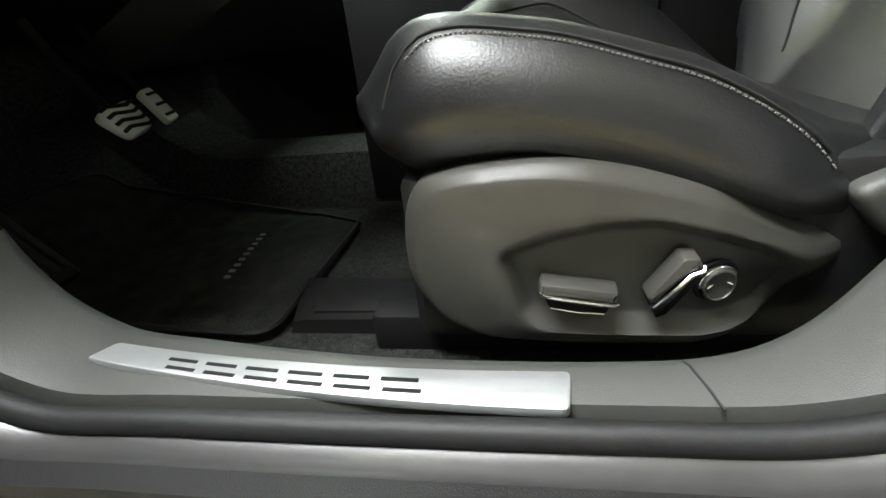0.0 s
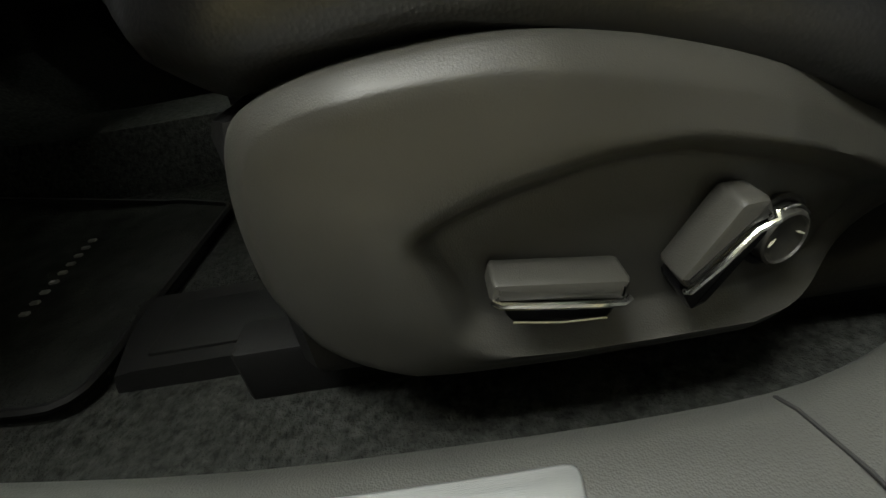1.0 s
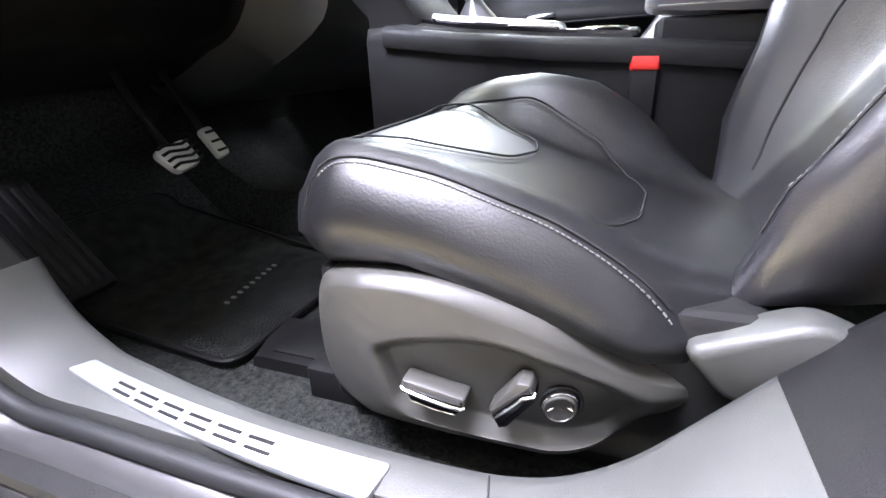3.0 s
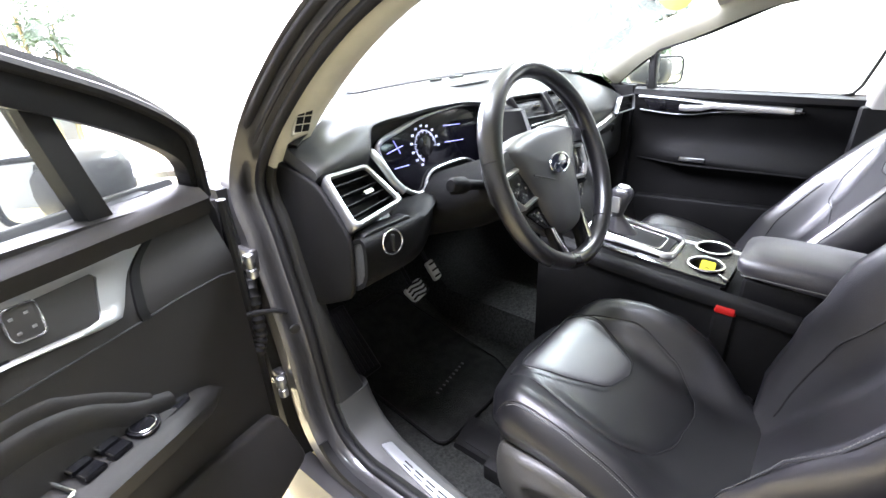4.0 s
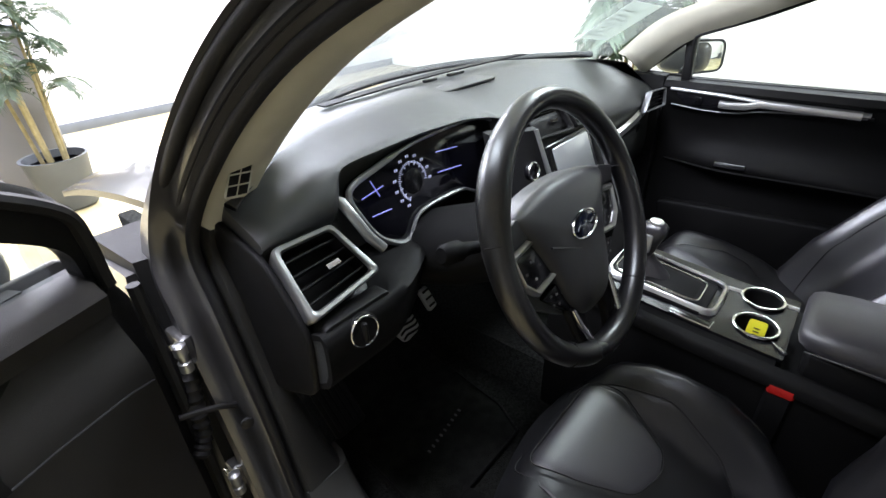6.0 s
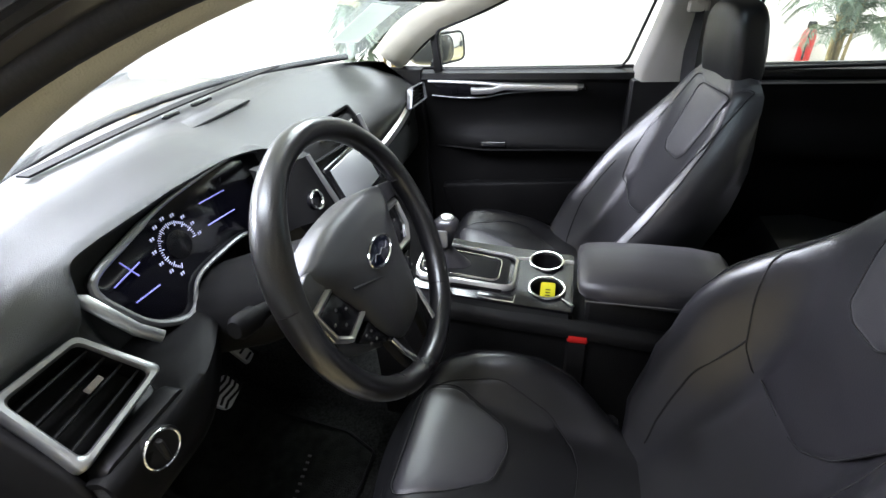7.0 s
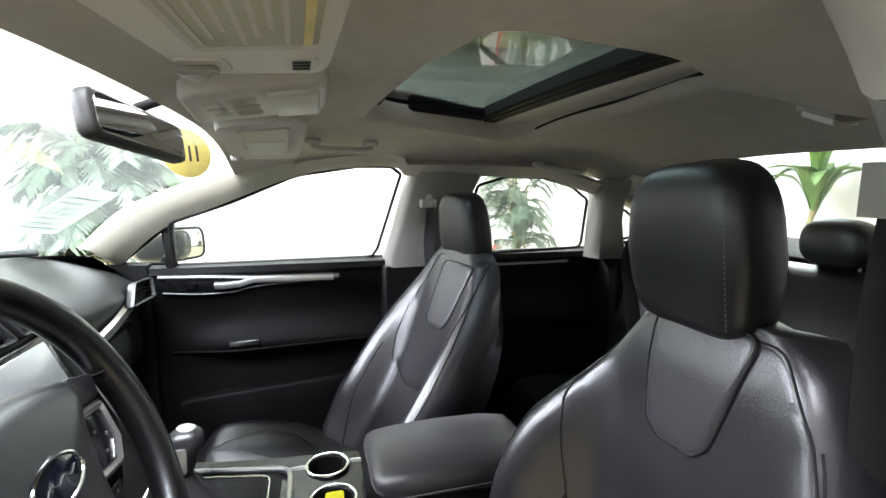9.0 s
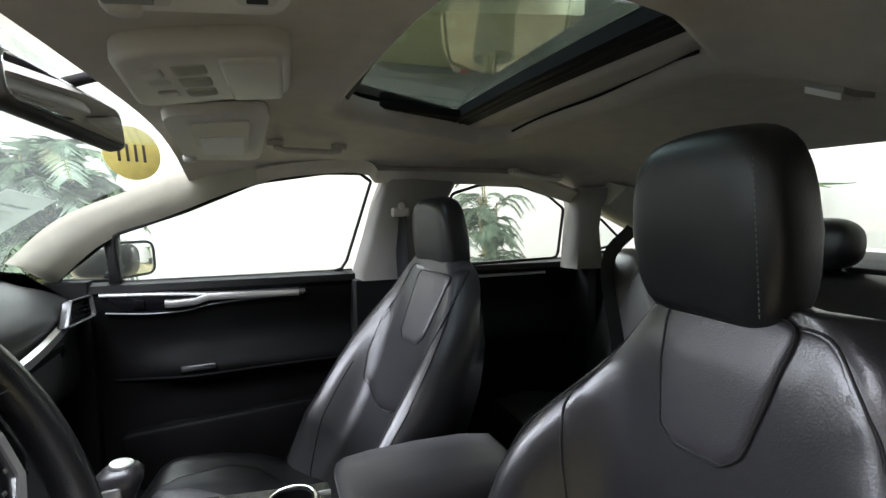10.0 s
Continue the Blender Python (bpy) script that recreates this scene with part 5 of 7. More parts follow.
part("stack_cheek", Shape().sheet(lambda u, v: (-.232 + .10 * u + .018 * v, .262 - .062 * smooth(u * 1.1) + .045 * (v - .5), .895 + .125 * v), 8, 6, (0, .018, .004)), BLACK_PLASTIC, dash, "dark satin panel round the start button")
sb = part("start_button", Shape().disc((-.182, .20, .945), (0, -1, .25), .020, .012), PIANO, dash, "round engine start button")
part("button_ring", Shape().ring((-.182, .187, .948), (0, -1, .25), .019, .003, 32), CHROME, sb, "chrome ring")
part("steering_column", Shape().loft([[(-.37 + r * 1.15 * math.cos(a), y, z + r * math.sin(a)) for a in np.linspace(0, 2 * math.pi, 20, endpoint=False)] for y, z, r in ((.04, .925, .045), (.07, .910, .064), (.12, .885, .080), (.20, .850, .088), (.36, .79, .088))]), SHADE_BLACK, dash, "dark column shroud", 50)
part("column_stalk", Shape().tube([(-.43, .115, .905), (-.49, .132, .918), (-.505, .134, .921), (-.513, .135, .923), (-.545, .138, .929), (-.553, .139, .931)], [.010, .012, .014, .019, .019, .013], 14), SHADE_BLACK, dash, "dark column stalk")
part("column_stalk", Shape().tube([(-.31, .07, .935), (-.25, .05, .945), (-.205, .035, .95)], [.008, .009, .014], 10), PLASTIC, dash, "dark column stalk")

# centre stack
cs = part("centre_panel", Shape().loft([[(x0, y, z), (x0 + .02, y - .014, z), (x1 - .02, y - .014, z), (x1, y, z), (x1, y + (.02 if z > 1.0 else .10), z), (x0, y + (.02 if z > 1.0 else .10), z)] for x0, x1, y, z in
    ((-.135, .175, .262, 1.03), (-.145, .185, .252, 1.02), (-.15, .185, .235, .985), (-.145, .19, .20, .90), (-.125, .19, .165, .82), (-.10, .19, .115, .735), (-.09, .185, .06, .675), (-.09, .185, .05, .60))]), PLASTIC, dash, "dark centre stack", 40)
def stack_put(u, v, d):
    return (u, lerp(v, [.675, .735, .82, .90, .985, 1.04], [.046, .101, .151, .186, .221, .241]) - d, v)
scr = part("touch_screen", Shape().prism(rounded([(-.098, .865), (.115, .865), (.115, .975), (-.098, .975)], .08, 3), stack_put, -.004, .010, .003), PIANO, cs, "gloss black screen surround")
part("screen_face", Shape().prism(rounded([(-.078, .876), (.097, .876), (.097, .966), (-.078, .966)], .04, 2), stack_put, .006, .0125, .001), SCREEN, scr, "pale reflecting screen")
part("stack_edge", Shape().tube([stack_put(-.125 + .02 * k / 10, 1.02 - .03 * k, .012) for k in range(11)], .006, 8), SILVER, cs, "silver stack edge")
part("stack_edge", Shape().tube([stack_put(.158, 1.02 - .03 * k, .012) for k in range(11)], .006, 8), SILVER, cs, "silver stack edge")
part("audio_dial", Shape().disc(stack_put(.01, .835, .0), (0, -1, .45), .022, .022), PIANO, cs, "round audio dial")
for k in range(10):
    part("stack_button", Shape().prism(rounded([(-.085 + .02 * k, .775), (-.069 + .02 * k, .775), (-.069 + .02 * k, .792), (-.085 + .02 * k, .792)], .2, 2), stack_put, .0, .008, .002), PIANO, cs)
part("passenger_trim", Shape().loft([[(x, y, z), (x, y - .012, z - .006), (x, y - .012, z - .026), (x, y, z - .034)] for x, y, z in spline([(.165, .232, .93), (.25, .245, .875), (.38, .262, .862), (.52, .255, .880), (.62, .25, .905), (.66, .245, .925)], 5)]), SILVER_BRIGHT, dash, "sweeping silver dash trim", 50)
part("glovebox", Shape().prism(rounded([(.22, .84), (.70, .845), (.70, .62), (.24, .62)], .1, 3), lambda u, v, d: (u, lerp(v, [.62, .68, .76, .85], [.385, .285, .265, .272]) - d, v), -.01, .006, .004), PLASTIC, dash, "dark glovebox lid", 50)

# ---- steering wheel ----
TILT = radians(24)
WM = Matrix.Translation((-.37, -.006, .955)) @ Matrix.Rotation(-TILT, 4, "X") @ Matrix.Rotation(radians(90), 4, "X") @ Matrix.Scale(1.18, 4)
sw = thing("steering_wheel", (0, 0, 0), "black leather steering wheel with silver spokes and a dark oval badge", "steering wheel", turn=WM)
# local: x right, y up in the wheel's plane, z toward the driver


def rim_ring(a):
    """One section of the rim; the grips at ten and two are fuller."""
    deg = math.degrees(a) % 360
    full = max(math.exp(-((deg - 35) / 22) ** 2), math.exp(-((deg - 145) / 22) ** 2))
    rr, out = .0158 + .0016 * full, Vector((math.cos(a), math.sin(a), 0))
    return [out * (.181 + rr * math.cos(q)) + Vector((0, 0, rr * 1.15 * math.sin(q) - .004 * full * math.cos(q))) for q in np.linspace(0, 2 * math.pi, 16, endpoint=False)]


part("rim", Shape().loft([rim_ring(a) for a in np.linspace(0, 2 * math.pi, 96, endpoint=False)], wrap=True), LEATHER_RIM, sw, "black leather rim", 80)
for a in (14, 166, 232, 308):
    aa = radians(a)
    part("rim_joint", Shape().ring((.181 * math.cos(aa), .181 * math.sin(aa), 0), (-math.sin(aa), math.cos(aa), 0), .0166, .0008, 24, 5), SEAM, sw)
# the carrier behind the cover joins hub and rim
for sg in (-1, 1):
    side = [(sg * x, y) for x, y in ((.060, .046), (.120, .050), (.172, .040), (.174, -.020), (.150, -.046), (.124, -.070), (.060, -.112), (.040, -.090))]
    # the left spoke's brighter light is put in as a lighter plastic
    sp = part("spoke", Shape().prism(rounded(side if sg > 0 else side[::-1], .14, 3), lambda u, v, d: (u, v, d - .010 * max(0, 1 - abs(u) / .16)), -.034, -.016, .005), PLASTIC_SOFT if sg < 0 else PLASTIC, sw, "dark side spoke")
    out = [(sg * x, y) for x, y in ((.086, .026), (.150, .018), (.143, -.030), (.120, -.052), (.060, -.044))]
    cu, cv = sum(q[0] for q in out) / 5, sum(q[1] for q in out) / 5
    loop_o = rounded(out, .10, 3)
    loop_i = [(cu + (u - cu) * .76, cv + (v - cv) * .74) for u, v in loop_o]
    part("spoke_trim", Shape().loft([[(u, v, -.018) for u, v in loop_o], [(u, v, -.010) for u, v in loop_o], [(u * .5 + a * .5, v * .5 + b * .5, -.006) for (u, v), (a, b) in zip(loop_o, loop_i)], [(u, v, -.009) for u, v in loop_i], [(u, v, -.018) for u, v in loop_i]], wrap=True), SILVER_BRIGHT, sp, "satin silver switch surround", 50)
    part("button_pad", Shape().prism(loop_i if sg < 0 else loop_i, lambda u, v, d: (u, v, d), -.020, -.0105, .002), PIANO, sp, "black arrow button pad")
    for ku, kv in ((0, .011), (0, -.013), (.016, 0), (-.016, 0)):
        part("button_mark", Shape().box((cu + ku - .0025, cv + kv - .0018, -.011), (cu + ku + .0025, cv + kv + .0018, -.0098), .0004), STITCH, sp)
    part("button_pad", Shape().prism(rounded([(sg * .064, -.056), (sg * .112, -.060), (sg * .064, -.104), (sg * .046, -.098)][::sg], .16, 3), lambda u, v, d: (u, v, d), -.022, -.0125, .002), PIANO, sp, "black lower button pad")
    for k in range(5):
        ku, kv = sg * (.092 - .013 * (k % 3)), -.066 - .014 * (k // 3) - .003 * (k % 3)
        part("button_mark", Shape().box((ku - .0022, kv - .0016, -.0135), (ku + .0022, kv + .0016, -.0118), .0004), STITCH, sp)
hub = spline([(-.122, .050), (-.092, .064), (-.045, .073), (.0, .075), (.045, .073), (.092, .064), (.122, .050), (.098, .006), (.078, -.040), (.062, -.090), (.040, -.122), (.0, -.130), (-.040, -.122), (-.062, -.090), (-.078, -.040), (-.098, .006)], 5, True)
hp = part("airbag_cover", Shape().pad(hub, lambda u, v, d: (u, v, -.016 + d), .026, ((1.0, -.030), (1.0, .0), (.985, .22), (.95, .42), (.88, .62), (.76, .80), (.58, .93), (.3, 1.0))), HUB, sw, "dark moulded airbag cover", 50)
part("cover_crease", Shape().tube([(u, -.036 - .030 * (u / .07), .0085 - .010 * (abs(u + .02) / .09) ** 2) for u in np.linspace(-.080, .040, 15)], .0018, 6), HUB, hp, "moulded crease")
bd = part("badge", Shape().prism([(.034 * math.cos(a), .001 + .0175 * math.sin(a)) for a in np.linspace(0, 2 * math.pi, 32, endpoint=False)], lambda u, v, d: (u, v, d), .004, .0135, .002), BADGE, hp, "dark blue oval badge")
part("badge_ring", Shape().tube([(.0345 * math.cos(a), .001 + .018 * math.sin(a), .0132) for a in np.linspace(0, 2 * math.pi, 36, endpoint=False)], .0016, 6, True), CHROME, bd, "chrome oval ring")
part("badge_stroke", Shape().tube(spline([(-.024, -.002, .0138), (-.014, .003, .0140), (-.005, -.001, .0140), (.005, .002, .0140), (.014, -.002, .0140), (.024, .002, .0138)], 5), .0007, 6), SILVER_DIM, bd, "thin pale stroke")
# the upper corners carry small switch pods
for sg in (-1, 1):
    pod = [(sg * x, y) for x, y in ((.100, .044), (.118, .056), (.160, .044), (.150, .020), (.108, .024))]
    part("switch_pod", Shape().prism(rounded(pod if sg > 0 else pod[::-1], .18, 3), lambda u, v, d: (u, v, d), -.020, -.006, .003), HUB, sw, "dark switch pod")
# bottom spoke: two legs with silver edges round an open gap
for sg in (-1, 1):
    leg = [(sg * x, y) for x, y in ((.030, -.108), (.066, -.100), (.058, -.150), (.046, -.180), (.022, -.186), (.030, -.150))]
    part("lower_spoke", Shape().prism(rounded(leg if sg < 0 else leg[::-1], .15, 3), lambda u, v, d: (u, v, d), -.026, -.010, .004), PLASTIC, sw, "dark lower spoke")
    part("spoke_blade", Shape().tube([(sg * .060, -.104, -.008), (sg * .056, -.130, -.006), (sg * .048, -.160, -.002), (sg * .034, -.186, .002)], [.0035, .0045, .0045, .004], 8, flat=.7), CHROME, sw, "silver lower spoke blade")
part("bottom_trim", Shape().tube([(.036 * t, -.187 - .003 * (1 - t * t), .004) for t in np.linspace(-1, 1, 9)], .0055, 8, flat=.7), SILVER, sw, "silver rim foot")

# ---- centre console ----
def pow_(w, e):
    return math.copysign(abs(w) ** e, w)


con = thing("centre_console", (.045, -.25, .2), "dark centre console with gloss black top and silver bezels", "centre console")
part("console_body", Shape().loft([[(-.105, y, .20), (-.105, y, z - .03), (-.095, y, z - .008), (-.08, y, z), (-.060, y, z), (-.060, y, z - b), (.160, y, z - b), (.160, y, z), (.17, y, z), (.185, y, z - .008), (.195, y, z - .03), (.195, y, .20)] for y, z, b in ((.16, .66, .0005), (.08, .665, .0005), (-.05, .645, .0005), (-.20, .632, .0005), (-.225, .630, .0005), (-.226, .630, .09), (-.334, .622, .09), (-.335, .622, .0005), (-.345, .60, .0005), (-.60, .58, .0005), (-.78, .56, .0005), (-.80, .50, .0005))]), SHADE_BLACK, con, "dark grained console body", 40)
part("console_ledge", Shape().loft([[(-.112, y, z - .045), (-.116, y, z - .02), (-.108, y, z - .010), (-.090, y, z - .006), (-.085, y, z - .05)] for y, z in ((.12, .665), (-.05, .645), (-.20, .632), (-.40, .62), (-.62, .60), (-.78, .575))]), PLASTIC, con, "", 50)
def top_z(y):
    return lerp(y, [-.35, -.20, -.05, .08, .16], [.624, .634, .647, .667, .662])
ctop = lambda u, v, d: (u, v, top_z(v) + d)
CUPS = ((.118, -.274), (.0, -.281))
deck_edge = rounded([(-.078, .09), (.168, .09), (.168, -.345), (-.078, -.345)], .03, 2)
rims = [[(cx + .040 * math.cos(a), cy + .040 * math.sin(a)) for a in np.linspace(0, 2 * math.pi, 32, endpoint=False)] for cx, cy in CUPS]
loops = [densify(deck_edge, .03)] + rims
flat = [q for loop in loops for q in loop]
fill = tessellate_polygon([[Vector((u, v, 0)) for u, v in loop] for loop in loops])
plate = Shape()
plate.add([ctop(u, v, .004) for u, v in flat], [tuple(f) for f in fill])
plate.loft([[ctop(u, v, d) for u, v in loops[0]] for d in (-.004, .004)], caps=False)
part("console_deck", plate, PIANO, con, "gloss black console deck")
bez = rounded([(-.040, .050), (.120, .060), (.112, -.200), (-.030, -.200)], .22, 4)
part("shifter_bezel", Shape().tube([ctop(u, v, .010) for u, v in bez], .0095, 8, True, flat=.6), SILVER_BRIGHT, con, "bright shifter bezel")
part("shifter_plate", Shape().prism(rounded([(-.045, .05), (.115, .058), (.108, -.182), (-.040, -.182)], .16, 4), ctop, .0, .009, .002), PLASTIC, con, "dark shifter plate")
part("shifter_gate", Shape().prism(rounded([(-.005, .035), (.092, .035), (.086, -.15), (.0, -.15)], .2, 4), ctop, .003, .0105, .002), DARK, con, "black shifter gate")
boot = part("shifter_boot", Shape().loft([[(.045 + rx * math.cos(a) * (1 + .08 * math.cos(6 * a)), -.03 + off + ry * math.sin(a), z) for a in np.linspace(0, 2 * math.pi, 24, endpoint=False)] for z, rx, ry, off in ((.652, .036, .055, 0), (.672, .028, .040, .005), (.695, .018, .022, .010), (.712, .012, .012, .012))]), LEATHER, con, "black leather shifter boot", 60)
kn = part("shifter_knob", Shape().loft([[(.045 + rx * pow_(math.cos(a), .75), -.018 + off + ry * pow_(math.sin(a), .75), z) for a in np.linspace(0, 2 * math.pi, 24, endpoint=False)] for z, rx, ry, off in ((.704, .014, .014, .004), (.720, .019, .021, .004), (.745, .022, .027, .002), (.765, .025, .033, -.001), (.782, .024, .032, -.004), (.792, .017, .023, -.006), (.796, .006, .009, -.007))]), LEATHER, con, "black leather shifter knob", 60)
part("knob_stem", Shape().tube([(.045, -.018, .70), (.045, -.016, .735)], .012, 12), CHROME, kn, "chrome stem")
part("knob_top", Shape().disc((.045, -.024, .789), (0, -.15, 1), .0175, .010, 24, .004), SILVER_BRIGHT, kn, "bright satin knob top")
part("knob_cap", Shape().prism(rounded([(-.012, .722), (.010, .722), (.014, .770), (-.014, .770)], .25, 3), lambda u, v, d: (.020 - d, -.016 + u, v), -.004, .004, .002), SILVER, kn, "satin side plate")
for run in (((.112, -.196), (.116, -.214), (.117, -.230)), ((.126, -.318), (.128, -.332), (.128, -.346))):
    part("deck_strip", Shape().tube([ctop(u, v, .0055) for u, v in run], .0055, 8, flat=.5), SILVER_BRIGHT, con, "thin bright strip joining shifter and cup holder")
part("shifter_gate_trim", Shape().tube([ctop(u, v, .0105) for u, v in rounded([(-.012, .040), (.098, .042), (.092, -.160), (-.006, -.160)], .22, 4)], .0035, 8, True, flat=.8), CHROME, con, "bright inner gate trim")
part("parking_switch", Shape().prism(rounded([(-.072, -.115), (-.046, -.115), (-.044, -.205), (-.074, -.205)], .25, 3), ctop, .0, .006, .002), PIANO, con, "gloss black parking brake switch")
part("parking_switch_edge", Shape().tube([ctop(-.072, -.118, .006), ctop(-.076, -.16, .007), ctop(-.074, -.205, .006), ctop(-.046, -.207, .006)], .0016, 6), CHROME, con, "thin chrome edge")
for cxx, cyy in CUPS:
    cup = part("cup_holder", Shape().loft([[(cxx + r * math.cos(a), cyy + r * math.sin(a), top_z(cyy) + z) for a in np.linspace(0, 2 * math.pi, 32, endpoint=False)] for r, z in ((.0415, .006), (.038, .004), (.036, -.055), (.033, -.060), (.0005, -.060))], caps=False), BLACK_PLASTIC, con, "black cup holder well")
    part("cup_ring", Shape().ring((cxx, cyy, top_z(cyy) + .008), (0, 0, 1), .0435, .0042, 40, 8, .8), CHROME, cup, "bright cup holder ring")
part("deck_trim", Shape().tube([ctop(-.030, -.318, .005), ctop(-.045, -.332, .006), ctop(-.055, -.345, .006)], [.003, .006, .006], 8, flat=.5), SILVER_BRIGHT, con, "silver deck edge")
tag = thing("yellow_tag", (.0, -.284, .584), "small bright yellow tag standing in the cup holder", "tag")
part("tag_card", Shape().prism(rounded([(-.018, .0), (.020, .0), (.018, .058), (-.018, .058)], .15, 2), lambda u, v, d: (.002 + .30 * v, -.284 + u, .584 + .92 * v + d), -.001, .001, .0004), YELLOW, tag)
for k in range(3):
    part("tag_print", Shape().prism([(-.006, .022 + .008 * k), (.006, .022 + .008 * k), (.006, .0245 + .008 * k), (-.006, .0245 + .008 * k)], lambda u, v, d: (.0005 + .30 * v - d, -.284 + u, .585 + .92 * v), 0, .0004, .0001), INK, tag, "dark print bar")
arm = thing("armrest", (.02, -.5, .58), "charcoal leather centre armrest with a stitched edge", "armrest")
part("armrest_lid", Shape().loft([[(.040 + sx * w * px, y, zt - h * (1 - pz)) for sx, px, pz in ((-1, .96, 0), (-1, 1.0, .35), (-1, .97, .8), (-1, .82, 1.0), (-1, .3, 1.05), (1, .3, 1.05), (1, .82, 1.0), (1, .97, .8), (1, 1.0, .35), (1, .96, 0))] for y, w, zt, h in ((-.352, .070, .684, .014), (-.358, .090, .692, .028), (-.375, .102, .697, .038), (-.42, .108, .701, .046), (-.52, .110, .703, .052), (-.62, .110, .70, .056), (-.685, .103, .692, .05), (-.70, .085, .680, .03))]), LEATHER_SOFT, arm, "charcoal leather lid", 60)
part("armrest_box", Shape().box((-.058, -.675, .56), (.138, -.375, .648), .008), PLASTIC, arm, "dark storage box")
part("seam", Shape().tube([(-.0745, y, .664) for y in np.linspace(-.37, -.64, 12)], .0015, 5), STITCH, arm)

# ---- pedals, mat, floor details ----
bp = thing("brake_pedal", (-.30, .52, .43), "steel-faced brake pedal with black rubber ribs", "pedal")
PM = Matrix.Translation((-.302, .51, .432)) @ Matrix.Rotation(radians(-40), 4, "X") @ Matrix.Rotation(radians(-6), 4, "Y")
pp = lambda u, v, d: tuple(PM @ Vector((u, -d, v)))
part("pedal_pad", Shape().prism(rounded([(-.045, .024), (.045, .030), (.038, -.030), (-.032, -.034)], .25, 3), pp, -.012, .004, .003), PEDAL, bp, "bright metal pad")
for k in range(4):
    v = -.022 + k * .015
    part("rubber_rib", Shape().tube([pp(-.034 + .02 * j, v + .004 * math.sin(j * 1.6), .005) for j in range(5)], .0035, 6), RUBBER, bp)
part("pedal_arm", Shape().tube([pp(0, .01, -.010), (-.30, .60, .53), (-.30, .66, .66)], .008, 8), BLACK_PLASTIC, bp)
gp = thing("accelerator_pedal", (-.165, .55, .36), "narrow steel-faced accelerator pedal", "pedal")
GM = Matrix.Translation((-.160, .552, .43)) @ Matrix.Rotation(radians(-34), 4, "X")
gq = lambda u, v, d: tuple(GM @ Vector((u, -d, v)))
part("pedal_pad", Shape().prism(rounded([(-.020, .040), (.018, .045), (.023, -.030), (-.014, -.036)], .25, 3), gq, -.012, .004, .003), PEDAL, gp, "bright metal pad")
for k in range(3):
    part("rubber_rib", Shape().tube([gq(-.010, -.020 + k * .024, .005), gq(.016, -.018 + k * .024, .005)], .0035, 6), RUBBER, gp)
part("pedal_arm", Shape().tube([gq(0, .04, -.01), (-.16, .66, .58), (-.16, .70, .68)], .008, 8), BLACK_PLASTIC, gp)
fp = thing("foot_rest", (-.62, .58, .25), "ribbed black rubber foot rest", "foot rest")
FM = Matrix.Translation((-.552, .58, .33)) @ Matrix.Rotation(radians(-42), 4, "X")
part("rest_pad", Shape().box((-.05, -.012, -.12), (.05, .012, .12), .006, FM), PLASTIC, fp)
for k in range(5):
    part("rib", Shape().box((-.04 + k * .018, -.018, -.105), (-.03 + k * .018, -.010, .105), .002, FM), RUBBER, fp)
mat_ob = thing("floor_mat", (-.40, .42, .2), "black carpet floor mat with a piped edge and pale stitched motif", "floor mat")
MO = rounded([(-.602, .155), (-.25, .150), (-.20, .25), (-.20, .70), (-.56, .70), (-.575, .45)], .12, 4)
def mat_z(v):
    return .199 + .28 * smooth((v - .50) / .42) * .9
mp = lambda u, v, d: (u, v, mat_z(v) + d)
part("mat_carpet", Shape().pad(MO, mp, .006, ((1.0, -.012), (1.0, .0), (.99, .9), (.8, 1.0), (.6, 1.0), (.4, 1.0), (.2, 1.0))), MATFAB, mat_ob)
part("piping", Shape().tube([mp(u, v, .006) for u, v in MO], .0045, 6, True), PLASTIC, mat_ob, "dark edge piping")
st = Shape()
for k in range(9):
    u, v = -.455 + .020 * k, .300 + .003 * k
    part("stitched_mark", Shape().box((u - .003, v - .005, mat_z(v) + .004), (u + .003, v + .005, mat_z(v) + .0085), .0008), STITCH, mat_ob, "pale stitched mark")
rb = thing("seat_rail_cover", (-.52, .05, .19), "small dark plastic seat rail cover", "rail cover")
part("cover", Shape().loft([[(-.578, y, .185), (-.575, y, z), (-.470, y + .03, z + .001), (-.462, y + .03, .185)] for y, z in ((.140, .196), (.136, .206), (.12, .209), (-.06, .210))]), PLASTIC, rb, "", 40)
part("cover_panel", Shape().box((-.560, -.03, .207), (-.490, .115, .2125), .002), PLASTIC, rb)

# ---- open driver's door ----
ANG = math.atan2(-math.cos(radians(DOOR)), -math.sin(radians(DOOR)))
DM = Matrix.Translation((-.905, .43, .0)) @ Matrix.Rotation(ANG, 4, "Z")
door = thing("driver_door", (0, 0, 0), "open driver's door with dark trim, silver inlay and switch panel", "car door", turn=DM)
# local: x from the hinge to the latch, y toward the cabin side, z up
dshell = rounded([(.0, .30), (.0, .93), (.03, 1.0), (1.06, 1.04), (1.06, .34), (.98, .27), (.06, .265)], .12, 4)
part("outer_skin", Shape().prism(dshell, lambda u, v, d: (u, -.075 + .02 * math.sin((v - .27) * 4) * -1 - d, v), -.0, .012, .004), PAINT, door, "painted outer skin", 50)
part("door_frame", Shape().prism(rounded([(.005, .30), (.005, .93), (.03, .99), (1.05, 1.03), (1.05, .35), (.97, .28), (.06, .275)], .1, 4), lambda u, v, d: (u, d, v), -.07, -.012, .006), RUBBER, door, "black inner door frame", 50)
def panel_y(u, v):
    """How far the trim stands into the cabin."""
    y = .012 + .03 * smooth((.95 - v) / .1)
    return y
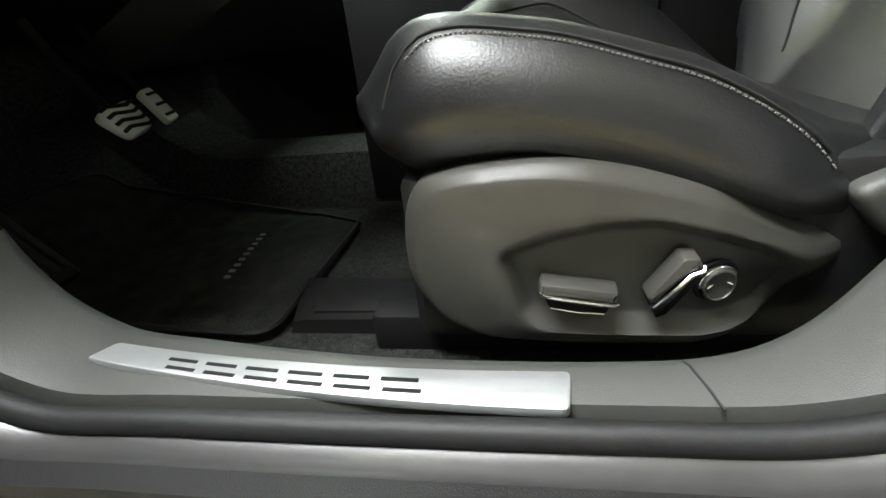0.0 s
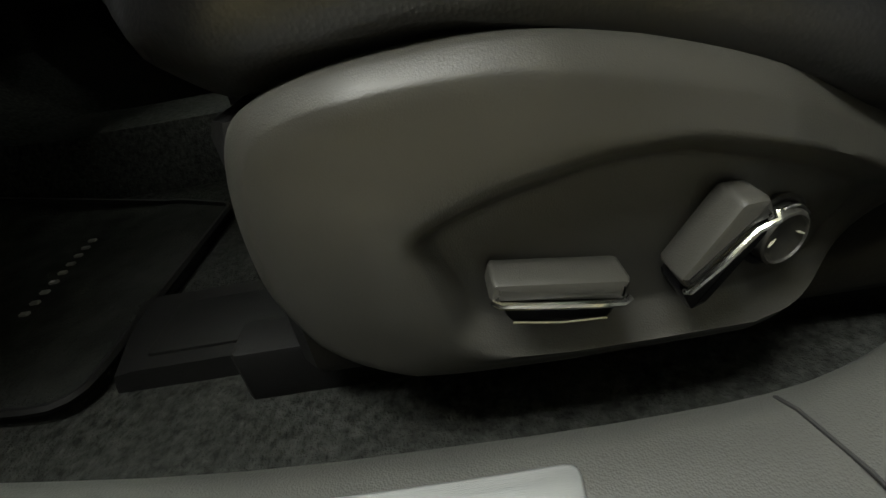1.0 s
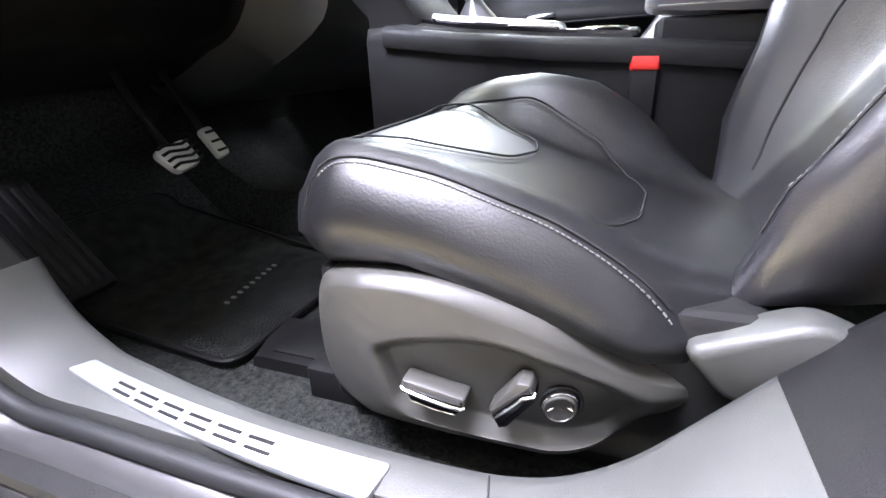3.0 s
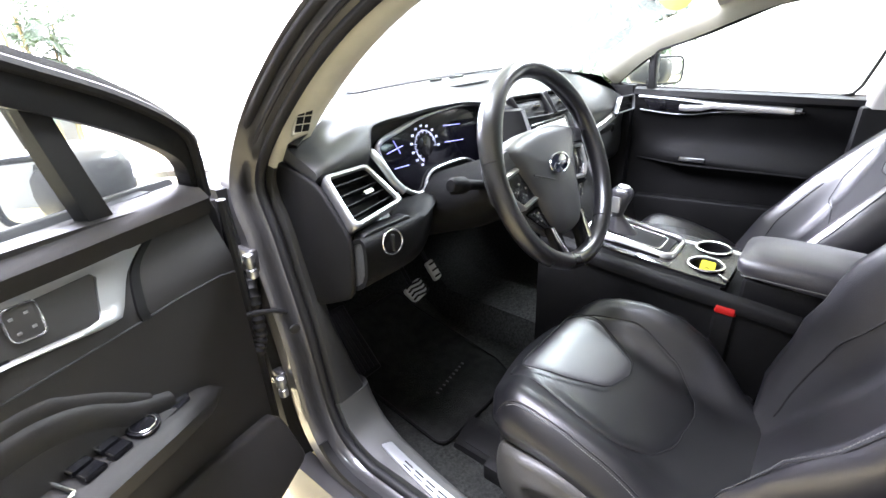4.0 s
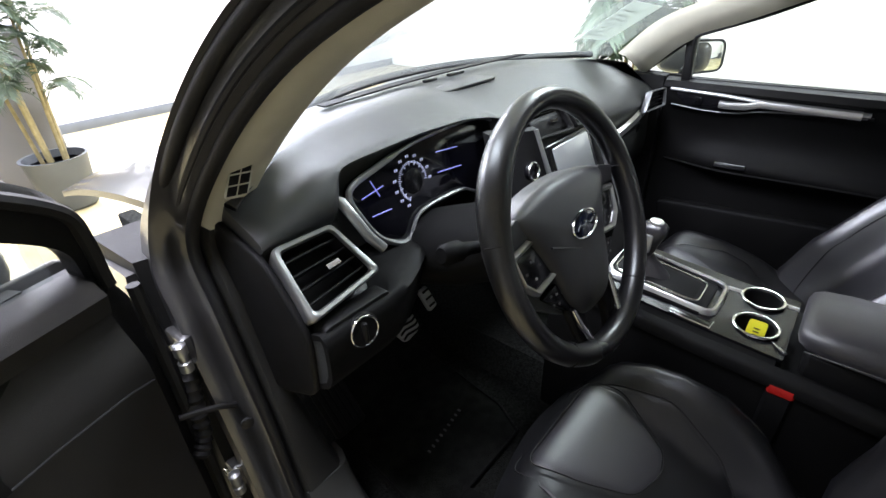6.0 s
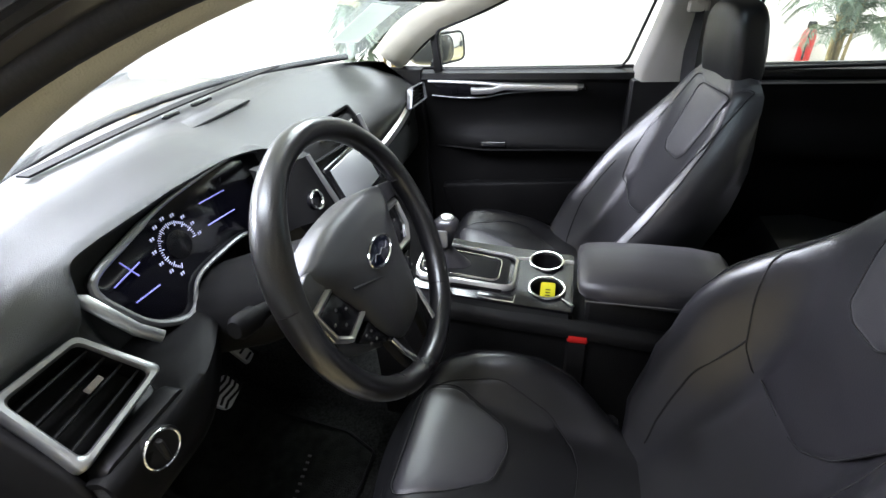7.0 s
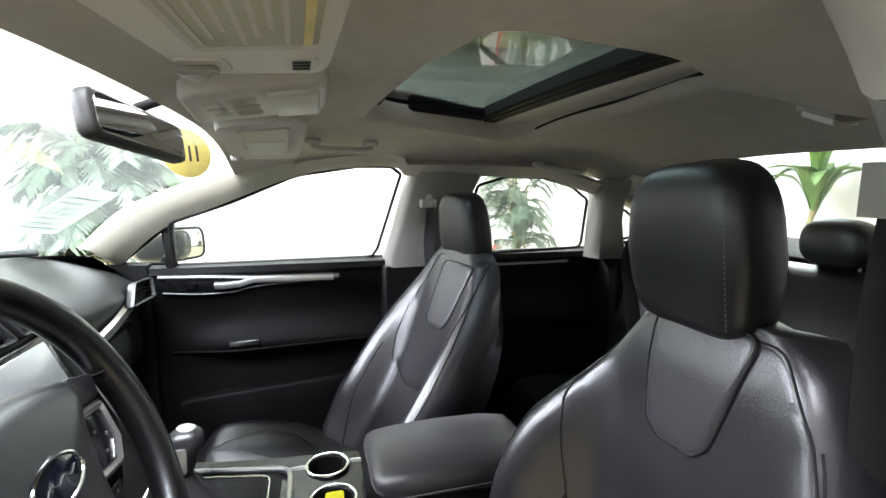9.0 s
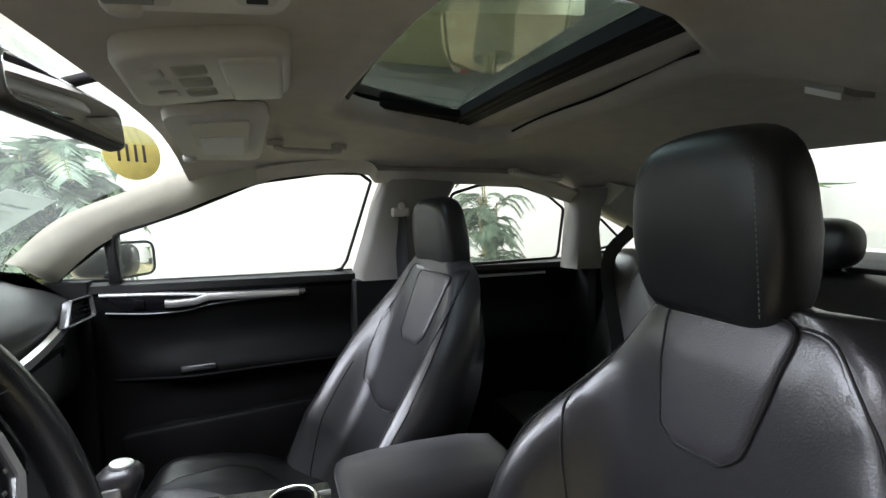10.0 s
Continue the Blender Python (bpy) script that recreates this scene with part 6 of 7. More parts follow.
part("trim_panel", Shape().sheet(lambda a, b: (lambda u, v: (u, panel_y(u, v), v))(.058 + .977 * a, .30 + .02 * math.sin(a * 3) + (.685 + .04 * a) * b), 34, 40, (0, -.03, 0)), DOOR_TRIM, door, "dark grained door trim", 60)
dput = lambda u, v, d: (u, panel_y(u, v) + d, v)
OUTER = rounded([(.200, .958), (.284, .960), (.45, .976), (.96, .992), (.96, .913), (.60, .904), (.45, .895), (.335, .875), (.298, .872), (.255, .922)], .2, 4)
INNER = rounded([(.292, .945), (.45, .952), (.94, .968), (.94, .918), (.60, .909), (.45, .900), (.326, .882)], .14, 4)
part("inlay", Shape().prism(INNER, dput, -.002, .004, .002), INLAY, door, "satin dark inlay panel", 50)


def even(outline, n=72):
    pts = [Vector(p) for p in outline] + [Vector(outline[0])]
    run = np.cumsum([0] + [(b - a).length for a, b in zip(pts[:-1], pts[1:])])
    return [(lerp(t, run, [p.x for p in pts]), lerp(t, run, [p.y for p in pts])) for t in np.linspace(0, run[-1], n, endpoint=False)]


ein = even(INNER, 96)
eout = even(OUTER, 96)
part("inlay_surround", Shape().loft([[dput(*p, -.003) for p in eout], [dput(*p, .006) for p in eout], [dput(a[0] * .5 + b[0] * .5, a[1] * .5 + b[1] * .5, .010) for a, b in zip(ein, eout)], [dput(*p, .007) for p in ein], [dput(*p, -.003) for p in ein]], wrap=True), SILVER, door, "satin metal inlay surround", 60)
part("trim_swoosh", Shape().loft([[dput(u - .010, v, -.002), dput(u - .008, v, .003), dput(u + .008, v, .003), dput(u + .010, v, -.002)] for u, v in spline([(.150, .985), (.190, .952), (.238, .918), (.263, .872), (.264, .848)], 6)]), DARK, door, "dark curved band on the trim")
part("trim_joint", Shape().tube([dput(u, v, .0005) for u, v in ((.062, .826), (.10, .836), (.20, .846), (.27, .848), (.60, .868), (1.0, .870))], .0022, 6), SEAM, door, "dark trim joint")
for crease, off in (([(.30, .725), (.355, .775), (.40, .808), (.437, .829), (.52, .838), (.75, .844), (1.0, .842)], .0), ([(.27, .700), (.333, .735), (.38, .775), (.426, .800), (.50, .815), (.75, .826), (1.0, .824)], .005)):
    part("trim_crease", Shape().loft([[dput(u, v + .016, off - .014), dput(u, v + .006, off + .001), dput(u, v - .004, off + .004), dput(u, v - .022, off + .002), dput(u, v - .060, off - .014)] for u, v in spline(crease, 6)]), DOOR_TRIM, door, "raised trim crease", 50)
ms = part("memory_switch", Shape().prism(rounded([(.380, .951), (.421, .956), (.426, .914), (.387, .908)], .2, 3), dput, .004, .012, .003), INLAY, door, "satin grey memory switch")
part("switch_ring", Shape().tube([dput(u, v, .012) for u, v in rounded([(.380, .951), (.421, .956), (.426, .914), (.387, .908)], .25, 4)], .0016, 6, True), CHROME, ms, "chrome frame")
for k in range(4):
    u, v = .396 + .018 * (k % 2), .922 + .019 * (k // 2)
    part("switch_mark", Shape().box((u - .003, .0, v - .002), (u + .003, panel_y(u, v) + .0135, v + .002), .0008), SILVER, ms)
part("pull_handle", Shape().loft([[(u, panel_y(u, v) + y, v + dz) for y, dz in ((.004, -.018), (.022, -.014), (.026, .0), (.022, .014), (.004, .018))] for u, v in ((.455, .922), (.47, .920), (.54, .912), (.64, .905), (.72, .905))]), SILVER_BRIGHT, door, "bright satin inner handle", 60)
# no hollow here: the recess's shade is a flat black panel
part("handle_shade_panel", Shape().prism(rounded([(.436, .942), (.60, .950), (.76, .955), (.76, .915), (.60, .893), (.436, .893)], .2, 4), dput, .002, .0056, .001), DARK, door, "flat black panel that gives the handle recess its shade")
part("arm_ledge", Shape().loft([[(u, .045 + w, z - .05), (u, .06 + w, z - .012), (u, .045 + w, z + .004), (u, .02, z + .012), (u, .01, z - .05)] for u, z, w in ((.10, .605, -.045), (.16, .638, -.02), (.22, .664, .012), (.32, .688, .035), (.42, .702, .042), (.52, .714, .045), (.80, .732, .045), (1.0, .732, .04))]), DOOR_TRIM, door, "dark door armrest", 60)
def ledge(u, v, d):
    z = lerp(u, [.10, .16, .22, .32, .42, .52, .80, 1.0], [.605, .638, .664, .688, .702, .714, .732, .732])
    w = lerp(u, [.10, .16, .22, .32, .42, .52, .80, 1.0], [-.045, -.02, .012, .035, .042, .045, .045, .04])
    return (u, .025 + (.02 + w) * v, z + .012 - .009 * v + d)
swp = part("switch_panel", Shape().prism(rounded([(.23, .25), (.66, .15), (.66, .90), (.25, .85)], .1, 3), ledge, -.004, .004, .002), PIANO, door, "gloss black switch panel")
part("mirror_dial", Shape().disc(ledge(.338, .55, .002), (0, .1, 1), .024, .008), PIANO, swp, "round mirror dial")
part("dial_ring", Shape().ring(ledge(.338, .55, .010), (0, .1, 1), .018, .0016, 28), CHROME, swp)
for k in range(4):
    u, v = .372 + .042 * (k // 2), .35 + .35 * (k % 2)
    part("window_switch", Shape().prism(rounded([(u, v - .13), (u + .032, v - .13), (u + .032, v + .13), (u, v + .13)], .2, 2), ledge, .002, .012, .003), PIANO, swp)
    part("switch_edge", Shape().tube([ledge(u + .03, v - .11, .011), ledge(u + .03, v + .11, .011)], .0016, 6), CHROME, swp)
cup = part("pull_cup", Shape().tube([ledge(u, v, .005) for u, v in rounded([(.462, .2), (.62, .2), (.62, .85), (.462, .85)], .2, 3)], .0035, 6, True), CHROME, swp, "bright pull cup edge")
part("pocket", Shape().prism(rounded([(.06, .47), (.30, .53), (.95, .56), (.95, .36), (.16, .325), (.05, .335)], .2, 3), lambda u, v, d: (u, .030 + d + .05 * smooth((.52 - v) / .2), v), -.02, .03, .01), DOOR_TRIM, door, "dark map pocket", 50)
part("belt_moulding", Shape().loft([[(u, -.05, z), (u, -.04, z + .012), (u, .012, z + .008), (u, .028, z - .01), (u, .02, z - .04)] for u, z in ((.06, .985), (.30, .995), (.60, 1.01), (1.04, 1.025))]), DOOR_TRIM, door, "dark belt moulding", 50)
FR = spline([(.03, .97), (.036, 1.045), (.058, 1.100), (.16, 1.165), (.295, 1.222), (.42, 1.268), (.60, 1.31), (.80, 1.335), (.98, 1.32), (1.04, 1.24), (1.05, 1.03)], 6)
def fr_y(z):
    return -.03 + .22 * max(0, z - 1.0) * .6
part("window_frame", Shape().loft([[(u + .0, fr_y(z) - .03, z), (u, fr_y(z) - .028, z + .018), (u, fr_y(z) + .01, z + .02), (u, fr_y(z) + .022, z), (u + .016, fr_y(z) + .012, z - .050), (u + .014, fr_y(z) - .02, z - .048)] for u, z in FR]), PLASTIC, door, "black window frame", 50)
part("frame_seal", Shape().tube([(u, fr_y(z) + .022, z - .004) for u, z in FR], .010, 8), RUBBER, door, "rubber frame seal")
part("window_divider", Shape().loft([[(u - w, -.035, z), (u - w, -.005, z), (u + w, -.005, z), (u + w, -.035, z)] for u, z, w in ((.236, .985, .019), (.254, 1.06, .018), (.282, 1.19, .017))]), RUBBER, door, "black window divider")
g1 = part("window_glass", Shape().prism([(.245, .99), (.30, 1.19), (.42, 1.245), (.60, 1.29), (.80, 1.315), (.97, 1.30), (1.03, 1.22), (1.03, 1.02)], lambda u, v, d: (u, fr_y(v) - .015 + d, v), 0, .004, .0005), GLASS, door, "clear door glass")
g1.visible_shadow = False
g2 = part("quarter_glass", Shape().prism([(.07, .99), (.075, 1.05), (.14, 1.10), (.30, 1.18), (.245, .99)], lambda u, v, d: (u, fr_y(v) - .015 + d, v), 0, .004, .0005), GLASS, door, "clear corner glass")
g2.visible_shadow = False
part("edge_seal", Shape().tube([(.004, .0, z) for z in np.linspace(.32, .95, 12)], .010, 8), RUBBER, door)
mirror_l = part("mirror_shell", Shape().blob((.146, -.165, 1.025), (.165, .15, .126), (.65, .6), 24, 14), PAINT, door, "painted mirror shell", 80)
part("mirror_foot", Shape().loft([[(.10, -.06, .965), (.18, -.06, .965), (.18, -.06, .995), (.10, -.06, .995)], [(.11, -.12, .975), (.20, -.12, .975), (.20, -.12, 1.00), (.11, -.12, 1.00)]]), RUBBER, mirror_l)
part("mirror_glass", Shape().prism(rounded([(-.062, -.052), (.062, -.045), (.055, .052), (-.055, .056)], .3, 4), lambda u, v, d: tuple(Vector((.224 + .80 * d + .45 * u, -.145 + .60 * d - .85 * u, 1.026 + v))), -.012, .002, .002), MIRROR, mirror_l, "mirror glass")
part("glass_rim", Shape().tube([tuple(Vector((.224 + .45 * u, -.145 - .85 * u, 1.026 + v))) for u, v in rounded([(-.064, -.054), (.064, -.047), (.057, .054), (-.057, .058)], .3, 4)], .006, 8, True), PLASTIC, mirror_l, "dark mirror rim")

# ---- closed passenger doors ----
def closed_door(name, y0, y1, label):
    d = thing(name, (.82, (y0 + y1) / 2, .3), label, "car door")
    def px(y, z):
        x = .845 - .030 * smooth((z - .80) / .12)
        return x - .055 * math.exp(-((z - .70) / .045) ** 2) * smooth((y0 - y - .05) / .3)
    part("trim_panel", Shape().sheet(lambda a, b: (px(y0 + (y1 - y0) * a, .28 + .68 * b), y0 + (y1 - y0) * a, .28 + .68 * b), 24, 30, (.04, 0, 0)), SHADE_BLACK, d, "dark grained door trim", 60)
    part("belt_moulding", Shape().loft([[(x + .05, y, z), (x + .03, y, z + .012), (x, y, z + .004), (x - .008, y, z - .016), (x + .01, y, z - .03)] for x, y, z in ((.815, y0 - .005, .966), (.81, (y0 + y1) / 2, .964), (.805, y1 + .005, .962))]), PLASTIC, d, "dark belt moulding", 50)
    part("outer_skin", Shape().sheet(lambda a, b: (.905 + .025 * math.sin(b * 3), y0 + (y1 - y0) * a, .25 + .72 * b), 8, 8, (.012, 0, 0)), PAINT, d, "painted outer skin")
    return d, px


pd, px = closed_door("passenger_door", .30, -.52, "closed front passenger door with dark trim and silver inlay")
pt = lambda u, v, d: (px(u, v) - d, u, v)
part("inlay", Shape().prism(rounded([(.20, .935), (-.10, .925), (-.36, .918), (-.36, .905), (.02, .885), (.16, .885)], .12, 3), pt, -.002, .006, .002), PIANO, pd, "gloss dark inlay")
part("inlay_trim", Shape().tube([pt(u, v, .007) for u, v in spline([(.215, .945), (.05, .938), (-.06, .930), (-.20, .926), (-.35, .922)], 5)], .008, 8, flat=.5), SILVER, pd, "satin silver inlay edge")
part("inlay_trim", Shape().tube([pt(u, v, .007) for u, v in spline([(.205, .89), (.10, .880), (.0, .882), (-.10, .900), (-.345, .912)], 5)], .003, 8, flat=.5), SILVER_DIM, pd, "satin silver inlay edge")
part("inner_handle", Shape().loft([[(px(u, v) - y, u, v + dz) for y, dz in ((.0, -.012), (.02, -.010), (.024, .0), (.02, .010), (.0, .012))] for u, v in ((.05, .908), (.03, .906), (-.03, .910), (-.07, .922), (-.20, .920), (-.33, .918))]), SILVER_BRIGHT, pd, "satin silver inner handle", 60)
part("lock_switch", Shape().prism(rounded([(.135, .925), (.105, .923), (.105, .895), (.135, .895)], .2, 2), pt, .003, .010, .002), PIANO, pd)
part("pull_cup", Shape().prism(rounded([(.02, .715), (-.08, .718), (-.08, .70), (.02, .696)], .2, 2), pt, -.002, .006, .002), PIANO, pd, "dark pull cup")
part("armrest_edge", Shape().tube([(px(u, .684) - .001, u, .680 + .010 * smooth((.1 - u) / .5)) for u in np.linspace(.20, -.47, 24)], .0045, 8), SHADE_BLACK, pd, "grey armrest edge")
part("speaker_grille", Shape().disc((.842, .05, .46), (-1, 0, 0), .075, .008), SHADE_BLACK, pd, "round speaker grille")
part("map_pocket", Shape().prism(rounded([(.20, .52), (-.45, .56), (-.45, .36), (.14, .34)], .2, 3), lambda u, v, d: (.842 - d, u, v), -.01, .035, .01), SHADE_BLACK, pd, "dark map pocket", 50)
rd, px2 = closed_door("rear_passenger_door", -.80, -1.40, "closed rear passenger door with dark trim")
part("inlay_trim", Shape().tube([(px2(u, .93) - .006, u, .93) for u in np.linspace(-.84, -1.25, 8)], .007, 8, flat=.5), SILVER, rd, "satin silver inlay edge")
pm = thing("passenger_mirror", (.98, .17, .98), "painted door mirror on the passenger side", "door mirror")
part("mirror_shell", Shape().blob((1.005, .245, 1.028), (.15, .19, .128), (.6, .6), 24, 14), PAINT, pm, "painted mirror shell", 80)
part("mirror_foot", Shape().tube([(.87, .20, .985), (.92, .20, 1.0), (.96, .20, 1.02)], .02, 8), RUBBER, pm)
part("mirror_glass", Shape().prism(rounded([(-.068, -.045), (.068, -.042), (.064, .045), (-.062, .048)], .3, 4), lambda u, v, d: (.985 + .75 * u - .66 * d, .172 - .66 * u - .75 * d, 1.028 + v * 1.15), -.004, .012, .002), MIRROR, pm, "mirror glass")
part("glass_rim", Shape().tube([(.985 + .75 * u - .006, .172 - .66 * u - .008, 1.028 + v * 1.15) for u, v in rounded([(-.070, -.047), (.070, -.044), (.066, .047), (-.064, .050)], .3, 4)], .005, 8, True), PLASTIC, pm, "dark mirror rim")

# ---- overhead fittings ----
oc = thing("overhead_console", (.0, -.2, 1.38), "pale grey overhead console with lamp buttons and a glasses bin", "overhead console")
def ov(u, v, d):
    return (u, v, ceil_z(u, v) - d - .002)
part("console_shell", Shape().prism(rounded([(-.172, -.095), (-.175, -.290), (.085, -.298), (.095, -.07)], .22, 5), ov, -.01, .026, .010), CREAM_PL, oc, "", 55)
part("glasses_bin", Shape().prism(rounded([(-.150, -.205), (-.150, -.278), (.066, -.285), (.068, -.208)], .15, 3), ov, .02, .034, .006), CREAM_PL, oc, "pale bin lid", 55)
for k in range(3):
    part("lamp_lens", Shape().prism(rounded([(-.13 + .06 * k, -.15), (-.13 + .06 * k, -.19), (-.085 + .06 * k, -.19), (-.085 + .06 * k, -.15)], .2, 2), ov, .02, .030, .003), CREAM, oc, "frosted lamp lens")
    part("lamp_button", Shape().prism(rounded([(-.12 + .055 * k, -.115), (-.12 + .055 * k, -.14), (-.085 + .055 * k, -.14), (-.085 + .055 * k, -.115)], .2, 2), ov, .02, .031, .003), CREAM_PL, oc, "lamp button")
def visor(name, pts, label, lab):
    v = thing(name, pts[0], label, "sun visor")
    q = [Vector(p) for p in pts]
    nr = (q[1] - q[0]).cross(q[3] - q[0]).normalized()
    if nr.z > 0:
        nr = -nr
    def put(a, b, d):
        return q[0] * (1 - a) * (1 - b) + q[1] * a * (1 - b) + q[2] * a * b + q[3] * (1 - a) * b + nr * d
    part("visor_board", Shape().prism(rounded([(0, 0), (1, 0), (1, 1), (0, 1)], .16, 4), put, -.010, .012, .006), VISOR, v, "", 55)
    part("mirror_lid", Shape().prism(rounded([(.22, .12), (.80, .12), (.80, .62), (.22, .62)], .1, 3), put, .010, .0165, .003), CREAM_PL, v, "", 50)
    part("warning_label", Shape().prism([(.28, .40), (.75, .40), (.75, .78), (.28, .78)] if lab == "white" else [(.26, .10), (.88, .10), (.88, .56), (.26, .56)], put, .016, .0185 if lab == "white" else .0175, .0004), PAPER if lab == "white" else CREAM, v, "pale printed label")
    if lab != "white":
        for k in range(7):
            part("label_print", Shape().prism([(.29 + .07 * k, .14), (.315 + .07 * k, .14), (.315 + .07 * k, .53 - .06 * (k % 3)), (.29 + .07 * k, .53 - .06 * (k % 3))], put, .0172, .0186, .0002), CREAM_PL, v, "grey print bar")
        part("label_stripe", Shape().prism([(.80, .13), (.845, .13), (.845, .55), (.80, .55)], put, .0172, .0188, .0002), YELLOW_SOFT, v, "yellow label stripe")
    if lab != "white":
        clip = part("clip_plate", Shape().prism(rounded([(.68, .75), (.92, .75), (.92, .91), (.68, .91)], .4, 4), put, .010, .015, .003), CREAM_PL, v, "pale rounded clip plate")
        for k in range(3):
            part("clip_slot", Shape().prism(rounded([(.74, .775 + .042 * k), (.86, .775 + .042 * k), (.86, .803 + .042 * k), (.74, .803 + .042 * k)], .3, 2), put, .012, .0157, .0004), DARK, clip)
        part("hinge_recess", Shape().prism(rounded([(.02, .74), (.34, .74), (.34, .93), (.02, .93)], .25, 3), put, .010, .015, .003), CREAM_PL, v, "pale hinge housing")
        part("hinge_arm", Shape().prism(rounded([(.0, .80), (.26, .80), (.26, .88), (.0, .88)], .2, 3), put, .013, .020, .003), SHADED_PL, v, "pale hinge arm")
    part("visor_clip", Shape().blob(put(.06, .94, .012), (.03, .03, .02), (.7, .7), 14, 8), CREAM_PL, v)
    return v


visor("passenger_visor", [(.19, -.075, 1.362), (.20, -.265, 1.385), (.50, -.235, 1.318), (.47, -.075, 1.312)], "pale grey sun visor with a white label", "white")
visor("driver_visor", [(-.62, -.130, 1.352), (-.62, -.292, 1.374), (-.322, -.280, 1.370), (-.300, -.142, 1.367)], "pale grey sun visor with a printed warning label", "print")
rm = thing("rear_view_mirror", (.0, -.01, 1.33), "black rear view mirror on a windscreen stalk", "mirror")
MM = Matrix.Translation((-.025, -.012, 1.321)) @ Matrix.Rotation(radians(-14), 4, "Z") @ Matrix.Rotation(radians(5), 4, "Y") @ Matrix.Rotation(radians(-10), 4, "X") @ Matrix.Diagonal((.95, 1, 1.22, 1))
part("mirror_case", Shape().prism(rounded([(-.125, -.024), (.125, -.030), (.130, .024), (-.120, .034)], .35, 5), lambda u, v, d: tuple(MM @ Vector((u, -d, v))), -.018, .008, .006), PLASTIC_GREY, rm, "dark grey mirror case", 50)
part("mirror_glass", Shape().prism(rounded([(-.115, -.018), (.115, -.024), (.120, .018), (-.112, .027)], .35, 5), lambda u, v, d: tuple(MM @ Vector((u, -d, v))), .007, .0095, .0005), MIRROR, rm, "mirror glass")
part("mirror_stalk", Shape().tube(spline([(-.02, .012, 1.330), (.005, .012, 1.350), (.03, -.02, 1.372), (.035, -.06, 1.385)], 4), .008, 10), RUBBER, rm)
stk = thing("round_sticker", (.25, .05, 1.30), "round yellow sticker with dark scribbled marks on the windscreen", "sticker")
SM = Matrix.Translation((.490, .036, 1.316)) @ Matrix.Rotation(radians(-52), 4, "Z") @ Matrix.Rotation(radians(-8), 4, "X")
part("sticker_disc", Shape().prism([(.062 * math.cos(a), .062 * math.sin(a)) for a in np.linspace(0, 2 * math.pi, 36, endpoint=False)], lambda u, v, d: tuple(SM @ Vector((u, -d, v))), -.0005, .001, .0003), YELLOW_SOFT, stk)
for k in range(4):
    part("print_bar", Shape().box((-.032 + .018 * k, -.0022, -.02), (-.026 + .018 * k, -.0008, .02), .0003, SM), INK, stk)
# a paper's reflection in the windscreen, built as a sheet on the glass
pap = thing("reflected_sheet", (.62, .36, 1.12), "pale printed sheet standing in for a paper's reflection in the windscreen", "paper sheet")
def pw_put(u, v, d):
    a, b = .888 + .072 * u - .026 * v + .02 * u * v, .20 + .34 * v - .03 * u
    p = Vector(WS_B(a)).lerp(Vector(WS_T(a)), b)
    return p + Vector((0, .03, .03)) * math.sin(math.pi * b) + Vector((0, -.006 - d, -.004 - d))
part("sheet_paper", Shape().prism([(0, 0), (1, 0), (1, 1), (0, 1)], pw_put, 0, .001, .0003), THIN_PAPER, pap)
for k in range(7):
    part("print_bar", Shape().prism([(.1, .12 + .11 * k), (.85 - .1 * (k % 3), .12 + .11 * k), (.85 - .1 * (k % 3), .135 + .11 * k), (.1, .135 + .11 * k)], pw_put, .001, .0018, .0001), CREAM_PL, pap, "grey print bar")
def grab(name, a, b, inward, label):
    g = thing(name, a, label, "grab handle")
    a, b, n = Vector(a), Vector(b), Vector(inward)
    part("grip", Shape().tube([a, a + n * .8, a.lerp(b, .15) + n * 1.2, a.lerp(b, .85) + n * 1.2, b + n * .8, b], .0085, 10), CREAM_PL, g)
    for p in (a, b):
        part("mount", Shape().blob(p, (.03, .045, .022), (.6, .6), 14, 8), CREAM_PL, g)
grab("grab_handle", (.545, -.275, 1.356), (.575, -.44, 1.355), (-.015, 0, -.016), "pale grab handle over the passenger door")
grab("grab_handle", (.672, -1.04, 1.305), (.690, -1.22, 1.290), (-.02, 0, -.012), "pale grab handle over the rear door")
fold = thing("grab_handle", (-.38, -1.0, 1.33), "pale folded grab handle above the rear door", "grab handle")
def fput(u, v, d):
    x, y = -.372 + .052 * u + .045 * v, -.955 - .15 * u + .022 * v
    return (x, y, ceil_z(x, y) - .004 - d)
part("handle_bezel", Shape().prism(rounded([(-.05, -.12), (1.06, -.12), (.92, 1.10), (.08, 1.10)], .2, 4), fput, -.012, .004, .002), SHADED_PL, fold, "grey recess round the handle")
part("handle_frame", Shape().prism(rounded([(0, 0), (.62, 0), (.60, .45), (.95, .60), (.86, 1), (.14, 1)], .2, 4), fput, -.010, .012, .005), CREAM_PL, fold)
part("finger_slot", Shape().prism(rounded([(.30, .42), (.55, .42), (.60, .70), (.36, .78)], .2, 3), fput, .008, .0130, .001), PLASTIC_GREY, fold, "shallow finger slot")
tg = thing("pillar_speaker_grille", (-.75, .33, 1.06), "dark square speaker grille in the cream pillar foot", "speaker grille")
GN = Vector((-.343, -.888, .316)).normalized()
GR = Vector((.933, -.36, 0)).normalized()
GU = GN.cross(GR).normalized()
GU = GU if GU.z > 0 else -GU


def gput(u, v, d):
    return Vector((-.7500, .3373, 1.0922)) + GR * (u + v * .45) + GU * v + GN * d


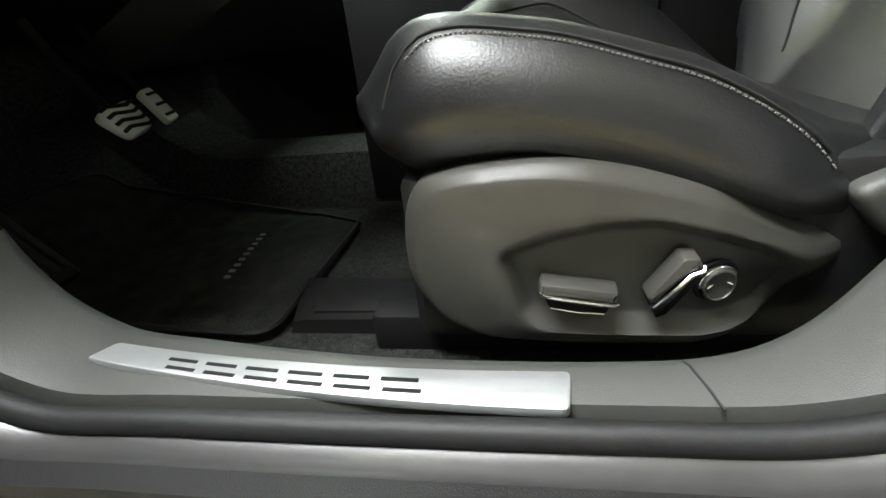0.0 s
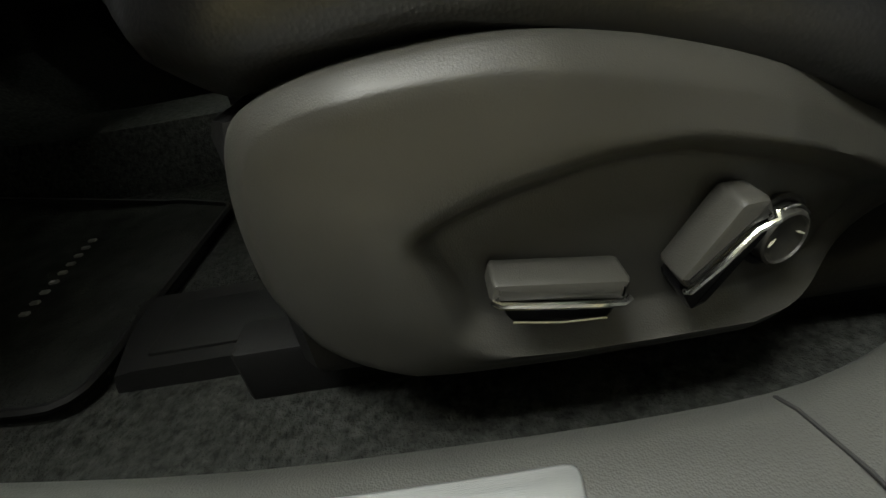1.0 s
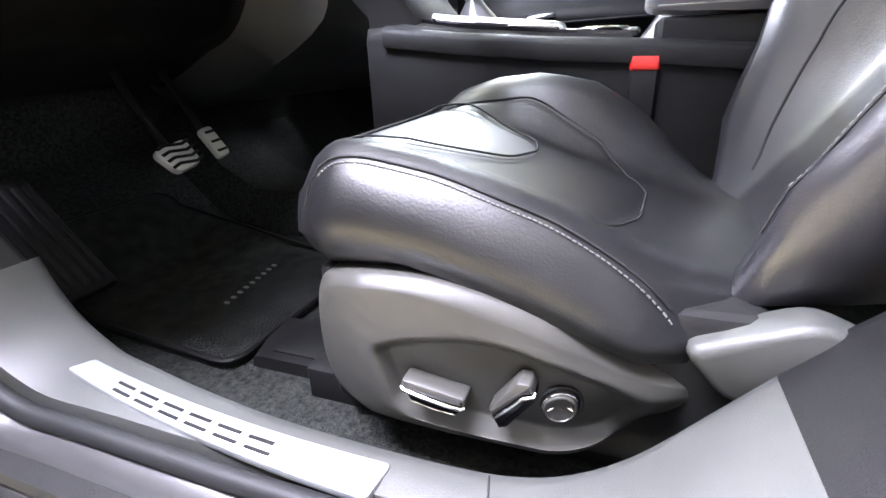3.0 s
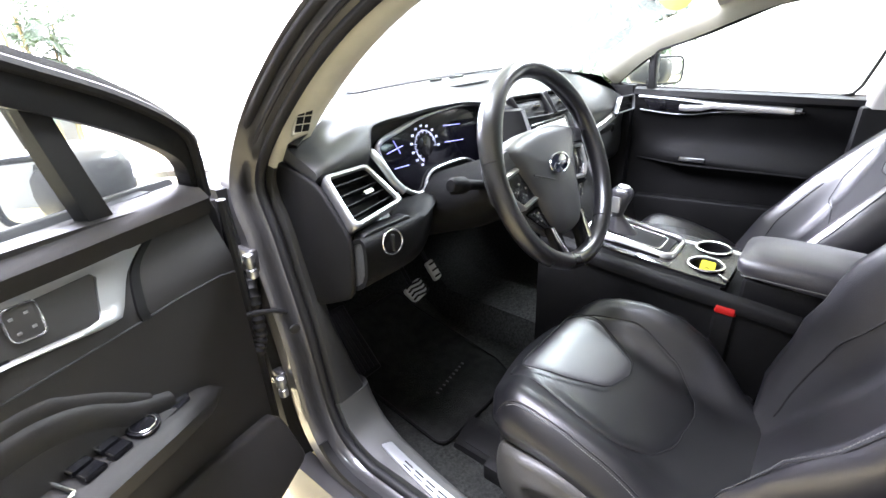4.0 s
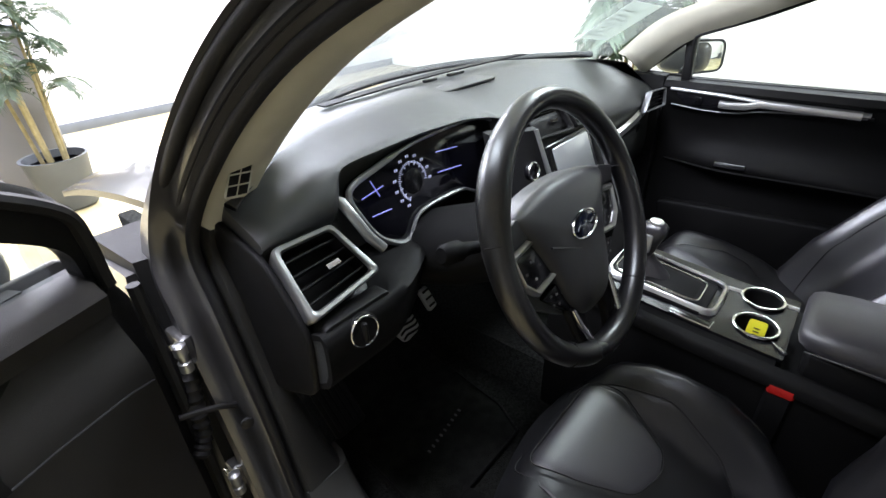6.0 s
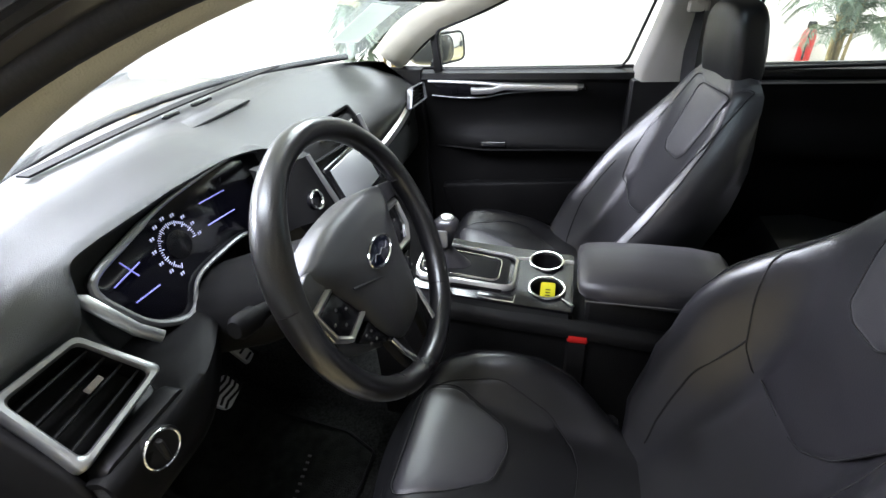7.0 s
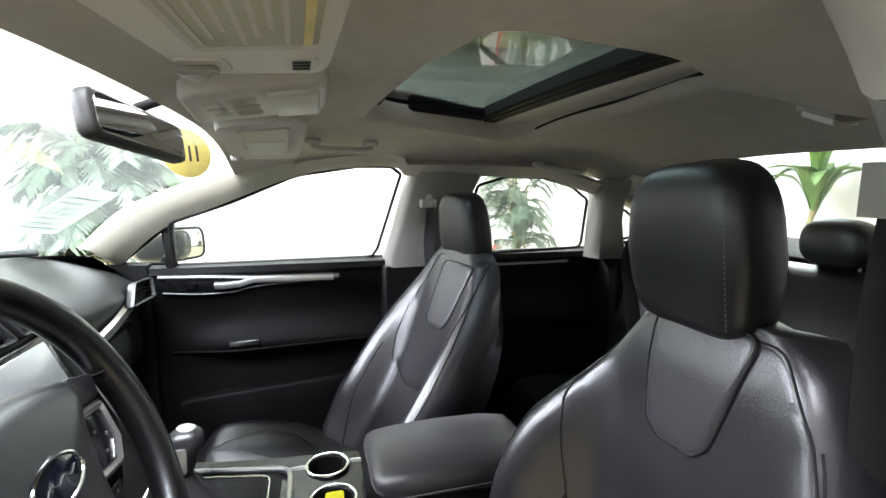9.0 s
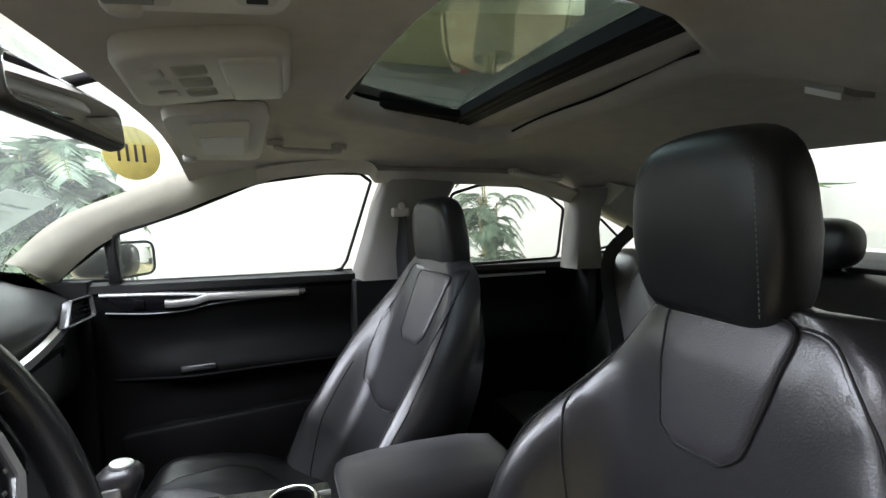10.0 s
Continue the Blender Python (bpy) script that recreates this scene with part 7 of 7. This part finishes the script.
part("grille_plate", Shape().prism(rounded([(-.0165, -.0325), (.0165, -.0325), (.0165, .0325), (-.0165, .0325)], .2, 3), gput, -.03, .0, .003), CREAM, tg, "cream grille plate")
for i in range(4):
    for j in range(2):
        cu, cv = -.0075 + .015 * j, -.0225 + .015 * i
        part("grille_cell", Shape().prism([(cu - .0066, cv - .0064), (cu + .0066, cv - .0064), (cu + .0066, cv + .0064), (cu - .0066, cv + .0064)], gput, -.004, .0010, .0006), DARK, tg)
# ---- showroom plants and things ----
def palm(name, at, height, stems, fronds, spread, mat, label, seed, leaf=.16, low=.3, blade=.011):
    rnd = random.Random(seed)
    p = thing(name, at, label, "potted plant")
    base = Vector(at)
    part("pot", Shape().loft([[(base.x + r * math.cos(a), base.y + r * math.sin(a), base.z + z) for a in np.linspace(0, 2 * math.pi, 24, endpoint=False)] for r, z in ((.13, 0), (.15, .02), (.19, .34), (.20, .36), (.18, .36), (.17, .31))]), POT, p, "grey planter", 50)
    part("soil", Shape().disc(base + Vector((0, 0, .29)), (0, 0, 1), .172, .02, 20), SOIL, p)
    leaves = Shape()
    for s in range(stems):
        a = rnd.uniform(0, 6.28)
        off = Vector((math.cos(a), math.sin(a), 0)) * rnd.uniform(.02, .11)
        top = base + off * 2.2 + Vector((0, 0, height * rnd.uniform(.55, .8)))
        mid = base + off * 1.4 + Vector((0, 0, height * .35))
        part("stem", Shape().tube(spline([base + off + Vector((0, 0, .29)), mid, top], 6), [.014 - .0006 * k for k in range(13)], 8), BARK, p)
        for f in range(fronds):
            b = rnd.uniform(0, 6.28)
            out = Vector((math.cos(b), math.sin(b), 0))
            ln = spread * rnd.uniform(.7, 1.15)
            start = (base + off + Vector((0, 0, .35))).lerp(top, rnd.uniform(low, 1.0))
            rib = [Vector(q) for q in spline([start, start + out * ln * .35 + Vector((0, 0, ln * .45)), start + out * ln * .75 + Vector((0, 0, ln * .42)), start + out * ln + Vector((0, 0, ln * .12))], 5)]
            leaves.tube(rib, .003, 4)
            for k in range(3, len(rib)):
                t = (rib[k] - rib[k - 1]).normalized()
                side = t.cross(Vector((0, 0, 1))).normalized()
                for sg in (-1, 1):
                    for h in (0, .5):
                        o = rib[k - 1].lerp(rib[k], h)
                        l = leaf * rnd.uniform(.7, 1.1) * (1.1 - k / len(rib) * .5)
                        tip = o + side * sg * l * .8 + t * l * .6 - Vector((0, 0, l * rnd.uniform(.1, .45)))
                        m1 = o.lerp(tip, .4) + Vector((0, 0, .012))
                        w = t * blade
                        leaves.add([o, m1 + w, tip, m1 - w, m1 + Vector((0, 0, -.004))], [(0, 1, 4), (1, 2, 4), (2, 3, 4), (3, 0, 4)])
    tagged(part("leaves", leaves, mat, p, "feathery green leaves", 30), kind="stuff")
    return p


palm("palm_plant", (3.35, -2.25, 0), 2.0, 8, 9, .36, LEAF, "tall green palm in a grey planter by the wall", 3, .12, .15, .0065)
palm("palm_plant", (3.35, 1.30, 0), 2.2, 7, 12, .52, LEAF, "large leafy palm standing before the white wall", 7, .24, .15, .017)
palm("palm_plant", (-.40, 3.72, 0), 2.0, 7, 8, .30, LEAF, "slender green palm beside a grey cabinet", 11, .13, .3, .007)
banana = thing("broadleaf_plant", (2.4, -4.7, 0), "broad-leaved green plant in a grey planter", "potted plant")
part("pot", Shape().loft([[(2.4 + r * math.cos(a), -4.7 + r * math.sin(a), z) for a in np.linspace(0, 2 * math.pi, 24, endpoint=False)] for r, z in ((.15, 0), (.17, .02), (.21, .40), (.22, .42), (.20, .42), (.19, .37))]), POT, banana, "grey planter", 50)
part("stem", Shape().tube([(2.4, -4.7, .35), (2.42, -4.68, .8), (2.38, -4.7, 1.15)], [.035, .028, .018], 10), BARK, banana)
rnd = random.Random(5)
for k in range(20):
    a = k * 2.4
    out = Vector((math.cos(a), math.sin(a), 0))
    upright = k % 2
    reach, rise, slim = (.22, .55, .34) if upright else (.5, .12, .85)
    root = Vector((2.4, -4.7, .90))
    rib = [Vector(q) for q in spline([root, root + out * reach * .35 + Vector((0, 0, .32 + rise * .4 + rnd.uniform(0, .12))), root + out * reach * rnd.uniform(.8, 1.2) + Vector((0, 0, .30 + rise + rnd.uniform(-.15, .12)))], 8)]
    side = out.cross(Vector((0, 0, 1)))
    ws = [q * slim for q in (.004, .006, .01, .02, .05, .075, .085, .09, .088, .085, .08, .072, .06, .045, .03, .015, .003)]
    part("leaf", Shape().loft([[p + side * w + Vector((0, 0, .03 * w / .09)), p + Vector((0, 0, -.004)), p - side * w + Vector((0, 0, .03 * w / .09)), p + Vector((0, 0, .003))] for p, w in zip(rib, ws)]), LEAF_PALE, banana, "broad green leaf")
cab = thing("grey_cabinet", (-1.05, 4.2, 0), "plain grey cabinet with a dark top behind the palm", "cabinet")
part("cabinet_body", Shape().box((-1.45, 4.05, 0), (-.24, 4.45, 1.11), .01), CABINET, cab)
part("cabinet_top", Shape().box((-1.47, 4.03, 1.11), (-.22, 4.47, 1.14), .006), POT, cab)
ex = thing("fire_extinguisher", (4.86, -2.60, 0), "red fire extinguisher standing on the floor by the wall", "fire extinguisher")
part("cylinder", Shape().loft([[(4.86 + r * math.cos(a), -2.60 + r * math.sin(a), z) for a in np.linspace(0, 2 * math.pi, 20, endpoint=False)] for r, z in ((.055, .0), (.065, .02), (.065, .36), (.05, .42), (.02, .45))]), RED_PAINT, ex, "red cylinder", 50)
part("valve", Shape().box((4.83, -2.63, .44), (4.89, -2.57, .50), .005), RUBBER, ex)
part("hose", Shape().tube(spline([(4.84, -2.60, .47), (4.78, -2.57, .44), (4.77, -2.56, .30), (4.785, -2.57, .16)], 5), .010, 8), RUBBER, ex, "black hose")

# ---- floor tiles, last ----
tile_mesh = None
TS = .6
for i in range(int((X1 - X0) / TS) + 1):
    for j in range(int((Y1 - Y0) / TS) + 1):
        x, y = X0 + .3 + i * TS, Y0 + .3 + j * TS
        if x > X1 or y > Y1 or (abs(x) > 2.7 and abs(y) > 5):
            continue
        if tile_mesh is None:
            t = part("tile", Shape().box((-.298, -.298, -.006), (.298, .298, .0), .002), TILE, floor)
            tile_mesh = t.data
        else:
            t = new("tile", tile_mesh)
            t.parent = floor
        t.location = (x, y, 0)
